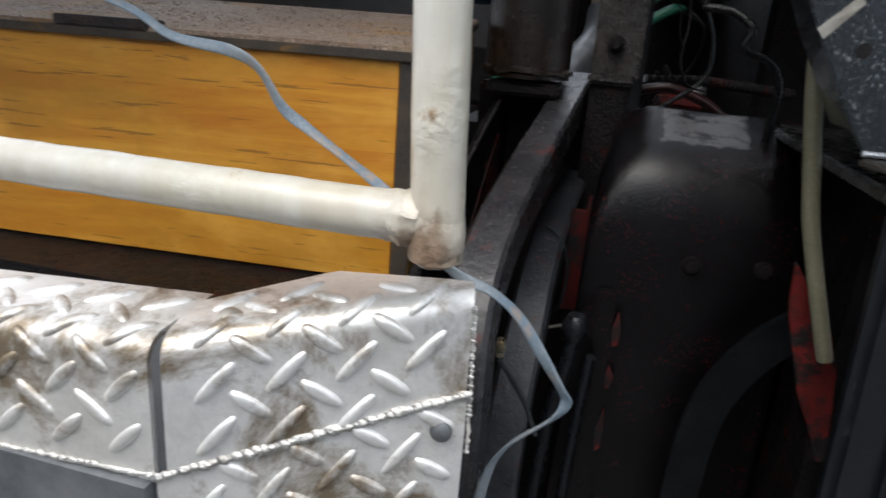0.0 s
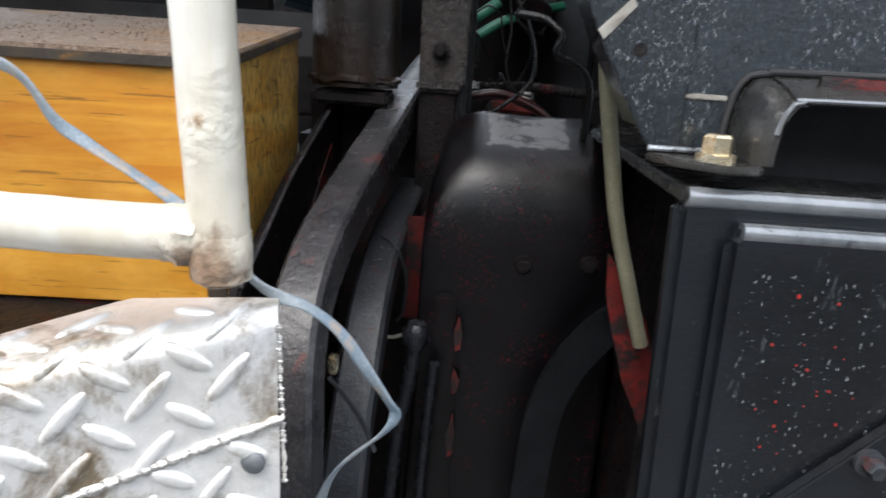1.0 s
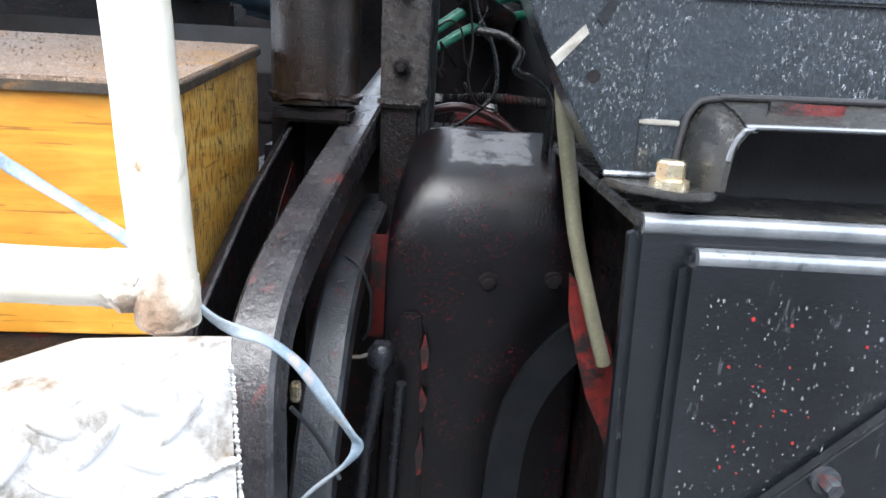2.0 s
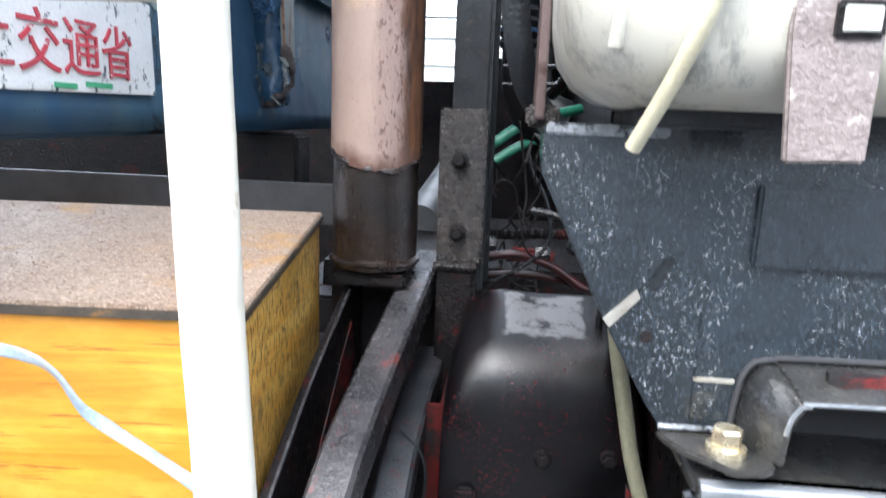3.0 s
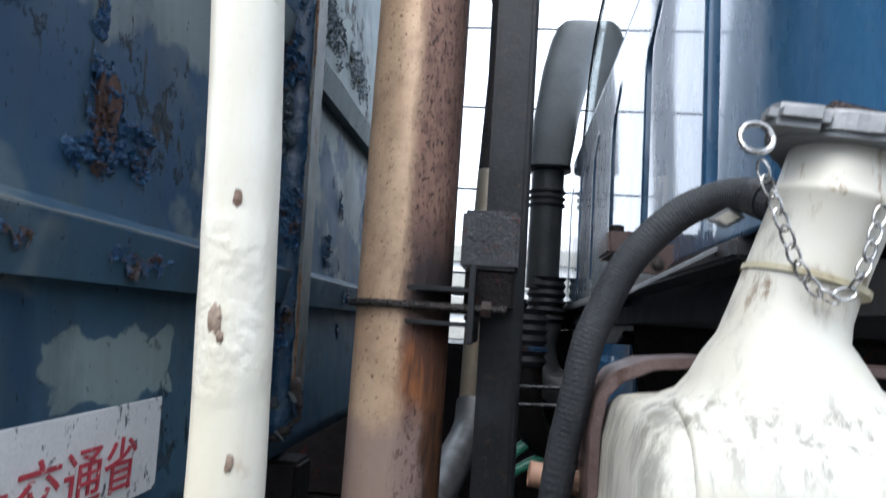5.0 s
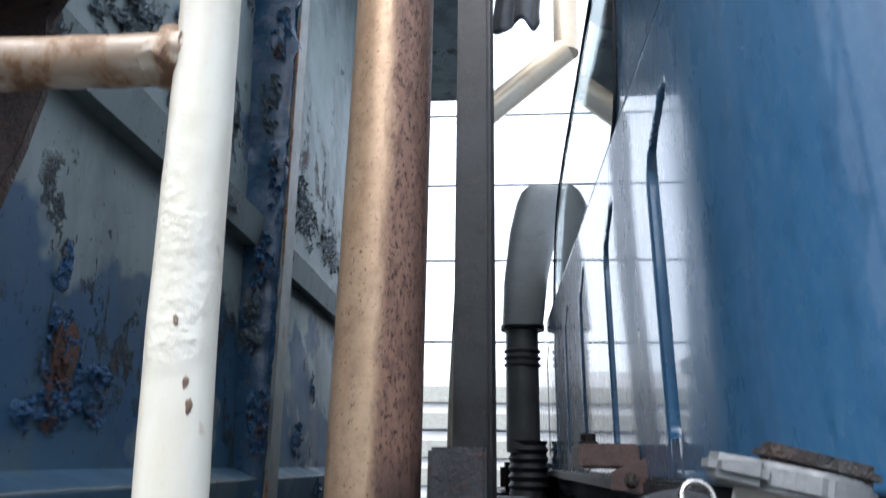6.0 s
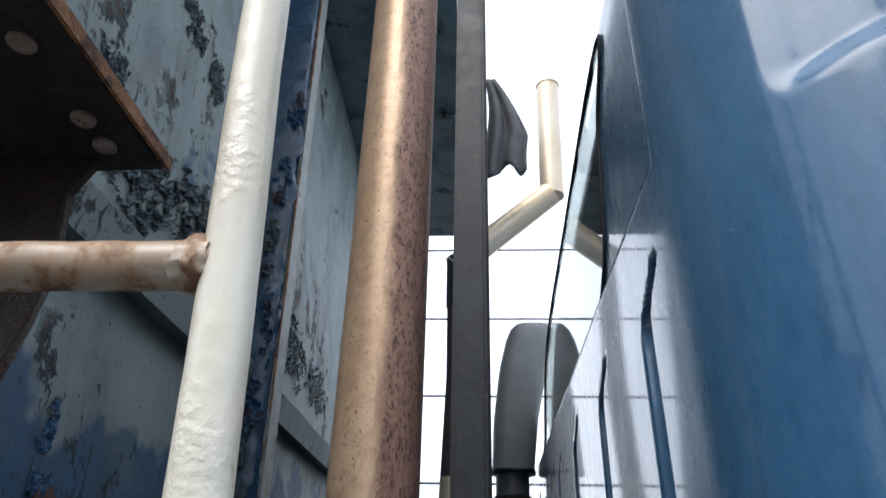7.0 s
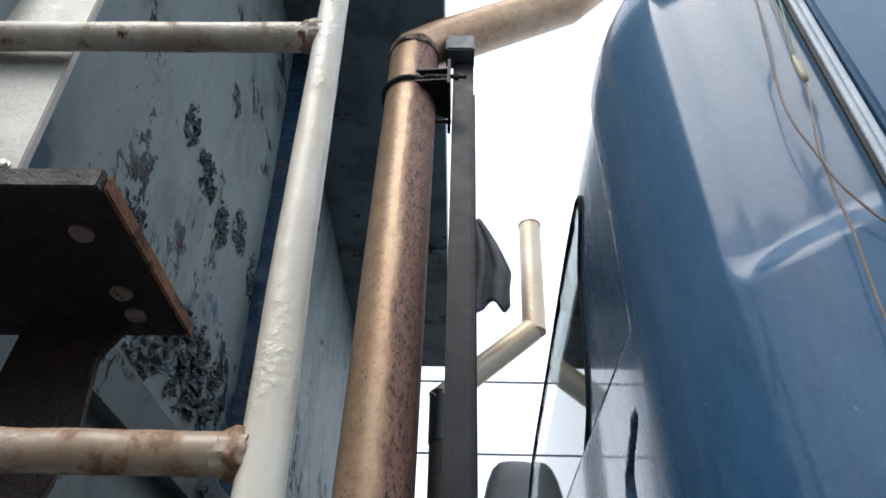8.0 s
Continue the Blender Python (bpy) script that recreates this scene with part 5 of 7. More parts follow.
def build_exhaust():
    ex = thing("exhaust_stack", "tall rusty tan exhaust pipe with scaling brown flank", "exhaust pipe", (PX, PY, 1.24))
    def slant(bm):
        """The welded joint is cut at a slant, low at the front."""
        for v in bm.verts:
            if abs(v.co.z - 1.336) < 0.007:
                v.co.z += 0.40 * (v.co.y - PY) + 0.0235 - 0.14 * (v.co.x - PX)
        return bm

    part("pipe", slant(tube([(PX, PY, z) for z in [1.335] + list(np.linspace(1.41, 2.735, 38))], PR, 40)), pipe_metal, ex)
    part("lower_pipe", slant(tube([(PX, PY, z) for z in (1.246, 1.26, 1.28, 1.30, 1.336)], PR - 0.0022, 40)), pipe_low, ex, "dark sooty lower pipe")
    seam = lathe([(PR - 0.002, -0.004), (PR + 0.0010, -0.0015), (PR + 0.0010, 0.0015), (PR - 0.002, 0.004)], (PX, PY, 1.336), "z", 64)
    part("joint_weld", roughen(slant(seam), 0.0032, 85), pipe_low, ex, "lumpy welded joint")
    seam = lathe([(PR - 0.004, -0.003), (PR + 0.0015, -0.001), (PR + 0.0015, 0.002), (PR - 0.003, 0.004)], (PX, PY, 1.252), "z", 64)
    part("bottom_weld", roughen(seam, 0.0032, 85), pipe_low, ex)
    pts = [(PX, PY, 2.72), (PX, PY, 2.745), (PX + 0.05, PY + 0.01, 2.80), (PX + 0.30, PY + 0.02, 2.96), (PX + 0.36, PY + 0.02, 3.03), (PX + 0.37, PY + 0.02, 3.35)]
    part("elbow", tube(pts, PR - 0.0005, 32), elbow_metal, ex, "mitred elbow leaning towards the cab")
    collar = lathe([(PR - 0.002, -0.012), (PR + 0.003, -0.008), (PR + 0.004, 0.006), (PR - 0.002, 0.010)], (PX, PY, 2.735), "z", 32)
    part("elbow_weld", roughen(roughen(collar, 0.004, 60), 0.003, 160), weld_rust, ex, "burnt lumpy weld")
    part("seat_plate", box(-0.030, 0.040, 0.385, 0.450, 1.230, 1.243, 0.003), black_grime, ex, "black seat plate under the pipe")
    return ex


build_exhaust()


def clamp(z):
    """A U-bolt clamp that ties the pipe to the post."""
    c = thing("pipe_clamp", "black U-bolt clamp tying the exhaust pipe to the post", "clamp", (0.05, 0.42, z), "pipe clamps")
    arc = [(0.072, PY - PR - 0.004, z)] + [(PX + (PR + 0.004) * math.sin(a), PY - (PR + 0.004) * math.cos(a), z) for a in np.linspace(0.4, -math.pi - 0.1, 20)] + [(0.072, PY + PR + 0.004, z)]
    part("u_bolt", tube(arc, 0.0038, 10), plate_rusty, c, "rusted U-shaped rod")
    rod = part("threaded_end", tube([(0.03, PY - PR - 0.004, z), (0.098, PY - PR - 0.004, z)], 0.0036, 10), plate_rusty, c)
    part("nut", lathe([(0.0075, 0.0), (0.0075, 0.008)], (0.077, PY - PR - 0.004, z), "x", 6), bracket_rust, rod)
    for dz in (-0.016, 0.013):
        part("saddle_plate", prism([(0.012, PY - PR - 0.006), (0.070, PY - PR - 0.010), (0.070, PY + 0.03), (PX + PR, PY + 0.02), (PX + PR - 0.004, PY - 0.02)], "z", z + dz, z + dz + 0.004, 0.0006), post_black, c, "cut saddle plate against the pipe")
    part("back_plate", box(0.066, 0.071, PY - PR - 0.014, PY + 0.05, z - 0.03, z + 0.036, 0.001), post_black, c)
    return c


clamp(1.594)
clamp(2.612)


def build_post():
    post = thing("support_post", "black square steel post with bolted rusty foot plate", "post", (0.09, 0.45, 1.0))
    part("tube", box(0.0740, 0.1105, 0.424, 0.468, 1.22, 2.762, 0.004), post_black, post)
    part("rear_angle", box(0.098, 0.1145, 0.470, 0.492, 1.22, 2.70, 0.003), post_black, post)
    plate = part("foot_plate", roughen(box(0.0645, 0.1090, 0.413, 0.4225, 1.252, 1.400, 0.002), 0.0006, 60), plate_rusty, post, "oily rusted flat foot plate")
    for z in (1.283, 1.352):
        part("bolt", bolt((0.0845, 0.413, z), "-y", 0.0055, 0.013, 1.5), black_grime, plate, "black oily bolt")
    weld = box(0.0615, 0.104, 0.408, 0.425, 1.246, 1.256, 0.003)
    part("plate_weld", roughen(weld, 0.002, 120), plate_rusty, post)
    part("leg", box(0.0655, 0.1035, 0.4145, 0.466, 0.70, 1.250, 0.004), black_grime, post)
    part("end_block", box(0.0555, 0.1060, 0.385, 0.437, 1.629, 1.681, 0.003), block_grey, post, "square grey-black block welded on the post")
    part("block_arm", box(0.0600, 0.1040, 0.390, 0.435, 1.594, 1.630, 0.003), black_grime, post)
    part("end_block", box(0.060, 0.112, 0.395, 0.440, 2.728, 2.772, 0.003), steel_grey, post, "pale capped top end")
    return post


build_post()


# ---- chassis in the gap: curved channels, cover, crossmember ----
def channel(pts, w, h, bm=None):
    """A box section carried along a line, upright."""
    bm = bm or bmesh.new()
    line = curve_points(pts, 7)
    return sweep(line, lambda s: [(-w / 2, -h / 2), (-w / 2 + 0.003, -h / 2 - 0.002), (w / 2 - 0.003, -h / 2 - 0.002), (w / 2, -h / 2), (w / 2, h / 2 - 0.003), (w / 2 - 0.003, h / 2), (-w / 2 + 0.003, h / 2), (-w / 2, h / 2 - 0.003)], bm)


single("curved_beam", channel([(0.052, 0.47, 1.239), (0.046, 0.42, 1.222), (0.033, 0.26, 1.174), (0.027, 0.18, 1.143), (0.026, 0.135, 1.106), (0.030, 0.112, 1.045), (0.034, 0.10, 0.94), (0.036, 0.095, 0.75)], 0.031, 0.030), beam_black, "worn black curved chassis beam with red scrapes", "chassis beam")
single("curved_beam", channel([(0.062, 0.44, 1.145), (0.056, 0.34, 1.125), (0.054, 0.27, 1.104), (0.054, 0.215, 1.068), (0.052, 0.17, 0.99), (0.053, 0.15, 0.88), (0.054, 0.145, 0.70)], 0.029, 0.024), block_grey, "smaller black curved beam beneath the first", "chassis beam")
angle = thing("side_angle", "black upright steel flange beside the box", "chassis plate", (-0.02, 0.3, 0.6))
part("web", prism([(0.46, 0.60), (0.46, 1.236), (0.42, 1.230), (0.27, 1.180), (0.20, 1.148), (0.155, 1.126), (0.13, 1.07), (0.13, 0.60)], "x", -0.024, -0.016, 0.002), black_grime, angle)
part("rubbed_edge", roughen(tube([(-0.0165, y, z + 0.0005) for y, z in ((0.455, 1.235), (0.42, 1.230), (0.35, 1.207), (0.27, 1.180), (0.20, 1.148), (0.158, 1.127))], 0.0016, 8), 0.0006, 120), beam_black, angle, "edge rubbed to grey metal")
part("primer_patch", roughen(prism([(0.20, 1.06), (0.26, 1.09), (0.36, 1.165), (0.40, 1.19), (0.41, 1.15), (0.33, 1.08), (0.24, 1.03)], "x", -0.0158, -0.0148), 0.002, 60), red_primer, angle, "red primer showing on the web")
single("cross_plate", box(-0.05, 0.065, 0.452, 0.470, 0.60, 1.238, 0.003), black_grime, "black oily crossmember plate behind the beams", "chassis plate")
single("red_web", box(0.081, 0.085, 0.334, 0.4155, 1.050, 1.138, 0.0008, box(0.0695, 0.085, 0.330, 0.334, 1.046, 1.142, 0.0008)), dull_primer, "scraped red primed web plate", "chassis plate")


def build_cover():
    """Rounded engine cover: superellipse sections that grow from a small flat crown to a tall apron."""
    bm = bmesh.new()
    rings = []
    # station, top, corner radius, half width: the crown falls away to the front over a rounded shoulder and drops behind
    keys = [(0.299, 1.03, 0.030, 0.078), (0.2995, 1.10, 0.036, 0.081), (0.301, 1.138, 0.042, 0.083), (0.305, 1.164, 0.046, 0.084), (0.314, 1.186, 0.047, 0.083), (0.332, 1.204, 0.044, 0.082), (0.358, 1.218, 0.040, 0.080), (0.386, 1.227, 0.036, 0.078), (0.403, 1.231, 0.033, 0.077), (0.410, 1.228, 0.032, 0.076), (0.414, 1.214, 0.030, 0.075), (0.416, 1.17, 0.030, 0.075)]
    yz = curve_points([(y, top, 0) for y, top, r, hw in keys], 4)
    rw = curve_points([(r, hw, 0) for y, top, r, hw in keys], 4)
    cx = 0.169
    for (y, top, _), (r, hw, _) in zip(yz, rw):
        left = [(-hw - 0.006, 0.55), (-hw - 0.004, 0.9), (-hw - 0.001, 1.0)] + [(-hw + 1.15 * r * (1 - math.cos(a)), top - r * (1 - math.sin(a))) for a in np.linspace(0, math.pi / 2, 12)]
        right = [(hw + 0.006, 0.55), (hw + 0.004, 0.9), (hw + 0.001, 1.0)] + [(hw - 0.72 * r * (1 - math.cos(a)), top - r * (1 - math.sin(a))) for a in np.linspace(0, math.pi / 2, 12)]
        dip = 0.004 * smooth(0.332, 0.372, y) * (1 - smooth(0.400, 0.410, y))
        mid = [(u, top - dip * (1 - abs(u) / 0.03)) for u in (-0.022, -0.014, -0.006, 0.006, 0.014, 0.022)]
        rings.append([bm.verts.new((cx + u, y, min(z, top))) for u, z in left + mid + right[::-1]])
    n = len(rings[0]) - 1
    for a, b in zip(rings, rings[1:]):
        for k in range(n):
            bm.faces.new((a[k], a[k + 1], b[k + 1], b[k]))
    bm.faces.new(rings[0])
    bm.faces.new(rings[-1][::-1])
    for v in bm.verts:
        v.co += Vector(noise.noise_vector(v.co * 14)) * 0.0025
    cover = single("engine_cover", bm, cover_black, "rounded wet black engine cover with chipped paint", "cover", smooth=60)
    part("bolt", bolt((0.172, 0.3005, 1.115), "-y", 0.006, 0.008), black_grime, cover)
    part("bolt", bolt((0.226, 0.3015, 1.119), "-y", 0.006, 0.008), black_grime, cover)
    return cover


build_cover()
leg = thing("cover_leg", "black flange in front of the engine cover, scraped red", "chassis plate", (0.11, 0.30, 0.6))
part("flange", roughen(prism([(0.100, 0.6), (0.127, 0.6), (0.122, 1.04), (0.117, 1.085), (0.100, 1.085)], "y", 0.291, 0.300, 0.003), 0.001, 60), cover_black, leg)
for lo, hi in ((1.035, 1.068), (0.995, 1.020), (0.93, 0.975)):
    part("scrape", roughen(prism([(0.1205, lo), (0.1240, lo + 0.003), (0.1255, (lo + hi) / 2), (0.1215, hi), (0.1185, (lo + hi) / 2)], "y", 0.2898, 0.2912), 0.0018, 90), red_primer, leg, "edge scraped to red primer")
bm = sweep(curve_points([(0.250, 0.25, 1.098), (0.228, 0.25, 1.076), (0.208, 0.25, 1.044), (0.196, 0.25, 1.005), (0.191, 0.25, 0.94), (0.190, 0.25, 0.80)], 6), lambda s: [(-0.004, -0.014), (0.004, -0.014), (0.004, 0.014), (-0.004, 0.014)])
single("bent_bar", bm, rod_blue, "bent flat black bar below the cover", "bar")
bm = prism([(0.2170, 1.1620), (0.2220, 1.1560), (0.2350, 1.1330), (0.2470, 1.1190), (0.2560, 1.0910), (0.2620, 1.0520), (0.2630, 1.0270), (0.2580, 1.0270), (0.2480, 1.0510), (0.2380, 1.0730), (0.2250, 1.1090), (0.2190, 1.1340)], "y", 0.185, 0.191, 0.001)
single("red_flap", roughen(bm, 0.001, 80), red_primer, "scraped red steel flap", "plate")
# small dark steering and brake rods
for pts, r in (([(0.083, 0.40, 1.07), (0.086, 0.36, 1.00), (0.080, 0.33, 0.90), (0.080, 0.32, 0.75)], 0.007), ([(0.105, 0.38, 1.02), (0.104, 0.36, 0.92), (0.102, 0.35, 0.75)], 0.005), ([(0.068, 0.35, 1.055), (0.082, 0.35, 1.060), (0.092, 0.36, 1.075), (0.094, 0.37, 1.13)], 0.0035)):
    single("brake_rod", tube(pts, r, 10, smooth_steps=6), black_grime, "thin oily black rod between beams", "rod", "rods in the gap")
single("joint_boot", lathe([(0.009, -0.014), (0.013, -0.008), (0.010, -0.002), (0.014, 0.004), (0.010, 0.010), (0.007, 0.016)], (0.084, 0.35, 1.02), "z", 16), black_grime, "ribbed black joint boot on a rod", "boot")
single("thin_wire", tube([(0.052, 0.30, 1.132), (0.066, 0.29, 1.124), (0.074, 0.30, 1.097), (0.072, 0.31, 1.062), (0.066, 0.32, 1.047)], 0.0016, 6, smooth_steps=8), rubber, "thin black wire looping over the beam", "wire")
single("thin_wire", tube([(0.048, 0.13, 1.085), (0.058, 0.14, 1.065), (0.068, 0.145, 1.045), (0.076, 0.14, 1.03)], 0.0016, 6, smooth_steps=8), rubber, "thin black wire looping over the beam", "wire")
single("orange_tag", box(0.040, 0.046, 0.158, 0.166, 1.072, 1.085, 0.001), gold_zinc, "small orange and white tag on the beam", "tag")

# ---- grey cable over the step ----
cab_line = [(-0.3050, 0.0900, 1.3130), (-0.1870, 0.0880, 1.2840), (-0.1510, 0.0880, 1.2680), (-0.1140, 0.0880, 1.2625), (-0.0960, 0.0880, 1.2540), (-0.0820, 0.0880, 1.2350), (-0.0670, 0.0880, 1.2250), (-0.0410, 0.0880, 1.2095), (-0.0190, 0.0880, 1.1950), (-0.0010, 0.0880, 1.1770), (0.0180, 0.0890, 1.1580), (0.0310, 0.0900, 1.1505), (0.0450, 0.0900, 1.1465), (0.0620, 0.0900, 1.1340), (0.0780, 0.0900, 1.1120), (0.0895, 0.0910, 1.0950), (0.0935, 0.0930, 1.0855), (0.0870, 0.0920, 1.0740), (0.0640, 0.0900, 1.0520), (0.0525, 0.0900, 1.0250), (0.0470, 0.0920, 0.9750)]


def twin_core(s):
    """Two cores side by side, slowly twisting along the run."""
    turn = 0.9 * math.sin(s * 23) + 0.35
    ring = [(0.0015 * math.cos(a) * (0.70 + 0.30 * abs(math.sin(a))), 0.0034 * math.sin(a)) for a in [2 * math.pi * k / 16 for k in range(16)]]
    return [(u * math.cos(turn) - v * math.sin(turn), u * math.sin(turn) + v * math.cos(turn)) for u, v in ring]


flat = sweep(curve_points(cab_line, 8), twin_core)
single("grey_cable", flat, cable, "flat grey two-core cable hanging in a loose curve", "cable")


# ---- black carrier panel for the tank ----
def build_panel():
    pan = thing("tank_carrier", "wet black painted steel carrier with chipped edges", "bracket", (0.3, 0.12, 1.1))
    face = [(0.146, 1.385), (0.146, 1.366), (0.1825, 1.292), (0.2065, 1.250), (0.214, 1.2395), (0.2495, 1.2395), (0.2505, 1.264), (0.255, 1.274), (0.263, 1.279), (0.60, 1.283), (0.60, 1.385)]
    part("face_plate", prism(face, "y", 0.113, 0.117, 0.0008), panel_black, pan)
    part("top_flange", box(0.146, 0.60, 0.113, 0.22, 1.384, 1.389, 0.0015), panel_black, pan, "bent-over top flange, pale at its edge")
    part("edge_flange", prism([(0.146, 1.384), (0.1465, 1.366), (0.1825, 1.292), (0.2065, 1.250), (0.209, 1.2505), (0.185, 1.2925), (0.149, 1.3665), (0.149, 1.384)], "y", 0.117, 0.150), panel_black, pan)
    # arched bracket of bent plate over a dark slot: its top slopes forward, its leg stands on the foot tab
    back = curve_points([(0.2505, 0.1125, 1.2376), (0.2510, 0.1125, 1.2520), (0.2530, 0.1125, 1.2660), (0.2575, 0.1125, 1.2745), (0.2650, 0.1125, 1.2775), (0.3020, 0.1125, 1.2790), (0.6020, 0.1125, 1.2830)], 6)
    lip = curve_points([(0.2620, 0.0850, 1.2376), (0.2628, 0.0850, 1.2500), (0.2640, 0.0850, 1.2590), (0.2670, 0.0850, 1.2655), (0.2725, 0.0850, 1.2685), (0.3020, 0.0850, 1.2700), (0.6020, 0.0850, 1.2740)], 6)
    arch = bmesh.new()
    stations = []
    for a, b in zip(back, lip):
        outer = []
        for k in range(9):
            v = k / 8
            p = a.lerp(b, v)
            outer.append(p + Vector((-1.0 if p.x < 0.264 else 0.0, 0, 0.6 if p.z > 1.267 else 0.0)) * 0.0030 * math.sin(v * math.pi) ** 0.8)
        inner = [q + Vector((0.0028 if q.x < 0.28 else 0.0, 0, -0.0026 if q.z > 1.260 else 0.0)) for q in outer[::-1]]
        stations.append([arch.verts.new(q) for q in outer + inner])
    for a, b in zip(stations, stations[1:]):
        for k in range(len(a)):
            arch.faces.new((a[k - 1], a[k], b[k], b[k - 1]))
    arch.faces.new(stations[0])
    arch.faces.new(stations[-1][::-1])
    rim = part("slot_bracket", arch, rim_black, pan, "bent black bracket round a dark slot", smooth=50)
    part("bright_lip", tube([(q.x + 0.0006, 0.0849, q.z - 0.0010) for q in lip[8:]], 0.0012, 8), edge_highlight, rim, "worn lip, its bright highlight put in as pale metal")
    # black tube drawn in for the shade of the open joint
    part("gap_shadow", sweep([(q.x - 0.0022 * (q.z < 1.276), 0.1122, q.z + 0.0018 * (q.z > 1.266)) for q in back], lambda w: circle(0.0017, 8)), void_black, rim, "black strip painting the shade in the joint behind the bracket")
    part("red_scrape", roughen(prism([(0.2835, 0.0955), (0.290, 0.0925), (0.302, 0.0945), (0.318, 0.094), (0.312, 0.1000), (0.293, 0.1025), (0.285, 0.1015)], "z", 1.2740, 1.2795), 0.0010, 200), red_primer, rim, "red undercoat showing on the bracket")
    # black sheet put in for the shade inside the slot
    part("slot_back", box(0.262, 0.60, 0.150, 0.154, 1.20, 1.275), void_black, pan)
    tab = part("foot_tab", prism([(0.2125, 0.1130), (0.2145, 0.1050), (0.2220, 0.0925), (0.2325, 0.0840), (0.2380, 0.0775), (0.2420, 0.0760), (0.2550, 0.0785), (0.2600, 0.0820), (0.2625, 0.0900), (0.2625, 0.1130)], "z", 1.2334, 1.2376, 0.0010), rim_black, pan, "flat foot tab under the yellow bolt")
    part("tab_bend", tube([(0.2135, 0.1130, 1.2395), (0.2490, 0.1130, 1.2398)], 0.0016, 8), worn_highlight, pan, "bend with its highlight painted as rubbed bright metal")
    part("gold_bolt", bolt((0.2415, 0.0945, 1.2376), "z", 0.0072, 0.0125, 1.3), gold_zinc, pan, "shiny yellow-zinc flanged bolt")
    part("weld_line", box(0.228, 0.2480, 0.1115, 0.113, 1.2650, 1.2676, 0.0005), zinc, pan, "pale weld line")
    part("rib_line", box(0.2285, 0.2297, 0.1120, 0.113, 1.243, 1.300), panel_black, pan)
    part("hole_plug", lathe([(0.0034, 0.0), (0.0034, -0.0004), (0.002, -0.0005)], (0.2030, 0.113, 1.2865), "y", 16), black_grime, pan, "round dark hole")
    scar = prism([(0.181, 1.2945), (0.1845, 1.2905), (0.1985, 1.306), (0.1965, 1.3105)], "y", 0.1115, 0.113)
    part("scraped_patch", roughen(scar, 0.0006, 200), zinc, pan, "bare pale scraped strip on the edge")
    part("scraped_patch", roughen(prism([(0.201, 1.314), (0.2045, 1.310), (0.214, 1.326), (0.2105, 1.329)], "y", 0.1115, 0.113), 0.0006, 200), post_black, pan)
    part("pale_edge", roughen(box(0.147, 0.205, 0.1118, 0.1150, 1.3842, 1.3898, 0.001), 0.0003, 200), worn_highlight, pan, "flange edge, its highlight painted as worn bright metal")
    # raised lug near the back of the face
    part("step_lug", box(0.248, 0.36, 0.109, 0.113, 1.325, 1.365, 0.0015), panel_black, pan)
    return pan


build_panel()


def build_lower_box():
    low = thing("battery_box", "wet black steel box with rain drops and red paint chips", "box", (0.4, 0.2, 0.7))
    part("front", prism([(0.224, 1.219), (0.230, 1.05), (0.238, 0.70), (0.80, 0.70), (0.80, 1.225), (0.236, 1.225)], "y", 0.084, 0.100, 0.005), box_black_shaded, low)
    part("pressed_field", prism([(0.247, 1.205), (0.253, 1.0), (0.260, 0.72), (0.78, 0.72), (0.78, 1.211), (0.256, 1.211)], "y", 0.0745, 0.0838, 0.0046), box_black_shaded, low, "raised pressed field with a bright upper edge")
    part("top", box(0.226, 0.80, 0.086, 0.42, 1.217, 1.225, 0.002), rim_black, low)
    part("bent_edge", tube([(0.229, 0.0880, 1.2200), (0.80, 0.0880, 1.2220)], 0.0056, 16), edge_highlight, low, "glossy rounded upper edge, paler to paint its highlight")
    part("bent_edge", tube([(0.254, 0.0792, 1.2064), (0.78, 0.0792, 1.2080)], 0.0052, 16), edge_highlight, low, "glossy rounded edge of the pressed field, paler to paint its highlight")
    part("side", prism([(0.215, 1.214), (0.42, 1.214), (0.42, 0.70), (0.215, 0.70)], "x", 0.262, 0.270), black_grime, low)
    # added dark sheet, closes the gap against the bright ground behind
    part("rear", box(0.18, 0.80, 0.422, 0.430, 0.70, 1.214, 0.002), black_grime, low)
    # diagonal stay with its nut, low on the front
    stay = part("stay", prism([(0.2618, 1.0380), (0.2968, 1.0760), (0.3488, 1.1300), (0.4238, 1.2100), (0.4538, 1.1900), (0.3578, 1.1010), (0.3348, 1.0800), (0.2988, 1.0380)], "y", 0.066, 0.0735, 0.0012), box_black_shaded, low, "slanting flat black stay")
    part("stay_nut", bolt((0.3300, 0.066, 1.100), "-y", 0.0048, 0.011, 1.5), block_grey, stay)
    chips = bmesh.new()
    random.seed(44)
    for k in range(34):
        x, z, r = random.gauss(0.300, 0.022), random.gauss(1.130, 0.035), random.uniform(0.0003, 0.0011)
        if x > 0.272 and z < 1.188:
            prism([(x + r * random.uniform(0.6, 1.3) * math.cos(a), z + r * random.uniform(0.6, 1.4) * math.sin(a)) for a in (0, 1.1, 2.2, 3.2, 4.2, 5.3)], "y", 0.0740, 0.0748, 0.0, chips)
    tagged(part("paint_chips", chips, red_chip, low), "red undercoat showing in small chips", kind="stuff")
    return low


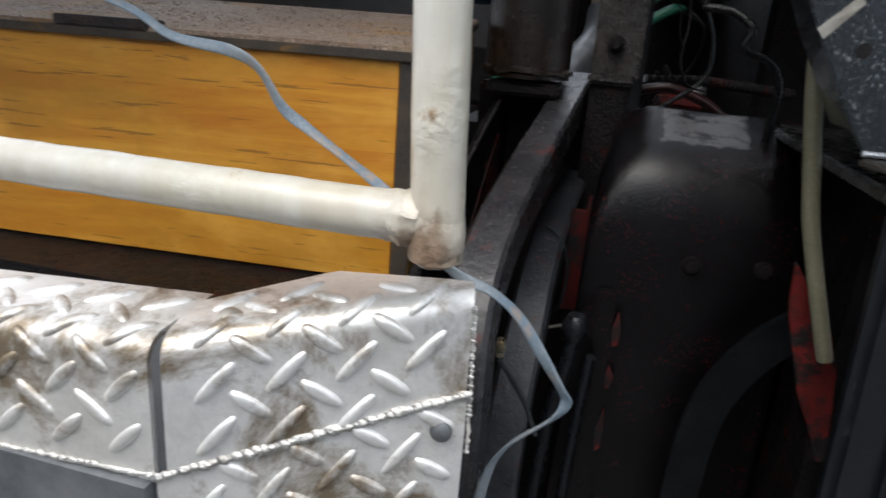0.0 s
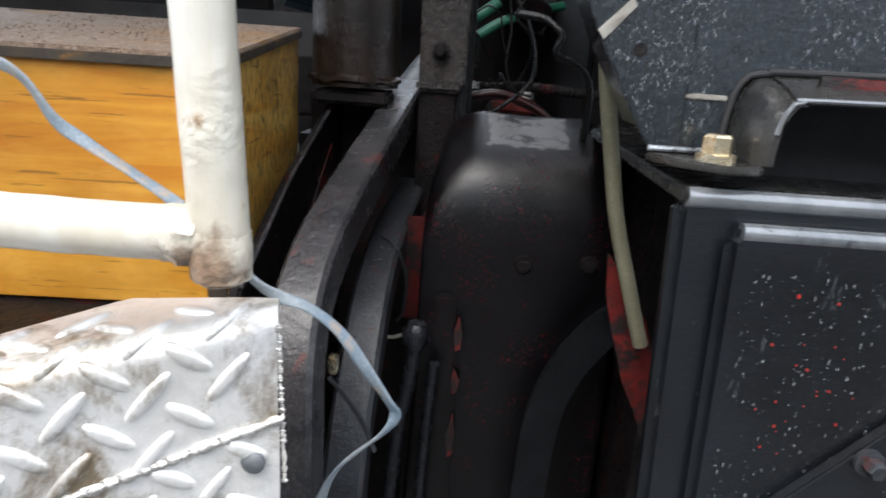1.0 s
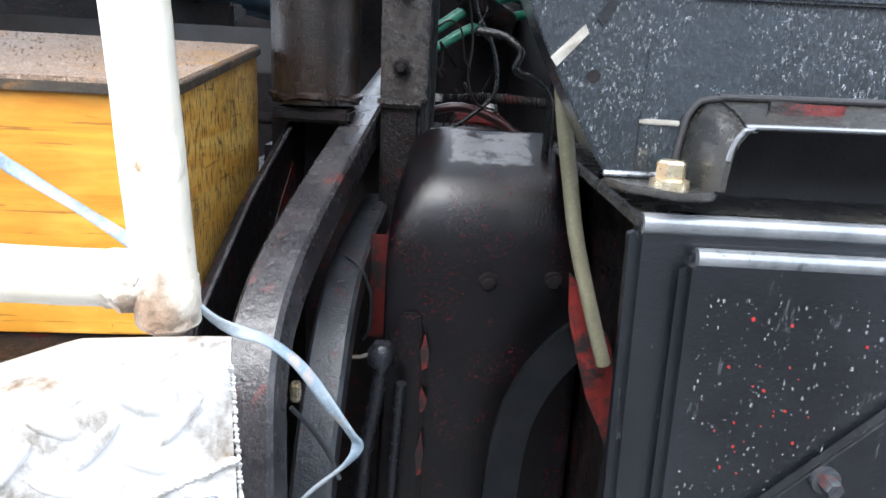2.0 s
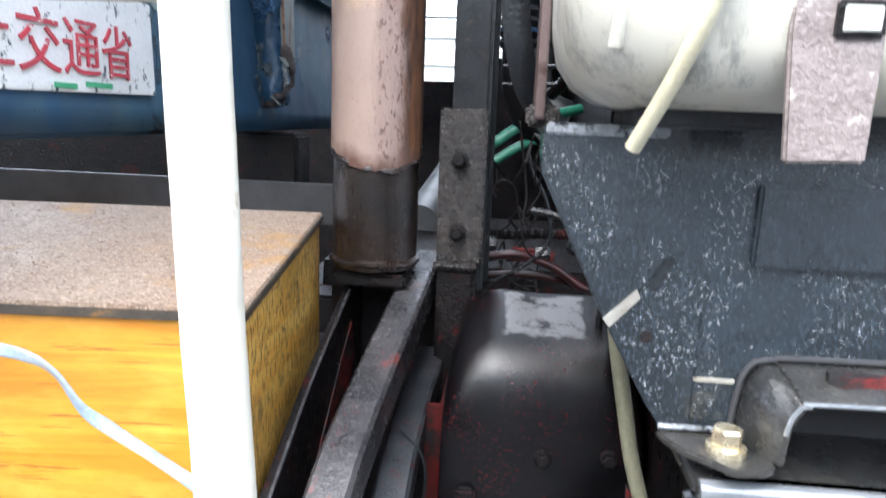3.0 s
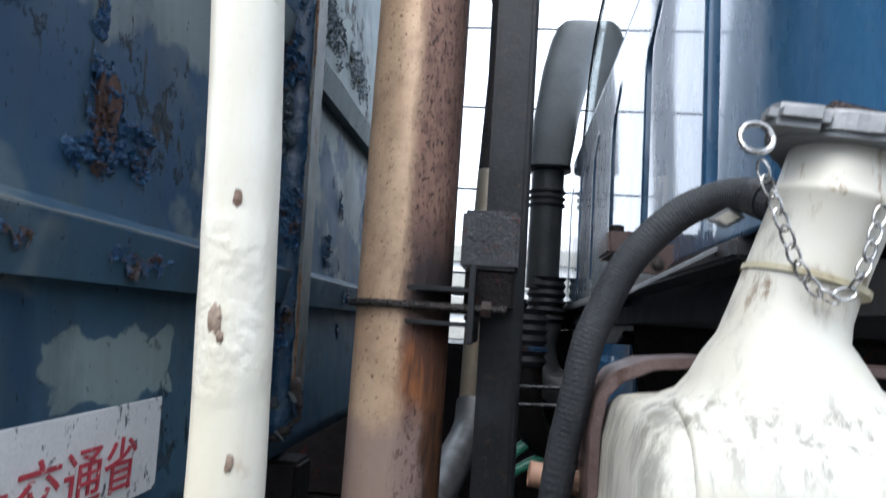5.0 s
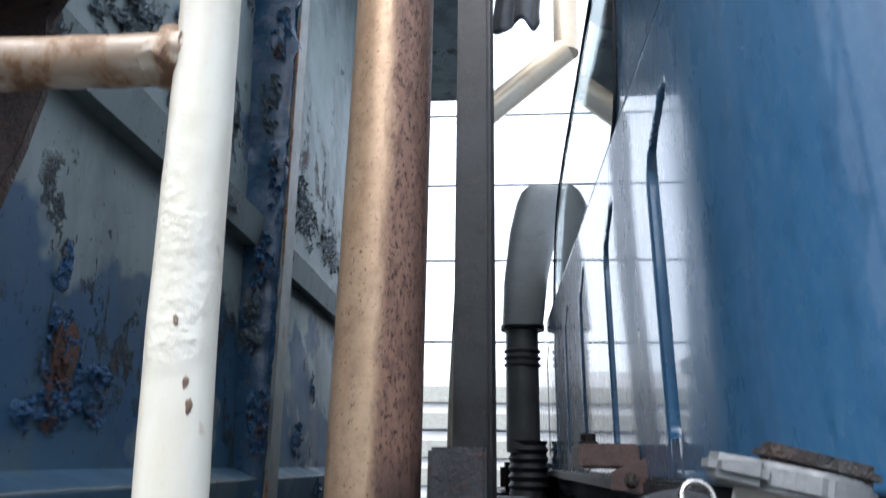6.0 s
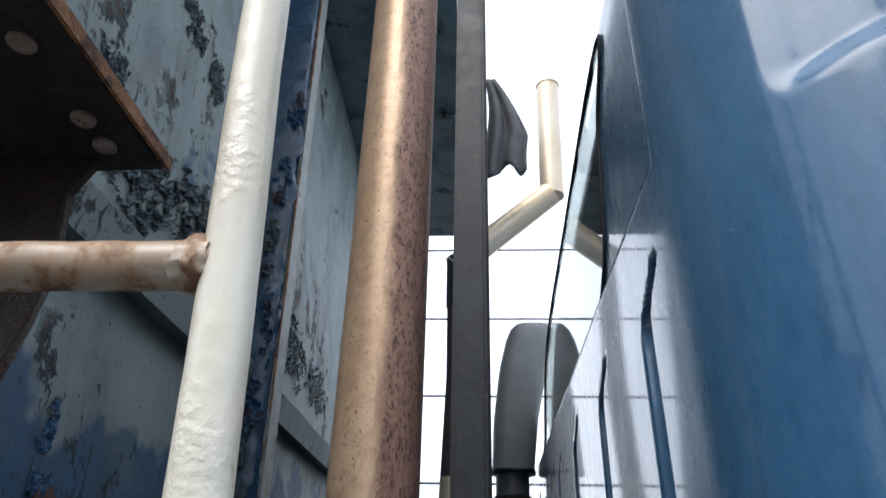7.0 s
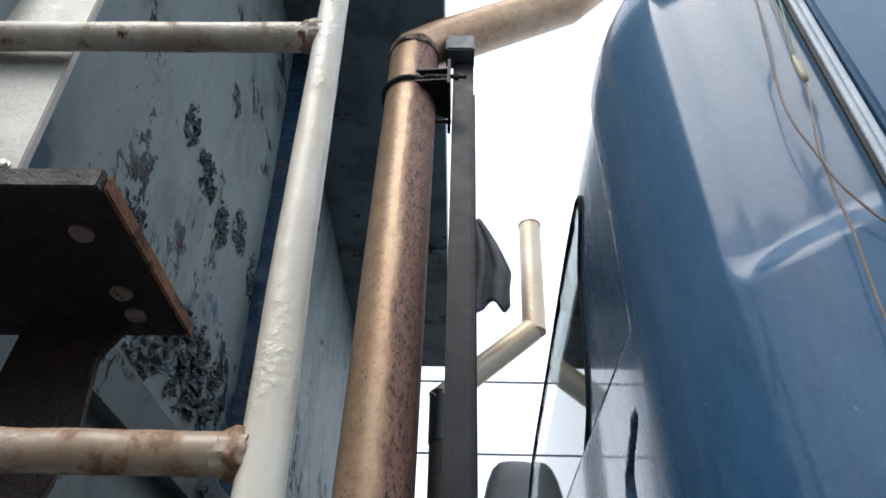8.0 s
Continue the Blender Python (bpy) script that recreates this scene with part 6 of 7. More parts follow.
build_lower_box()
random.seed(21)
seedling = bmesh.new()
bmesh.ops.create_icosphere(seedling, subdivisions=1, radius=1)
ball = [tuple(v.co) for v in seedling.verts]
skin = [tuple(v.index for v in f.verts) for f in seedling.faces]
seedling.free()
drop_v, drop_f = [], []
for k in range(6500):
    if k % 6 == 1:
        x, y, z = random.uniform(0.258, 0.42), 0.0744, random.uniform(0.95, 1.192)
    else:
        x, z = random.uniform(0.145, 0.40), random.uniform(1.245, 1.380)
        y = 0.1129
        if z < 1.366 - (x - 0.148) * 1.9 or (x > 0.240 and z < 1.282):
            continue
        if noise.noise(Vector((x * 40, 3, z * 25))) < -0.15:
            continue
    r = random.choice((0.0002, 0.00022, 0.00025, 0.0003, 0.0004, 0.0005, 0.0007)) if k % 6 != 1 else random.choice((0.0002, 0.00022, 0.00025, 0.0003, 0.0004, 0.0005, 0.0007))
    tall, first = random.uniform(1.1, 2.3), len(drop_v)
    wide = random.uniform(0.6, 1.2)
    drop_v += [(x + r * q[0] * wide, y + r * q[1] * 0.6, z + r * q[2] * tall) for q in ball]
    drop_f += [tuple(first + q for q in f) for f in skin]
drop_mesh = bpy.data.meshes.new("drops")
drop_mesh.from_pydata(drop_v, [], drop_f)
bm = bmesh.new()
bm.from_mesh(drop_mesh)
bpy.data.meshes.remove(drop_mesh)
m_drop, dn, dl, db = material("rain_water")
# white left in the water paints the drops' sky glints
db.inputs["Base Color"].default_value = (0.86, 0.90, 0.93, 1)
db.inputs["Transmission Weight"].default_value, db.inputs["Roughness"].default_value, db.inputs["IOR"].default_value = 0.88, 0.03, 1.33
single("rain_drops", bm, m_drop, "rain drops standing on the black steel, whitened for their glints", "rain drops", kind="stuff")

single("olive_hose", tube([(0.189, 0.155, 1.34), (0.195, 0.162, 1.290), (0.199, 0.164, 1.264), (0.207, 0.166, 1.225), (0.215, 0.166, 1.188), (0.230, 0.166, 1.140), (0.241, 0.168, 1.108)], 0.0048, 12, smooth_steps=8), olive, "dull olive rubber drain hose hanging beside the box", "hose")


# ---- white tank, strap frame, filler neck, chain, hoses ----
TANK = (0.2495, 0.122)


def build_tank():
    tank = thing("water_tank", "scuffed white plastic tank with a tall filler neck", "tank", (0.245, 0.13, 1.389))
    cx, cy = TANK
    # half widths, half depth and roundness of level sections
    levels = [(z, a, b, p, cx, cy) for z, a, b, p in ((1.397, 0.070, 0.044, 3.5), (1.400, 0.080, 0.054, 4), (1.407, 0.0900, 0.0660, 4.6), (1.419, 0.0975, 0.0730, 5.5), (1.436, 0.1010, 0.0755, 8), (1.455, 0.1015, 0.0765, 9), (1.4595, 0.1015, 0.0765, 9), (1.4610, 0.1034, 0.0786, 9), (1.4650, 0.1034, 0.0786, 9), (1.4668, 0.1015, 0.0765, 9), (1.471, 0.1015, 0.0765, 9), (1.491, 0.1015, 0.0765, 9), (1.4945, 0.1015, 0.0765, 9), (1.4960, 0.1034, 0.0786, 9), (1.5000, 0.1034, 0.0786, 9), (1.5018, 0.1015, 0.0765, 9), (1.507, 0.1015, 0.0765, 9), (1.530, 0.1005, 0.0755, 8), (1.545, 0.097, 0.072, 6))]
    levels += [(1.550, 0.0885, 0.063, 5, 0.2435, 0.119), (1.5525, 0.0700, 0.054, 3.6, 0.228, 0.112), (1.5550, 0.0520, 0.045, 2.8, 0.217, 0.104), (1.5595, 0.0410, 0.0375, 2.3, 0.2120, 0.099), (1.566, 0.0345, 0.032, 2.1, 0.2095, 0.096), (1.575, 0.0295, 0.0285, 2, 0.2085, 0.094)]
    levels += [(z, r, r, 2, ox, 0.093) for z, r, ox in ((1.583, 0.0240, 0.2090), (1.592, 0.0224, 0.2115), (1.602, 0.0216, 0.2150), (1.614, 0.0214, 0.2195), (1.640, 0.0216, 0.2275), (1.642, 0.0230, 0.2280), (1.645, 0.0230, 0.2290), (1.647, 0.0217, 0.2295), (1.668, 0.0222, 0.2355))]
    levels = [(z if z < 1.614 else 1.614 + 0.82 * (z - 1.614), a, b, p, ox, oy) for z, a, b, p, ox, oy in levels]
    bm = bmesh.new()
    n = 72
    rings = []
    for z, a, b, p, ox, oy in levels:
        ring = []
        for k in range(n):
            t = 2 * math.pi * k / n
            c, s = math.cos(t), math.sin(t)
            u, v = math.copysign(abs(c) ** (2 / p), c), math.copysign(abs(s) ** (2 / p), s)
            x, y = ox + a * u, oy + b * v
            ring.append(bm.verts.new((x, y, z - 0.23 * (x - ox) * smooth(1.572, 1.612, z))))
        rings.append(ring)
    for a, b in zip(rings, rings[1:]):
        for k in range(n):
            bm.faces.new((a[k - 1], a[k], b[k], b[k - 1]))
    bm.faces.new(rings[0])
    bm.faces.new(rings[-1])
    part("shell", bm, tank_mat, tank, smooth=60)
    # upright moulded ribs standing on the broad face
    for x in (0.1685, 0.270):
        line = []
        for z, a, b, p, ox, oy in levels[:30]:
            if 1.410 < z < 1.556 and abs(a - 0.1034) > 0.0001:
                line.append((x, oy - b * (1 - min(0.999, abs((x - ox) / a)) ** p) ** (1 / p) + 0.0018, z))
        part("moulded_rib", sweep(line, lambda q: [(0.0034 * math.cos(a), 0.0032 * math.sin(a)) for a in [2 * math.pi * k / 12 for k in range(12)]]), tank_mat, tank)
    band = lathe([(0.0210, -0.0018), (0.0238, -0.0014), (0.0238, 0.0010), (0.0210, 0.0018)], (0.2175, 0.093, 1.6060), "z", 40)
    bmesh.ops.rotate(band, verts=band.verts, cent=(0.2175, 0.093, 1.6060), matrix=Matrix.Rotation(radians(14), 3, "Y"))
    part("neck_band", band, tube_cream, tank, "grubby cream ring round the neck")
    def tilt(bm):
        """Lean a piece of the cap with the neck."""
        bmesh.ops.rotate(bm, verts=bm.verts, cent=(0.235, 0.093, 1.668), matrix=Matrix.Rotation(radians(13), 3, "Y"))
        bmesh.ops.translate(bm, verts=bm.verts, vec=(-0.002, 0, -0.0095))
        return bm

    cap = part("cap", tilt(prism([(0.235 + r * math.cos(a), 0.093 + r * math.sin(a)) for a, r in ((2 * math.pi * k / 48, 0.0300 + 0.0030 * (k % 12 < 5)) for k in range(48))], "z", 1.6655, 1.6765, 0.0022)), steel_grey, tank, "grey cast screw cap with lugs")
    part("cap_lug", tilt(prism([(0.195, 0.079), (0.198, 0.071), (0.216, 0.064), (0.226, 0.09), (0.206, 0.098)], "z", 1.6662, 1.6755, 0.003)), steel_grey, cap)
    part("cap_grip", tilt(box(0.219, 0.264, 0.079, 0.095, 1.6765, 1.6850, 0.003)), bracket_rust, cap, "dark rusty grip bar on top")
    part("side_nozzle", tube([(0.2210, 0.1020, 1.6350), (0.2150, 0.1090, 1.6405), (0.2090, 0.1240, 1.6470)], 0.007, 12), rubber, tank)
    part("drain_tube", tube([(0.258, 0.042, 1.560), (0.240, 0.0405, 1.538), (0.2235, 0.040, 1.507), (0.211, 0.039, 1.474), (0.202, 0.039, 1.447), (0.196, 0.043, 1.426), (0.1885, 0.054, 1.403), (0.1800, 0.068, 1.3805)], 0.0035, 12, smooth_steps=6), tube_cream, tank, "short cream drain tube")
    return tank


build_tank()


def build_frame():
    fr = thing("strap_frame", "brown primed flat steel frame round the tank", "frame", (0.25, 0.16, 1.389))
    loop = [(0.1425, 1.3910), (0.1430, 1.5320), (0.1460, 1.5490), (0.1540, 1.5620), (0.1690, 1.5690), (0.1970, 1.5720), (0.3970, 1.5740)]
    inner = [(x + 0.005, z - 0.0) if z < 1.55 else (x + 0.004, z - 0.005) for x, z in loop]
    part("back_strap", prism(loop + inner[::-1], "y", 0.150, 0.196, 0.0008), strap_brown, fr)
    part("front_tab", prism([(0.231, 1.378), (0.227, 1.425), (0.228, 1.450), (0.232, 1.457), (0.264, 1.457), (0.260, 1.425), (0.2595, 1.379)], "y", 0.046, 0.050, 0.001), tab_primer, fr, "brown sheet steel tab over the tank's corner")
    slot = part("tab_slot", box(0.2415, 0.2585, 0.0445, 0.0458, 1.4225, 1.4355, 0.001), black_grime, fr)
    part("slot_plate", roughen(box(0.2435, 0.2565, 0.0432, 0.0443, 1.4245, 1.4335, 0.0005), 0.0003, 200), pale_metal, slot, "pale worn plate in the slot")
    part("rubber_mat", box(0.185, 0.315, 0.085, 0.160, 1.389, 1.3985, 0.002), rubber, fr, "black rubber mat under the tank")
    part("post_foot", box(0.138, 0.156, 0.155, 0.178, 1.387, 1.399, 0.002), plate_rusty, fr)
    return fr


build_frame()
hose = [(0.2150, 0.1080, 1.6400), (0.2080, 0.1280, 1.6480), (0.1980, 0.1420, 1.6490), (0.1840, 0.1500, 1.6430), (0.1680, 0.1550, 1.6280), (0.1570, 0.1570, 1.6130), (0.1485, 0.1590, 1.5940), (0.1410, 0.1600, 1.5740), (0.1360, 0.1630, 1.5450), (0.1310, 0.1680, 1.5150), (0.1280, 0.1800, 1.4700), (0.1330, 0.1960, 1.4300), (0.1450, 0.2250, 1.4020), (0.1780, 0.2600, 1.3750), (0.2530, 0.2900, 1.3400)]
line = curve_points(hose, 46)
fh = thing("filler_hose", "thick ribbed black rubber hose arching from the tank neck", "hose", (0.19, 0.13, 1.647))
part("hose", sweep(line, lambda s: [(r * math.cos(a), r * math.sin(a)) for a, r in ((2 * math.pi * k / 24, 0.0083 + 0.00022 * math.sin(s * 460 + 4 * 2 * math.pi * k / 24) * math.sin(s * 460 - 4 * 2 * math.pi * k / 24)) for k in range(24))]), braid, fh)
part("hose_clip", tube([(0.2125, 0.1150, 1.6430), (0.2095, 0.1230, 1.6465)], 0.0092, 18), block_grey, fh, "steel clip round the hose end")
tag = part("metal_tag", prism([(0.1905, 1.6365), (0.1990, 1.6325), (0.2085, 1.6385), (0.2000, 1.6430)], "y", 0.131, 0.1335, 0.0006), steel_grey, fh, "small scratched metal tag under the hose")
part("tag_plate", prism([(0.1938, 1.6368), (0.1992, 1.6343), (0.2052, 1.6382), (0.1998, 1.6410)], "y", 0.1303, 0.1308), zinc, tag)
single("peg", tube([(0.116, 0.190, 1.502), (0.158, 0.192, 1.497)], 0.0066, 14), peg_tan, "short pale tan round peg on the carrier", "peg")


def build_chain():
    chain = thing("cap_chain", "small bright steel chain hanging from the tank cap", "chain", (0.21, 0.06, 1.60))
    part("ring", tube([(0.1890 + 0.0060 * math.cos(a), 0.066 + 0.002 * math.sin(a), 1.6565 + 0.0062 * math.sin(a)) for a in np.linspace(0, 2 * math.pi, 21)], 0.0012, 8), chrome, chain, "split ring")
    way = curve_points([(0.1900, 0.0660, 1.6500), (0.1930, 0.0650, 1.6385), (0.1980, 0.0640, 1.6240), (0.2040, 0.0650, 1.6090), (0.2120, 0.0660, 1.5995), (0.2205, 0.0670, 1.6000), (0.2285, 0.0690, 1.6110), (0.2355, 0.0710, 1.6320)], 20)
    need, k = 0.0, 0
    last = way[0]
    for p, q in zip(way, way[1:]):
        need += (q - p).length
        if need > 0.0062:
            need = 0.0
            d = (q - last).normalized()
            last = q
            side = d.cross(Vector((0, 1, 0) if k % 2 else (0.3, 0.5, 1))).normalized()
            oval = [q + d * (0.0044 * math.cos(a)) + side * (0.0022 * math.sin(a)) for a in np.linspace(0, 2 * math.pi, 15)]
            part("chain_link", tube(oval, 0.00056, 6), chrome, chain)
            k += 1
    return chain


build_chain()

# ---- deep in the gap: intake snorkel, thin stack, hoses, far side ----
def build_snorkel():
    sn = thing("intake_snorkel", "black plastic air intake snorkel with rubber bellows", "air intake", (0.19, 1.75, 1.5))
    # the head widens upwards, leans over towards the cab and ends in a soft flat top
    keys = ((2.055, 0.194, 0.060), (2.20, 0.206, 0.066), (2.35, 0.232, 0.073), (2.44, 0.254, 0.074), (2.475, 0.264, 0.070), (2.492, 0.269, 0.060), (2.500, 0.271, 0.044))
    bm = bmesh.new()
    rings = []
    for z in list(np.linspace(2.055, 2.44, 16)) + [2.458, 2.475, 2.485, 2.492, 2.497, 2.500]:
        mid, half = (float(np.interp(z, [k[0] for k in keys], [k[c] for k in keys])) for c in (1, 2))
        rings.append([bm.verts.new((mid + half * math.copysign(abs(math.cos(a)) ** 0.5, math.cos(a)), 1.75 + (half + 0.008) * math.copysign(abs(math.sin(a)) ** 0.5, math.sin(a)), z)) for a in [2 * math.pi * k / 32 for k in range(32)]])
    for a, b in zip(rings, rings[1:]):
        for k in range(32):
            bm.faces.new((a[k - 1], a[k], b[k], b[k - 1]))
    bm.faces.new(rings[-1])
    part("head", bm, plastic_grey, sn, "faded grey plastic intake head", smooth=60)
    part("collar", lathe([(0.056, -0.008), (0.065, -0.006), (0.065, 0.008), (0.056, 0.012)], (0.194, 1.75, 2.055), "z", 28), rubber, sn)
    part("duct", tube([(0.192, 1.75, 2.05), (0.190, 1.75, 1.70)], 0.048, 24), plastic_black, sn)
    for z in (1.985, 1.965, 1.945):
        part("ring", lathe([(0.047, -0.006), (0.054, -0.003), (0.054, 0.003), (0.047, 0.006)], (0.192, 1.75, z), "z", 24), rubber, sn)
    part("bellows", lathe([(0.050 + 0.007 * (k % 2), 1.60 + 0.012 * k) for k in range(12)], (0.203, 1.75, 0), "z", 24), rubber, sn, "black rubber bellows")
    part("elbow", tube([(0.203, 1.75, 1.61), (0.19, 1.75, 1.52), (0.22, 1.74, 1.44), (0.30, 1.72, 1.40)], 0.05, 20, smooth_steps=6), plastic_black, sn)
    return sn


build_snorkel()


def build_far_stack():
    st = thing("thin_stack", "thin tan exhaust pipe with a bent upright tip", "exhaust pipe", (0.0, 1.65, 1.3))
    part("pipe", tube([(0.006, 1.65, 1.36), (0.012, 1.65, 1.80), (0.020, 1.65, 2.02)], 0.031, 24), stack_metal, st)
    part("upper_pipe", tube([(0.020, 1.65, 2.015), (0.032, 1.65, 2.30), (0.030, 1.65, 2.64)], 0.0305, 24), bracket_rust, st, "rust-brown upper length of the pipe")
    part("cap_sleeve", tube([(0.031, 1.65, 2.53), (0.030, 1.65, 2.70)], 0.034, 24), post_black, st)
    part("arm", tube([(0.02, 1.66, 2.672), (0.343, 1.66, 2.955)], 0.042, 24), stack_metal, st, "slanting tan arm")
    part("tip", tube([(0.350, 1.66, 2.945), (0.352, 1.66, 3.05), (0.361, 1.66, 3.44)], 0.041, 24), stack_metal, st, "upright pale tip")
    part("tip_rim", lathe([(0.040, -0.004), (0.044, -0.002), (0.044, 0.002), (0.040, 0.004)], (0.361, 1.66, 3.44), "z", 24), stack_metal, st)
    part("collar", lathe([(0.031, -0.008), (0.037, -0.006), (0.037, 0.006), (0.031, 0.008)], (0.011, 1.65, 1.60), "z", 24), bracket_rust, st)
    part("lower_elbow", tube([(0.012, 1.65, 1.37), (0.008, 1.60, 1.30), (-0.02, 1.45, 1.24), (-0.06, 1.25, 1.16)], 0.044, 20, smooth_steps=6), grey_pipe, st, "grey lower elbow")
    return st


build_far_stack()
def green_lines():
    """Two green air lines side by side."""
    for dz, r in ((0.0, 0.0085), (0.034, 0.0095)):
        single("green_hose", tube([(0.060, 0.98, 1.290 + dz), (0.105, 1.00, 1.319 + dz), (0.164, 1.02, 1.354 + dz * 1.1), (0.26, 1.08, 1.385 + dz)], r, 16, smooth_steps=8), green, "shiny green air line deep in the gap", "hose", "green air lines")


green_lines()
single("curled_hose", tube([(0.150, 0.350, 1.316), (0.172, 0.345, 1.313), (0.183, 0.34, 1.306), (0.188, 0.338, 1.300), (0.184, 0.338, 1.288), (0.190, 0.340, 1.283), (0.200, 0.34, 1.280), (0.211, 0.342, 1.271), (0.2165, 0.345, 1.253), (0.216, 0.355, 1.20)], 0.0033, 12, smooth_steps=8), wet_rubber, "short curled wet black hose", "hose")
single("wiring_loom", tube([(0.150, 0.50, 1.36), (0.156, 0.50, 1.338), (0.169, 0.50, 1.316), (0.178, 0.50, 1.288), (0.176, 0.50, 1.258), (0.150, 0.50, 1.233), (0.127, 0.50, 1.219), (0.099, 0.50, 1.209)], 0.0024, 8, smooth_steps=8), wet_rubber, "thin black wiring loom hanging behind the carrier", "wire")
single("wiring_loom", tube([(0.139, 0.50, 1.39), (0.146, 0.51, 1.35), (0.151, 0.50, 1.31), (0.148, 0.49, 1.275), (0.158, 0.49, 1.250), (0.178, 0.50, 1.243)], 0.0013, 8, smooth_steps=8), black_grime, "thin dark wire hanging behind the carrier", "wire")
single("wiring_loom", tube([(0.112, 0.47, 1.322), (0.126, 0.47, 1.330), (0.138, 0.475, 1.322), (0.143, 0.48, 1.296), (0.150, 0.48, 1.282)], 0.0010, 8, smooth_steps=8), black_grime, "thin dark wire looped round the post", "wire")
for pts, r in (([(0.085, 0.52, 1.228), (0.104, 0.52, 1.235), (0.142, 0.52, 1.243), (0.184, 0.53, 1.230), (0.22, 0.54, 1.205)], 0.0052), ([(0.090, 0.54, 1.208), (0.112, 0.54, 1.212), (0.150, 0.54, 1.216), (0.188, 0.54, 1.213), (0.23, 0.55, 1.20)], 0.0046)):
    single("red_hose", tube(pts, r, 12, smooth_steps=8), dull_red, "dull red rubber hose behind the engine cover", "hose", "dull red hoses")
for x, z in ((0.112, 1.246), (0.176, 1.238)):
    single("hose_union", lathe([(0.0, -0.010), (0.008, -0.009), (0.0095, -0.004), (0.0095, 0.004), (0.008, 0.009), (0.0, 0.010)], (x, 0.56, z), "x", 6), black_wet, "small oily hexagon hose union", "hose fitting", "hose unions")
pivot = thing("steering_joint", "oily black ball joint with its rod", "steering joint", (0.084, 0.25, 1.06))
part("joint_ball", roughen(lathe([(0.0, -0.013), (0.008, -0.011), (0.0115, -0.004), (0.0115, 0.004), (0.007, 0.011), (0.0, 0.012)], (0.0885, 0.262, 1.060), "z", 18), 0.0008, 110), black_wet, pivot)
part("rod", tube([(0.0885, 0.262, 1.052), (0.084, 0.262, 1.015), (0.077, 0.262, 0.969), (0.070, 0.262, 0.86)], 0.0062, 12, smooth_steps=5), black_wet, pivot)
part("side_rod", tube([(0.104, 0.275, 1.030), (0.103, 0.275, 1.013), (0.099, 0.275, 0.927), (0.097, 0.275, 0.82)], 0.0048, 12, smooth_steps=5), black_wet, pivot)
part("clip", tube([(0.053, 0.30, 1.039), (0.066, 0.298, 1.0405), (0.082, 0.297, 1.047)], 0.0018, 8), zinc, pivot, "pale bent wire clip")

intake = thing("cab_bellows", "black rubber bellows with a blue clip below the cab", "bellows", (0.135, 1.0, 1.52))
part("sleeve", lathe([(0.030 + 0.0055 * (k % 2), 1.516 + 0.0090 * k) for k in range(12)], (0.135, 1.0, 0), "z", 28), rubber, intake)
part("clip", lathe([(0.0345, -0.004), (0.0375, -0.003), (0.0375, 0.003), (0.0345, 0.004)], (0.135, 1.0, 1.546), "z", 28), flaked_bright, intake, "blue clip round the bellows")
part("stub", tube([(0.135, 1.0, 1.52), (0.140, 1.0, 1.44), (0.165, 1.02, 1.39), (0.22, 1.06, 1.36)], 0.028, 20, smooth_steps=6), black_grime, intake)
for z in (1.452, 1.482):
    part("rod", tube([(0.112, 0.955, z), (0.205, 0.958, z + 0.003)], 0.0042, 10), black_wet, intake, "short wet rod across the bellows")

mount = thing("cab_mount_bracket", "brown drilled steel bracket plate under the cab", "bracket", (0.28, 0.5, 1.64))
part("plate", roughen(prism([(0.227, 1.645), (0.228, 1.662), (0.262, 1.676), (0.300, 1.690), (0.328, 1.694), (0.328, 1.652), (0.29, 1.640)], "y", 0.500, 0.506, 0.001), 0.0008, 60), strap_brown, mount)
for x, z in ((0.247, 1.655), (0.272, 1.664), (0.300, 1.672)):
    part("bolt", bolt((x, 0.500, z), "-y", 0.0055, 0.006), plate_rusty, mount)
part("flange_edge", roughen(sweep([(0.185, 0.35, 1.610), (0.215, 0.35, 1.627), (0.245, 0.35, 1.644), (0.280, 0.35, 1.664)], lambda q: [(-0.011, -0.0014), (0.011, -0.0014), (0.011, 0.0014), (-0.011, 0.0014)]), 0.0006, 80), steel_grey, mount, "pale bent flange edge")
random.seed(31)
for k in range(16):
    x, y, z = random.uniform(0.08, 0.20), random.uniform(0.62, 0.95), random.uniform(1.12, 1.34)
    pts = [(x, y, z)]
    for i in range(5):
        pts.append((pts[-1][0] + random.uniform(-0.03, 0.035), pts[-1][1] + random.uniform(-0.03, 0.05), pts[-1][2] + random.uniform(-0.05, 0.05)))
    single("loose_wire", tube(pts, random.choice((0.0012, 0.0018, 0.003)), 6, smooth_steps=6), black_grime, "thin loose wire tangled behind the post", "wire", "tangled wires")
for k in range(3):
    x, y, z = random.uniform(0.140, 0.160), random.uniform(0.20, 0.40), random.uniform(1.33, 1.38)
    pts = [(0.150, 0.116, 1.375), (x, y, z)]
    for i in range(2):
        pts.append((pts[-1][0] + random.uniform(-0.014, 0.016), pts[-1][1] + random.uniform(-0.01, 0.02), pts[-1][2] - random.uniform(0.005, 0.035)))
    single("loose_wire", tube(pts, random.choice((0.0006, 0.0008, 0.0012)), 6, smooth_steps=6), black_grime, "thin loose wire hanging beside the tank carrier", "wire", "tangled wires")
single("air_line", tube([(0.09, 0.64, 1.244), (0.14, 0.64, 1.245), (0.19, 0.645, 1.248), (0.30, 0.68, 1.24)], lambda q: 0.0065 + 0.0011 * math.sin(q * 330), 12, smooth_steps=40), black_grime, "black corrugated air line across the gap", "air line")
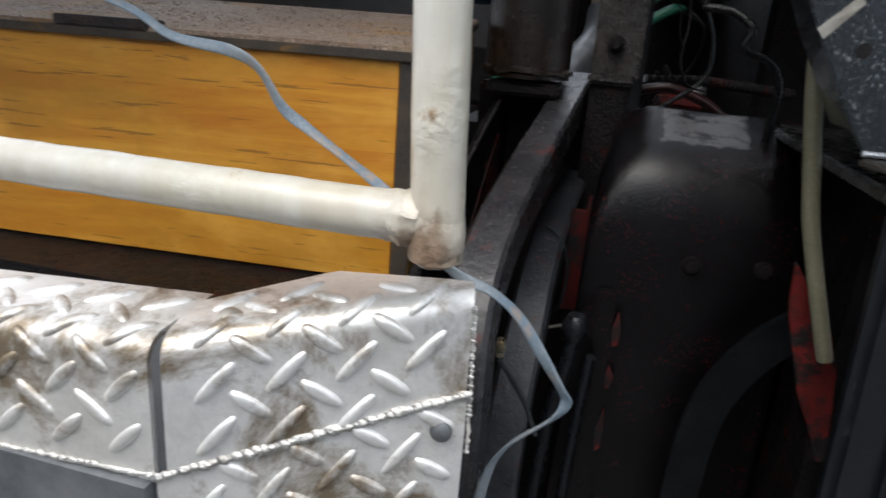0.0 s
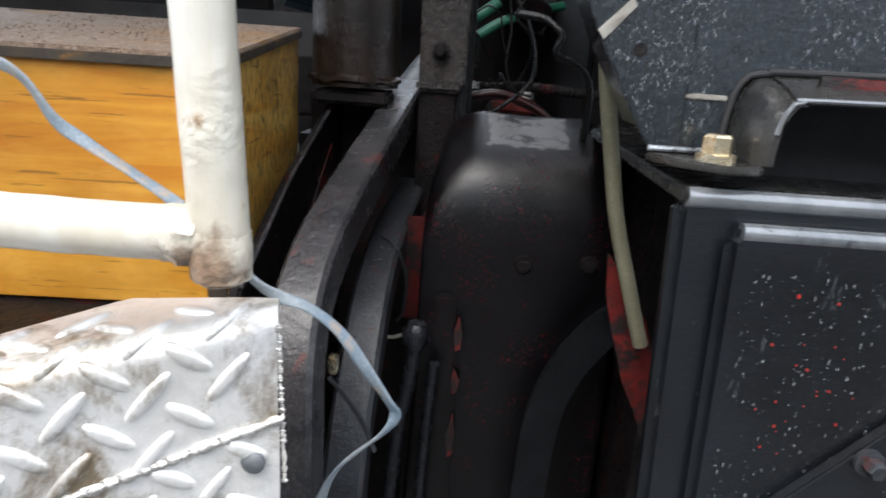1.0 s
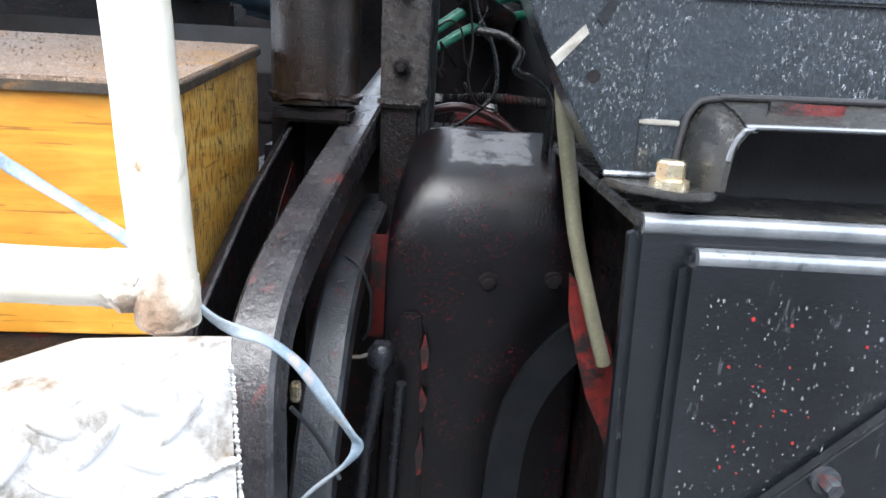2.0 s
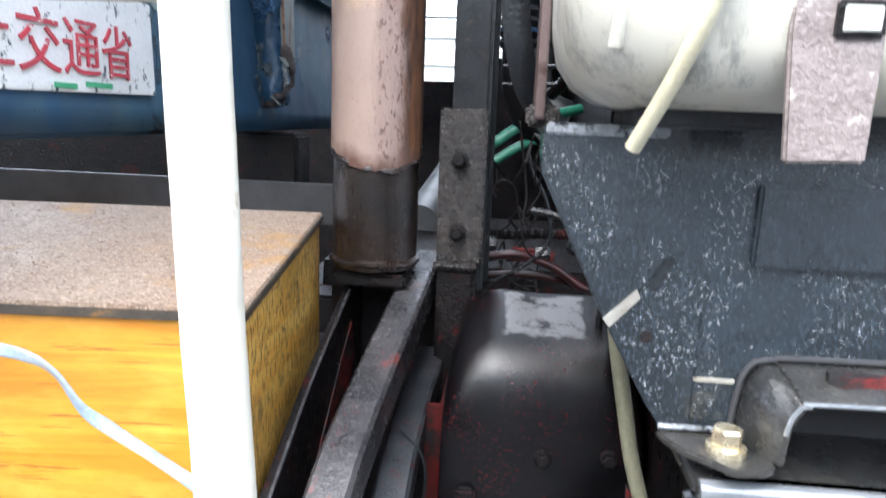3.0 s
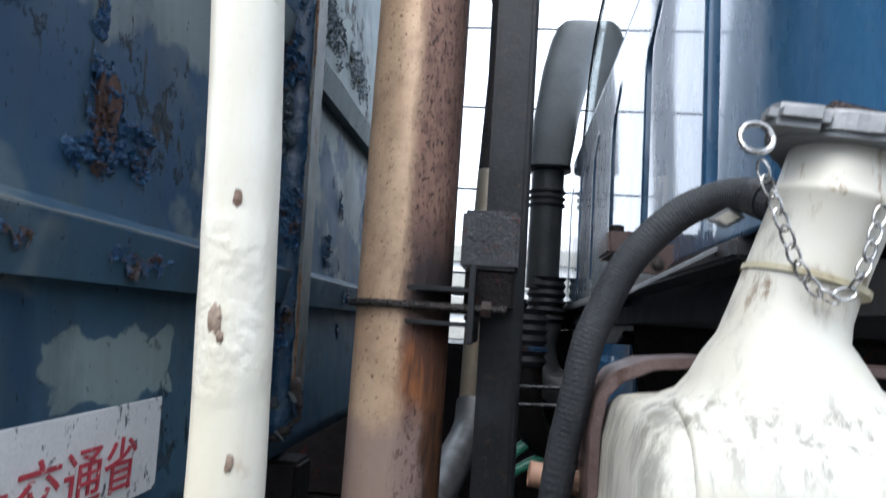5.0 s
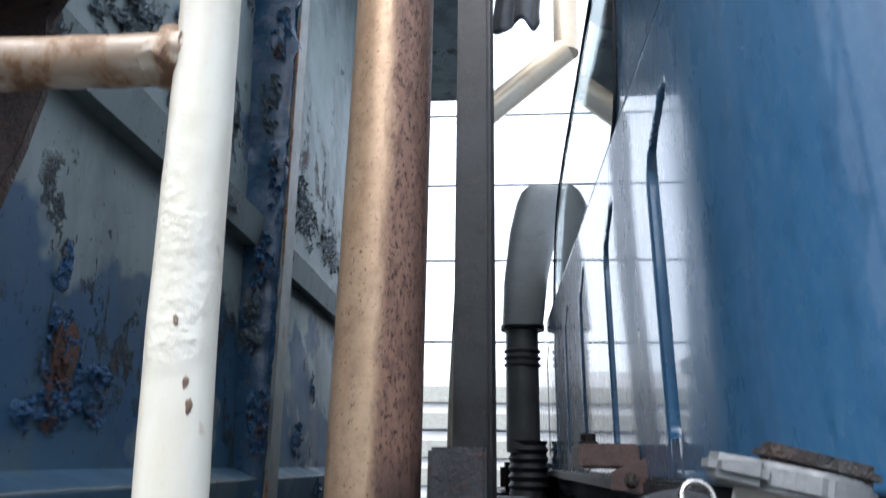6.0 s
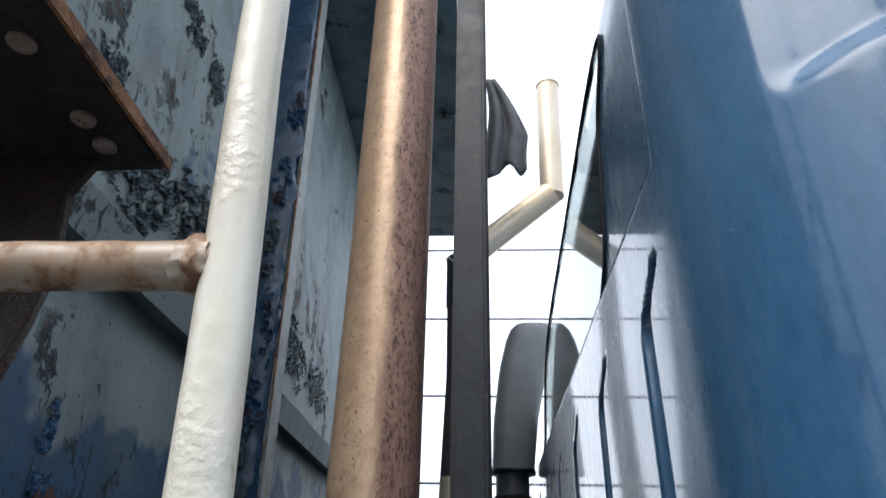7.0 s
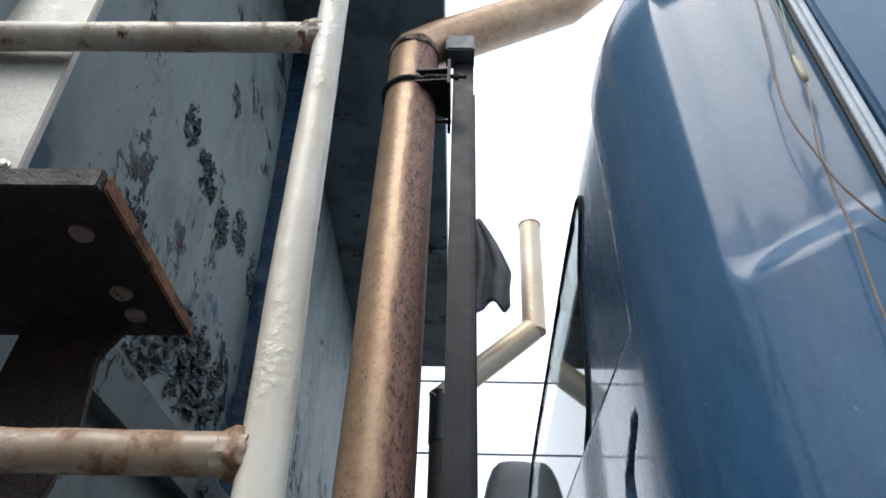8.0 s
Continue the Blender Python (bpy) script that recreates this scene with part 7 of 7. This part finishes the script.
single("red_bracket", prism([(0.130, 1.218), (0.192, 1.216), (0.196, 1.232), (0.138, 1.234)], "y", 0.60, 0.62, 0.004), red_primer, "dull red bracket deep in the gap", "bracket")
# added dark lump, keeps daylight from showing through the chassis
single("gearbox", roughen(box(-0.24, 0.50, 0.85, 1.55, 0.70, 1.14, 0.05), 0.01, 9), black_grime, "added black lump filling the dark chassis gap", "gearbox")
for y in (0.80, 1.60):
    single("chassis_rail", box(-3.0, 2.6, y, y + 0.07, 0.82, 1.10, 0.006), black_grime, "black steel chassis rail running along the truck", "chassis rail", "chassis rails")
for y in (0.80, 1.60):
    single("body_sill", box(-3.0, -0.20, y, y + 0.07, 1.105, 1.359, 0.006), black_grime, "black steel sill carrying the dump body", "sill", "body sills")
# added dark box, hides the bright view low on the far side
single("far_dark_box", box(-1.6, 0.02, 2.05, 2.35, 0.75, 1.515, 0.012), black_grime, "added black box shutting off the bright far side", "locker")
# added dark box and lid, cover the bright slits behind the cab
air_box = thing("cab_dark_box", "added black box behind the cab, shutting off the bright far side", "air cleaner", (0.26, 2.1, 0.75))
part("body", box(0.03, 0.50, 1.92, 2.30, 0.75, 1.585, 0.02), black_grime, air_box)
part("lid", box(0.125, 0.50, 1.93, 2.29, 1.586, 1.675, 0.015), black_grime, air_box)
single("cab_subframe", box(0.30, 2.3, 0.95, 2.05, 1.12, 1.598, 0.01), black_grime, "black steel subframe under the cab floor", "subframe")
single("filter_bowl", lathe([(0.0, 1.455), (0.030, 1.456), (0.036, 1.462), (0.036, 1.540), (0.028, 1.548), (0.028, 1.566), (0.0, 1.567)], (0.264, 0.86, 0), "z", 24), cab_mat, "small dark blue filter bowl under the cab", "filter")
single("sub_pipe", tube([(0.20, 1.02, 1.44), (0.25, 0.94, 1.50), (0.285, 0.86, 1.58)], 0.011, 12, smooth_steps=6), black_grime, "black pipe rising under the cab", "pipe")
single("teal_fitting", box(-0.118, -0.082, 0.86, 0.90, 1.10, 1.355, 0.004), green, "small teal fitting standing on the chassis rail", "fitting")

# far rails and pale building beyond the truck
far = thing("far_guard", "thin steel guard rails on the far side", "guard rail", (-0.1, 2.6, 0))
for z in (1.80, 2.165, 2.53, 2.895, 3.26):
    part("bar", tube([(-1.4, 2.6, z), (1.6, 2.6, z)], 0.0055, 8), steel_grey, far)
for x in (-1.4, 1.6):
    part("upright", tube([(x, 2.6, 0), (x, 2.6, 3.4)], 0.02, 10), steel_grey, far)
hut = thing("white_building", "white building with horizontal shutter slats", "building", (0, 9, 0))
part("wall", box(-6, 6, 9.0, 9.4, 0, 2.9), white_far, hut)
for k in range(7):
    part("shutter_slat", box(-5.8, 5.8, 8.93, 9.0, 0.3 + k * 0.36, 0.52 + k * 0.36, 0.01), pale_metal, hut)

# dark tarpaulin hanging from the canopy
bm = bmesh.new()
cols, rows = 26, 20
g = [[None] * (rows + 1) for _ in range(cols + 1)]
for i in range(cols + 1):
    for j in range(rows + 1):
        u, v = i / cols, j / rows
        taper = 0.25 + 0.75 * min(1, v * 1.6)
        x = 0.125 + 0.135 * u * taper + 0.01 * math.sin(v * 5)
        y = 1.43 + 0.012 * math.sin(u * 14 + v * 2) * taper
        z = 3.26 - 0.39 * v - 0.02 * math.sin(u * 9) * v + 0.03 * u * v
        g[i][j] = bm.verts.new((x, y, z))
for i in range(cols):
    for j in range(rows):
        bm.faces.new((g[i][j], g[i + 1][j], g[i + 1][j + 1], g[i][j + 1]))
tarp = single("tarpaulin", bm, cloth_dark, "dark folded tarpaulin end hanging from the body canopy", "tarpaulin", smooth=70)
tarp.modifiers.new("thickness", "SOLIDIFY").thickness = 0.006
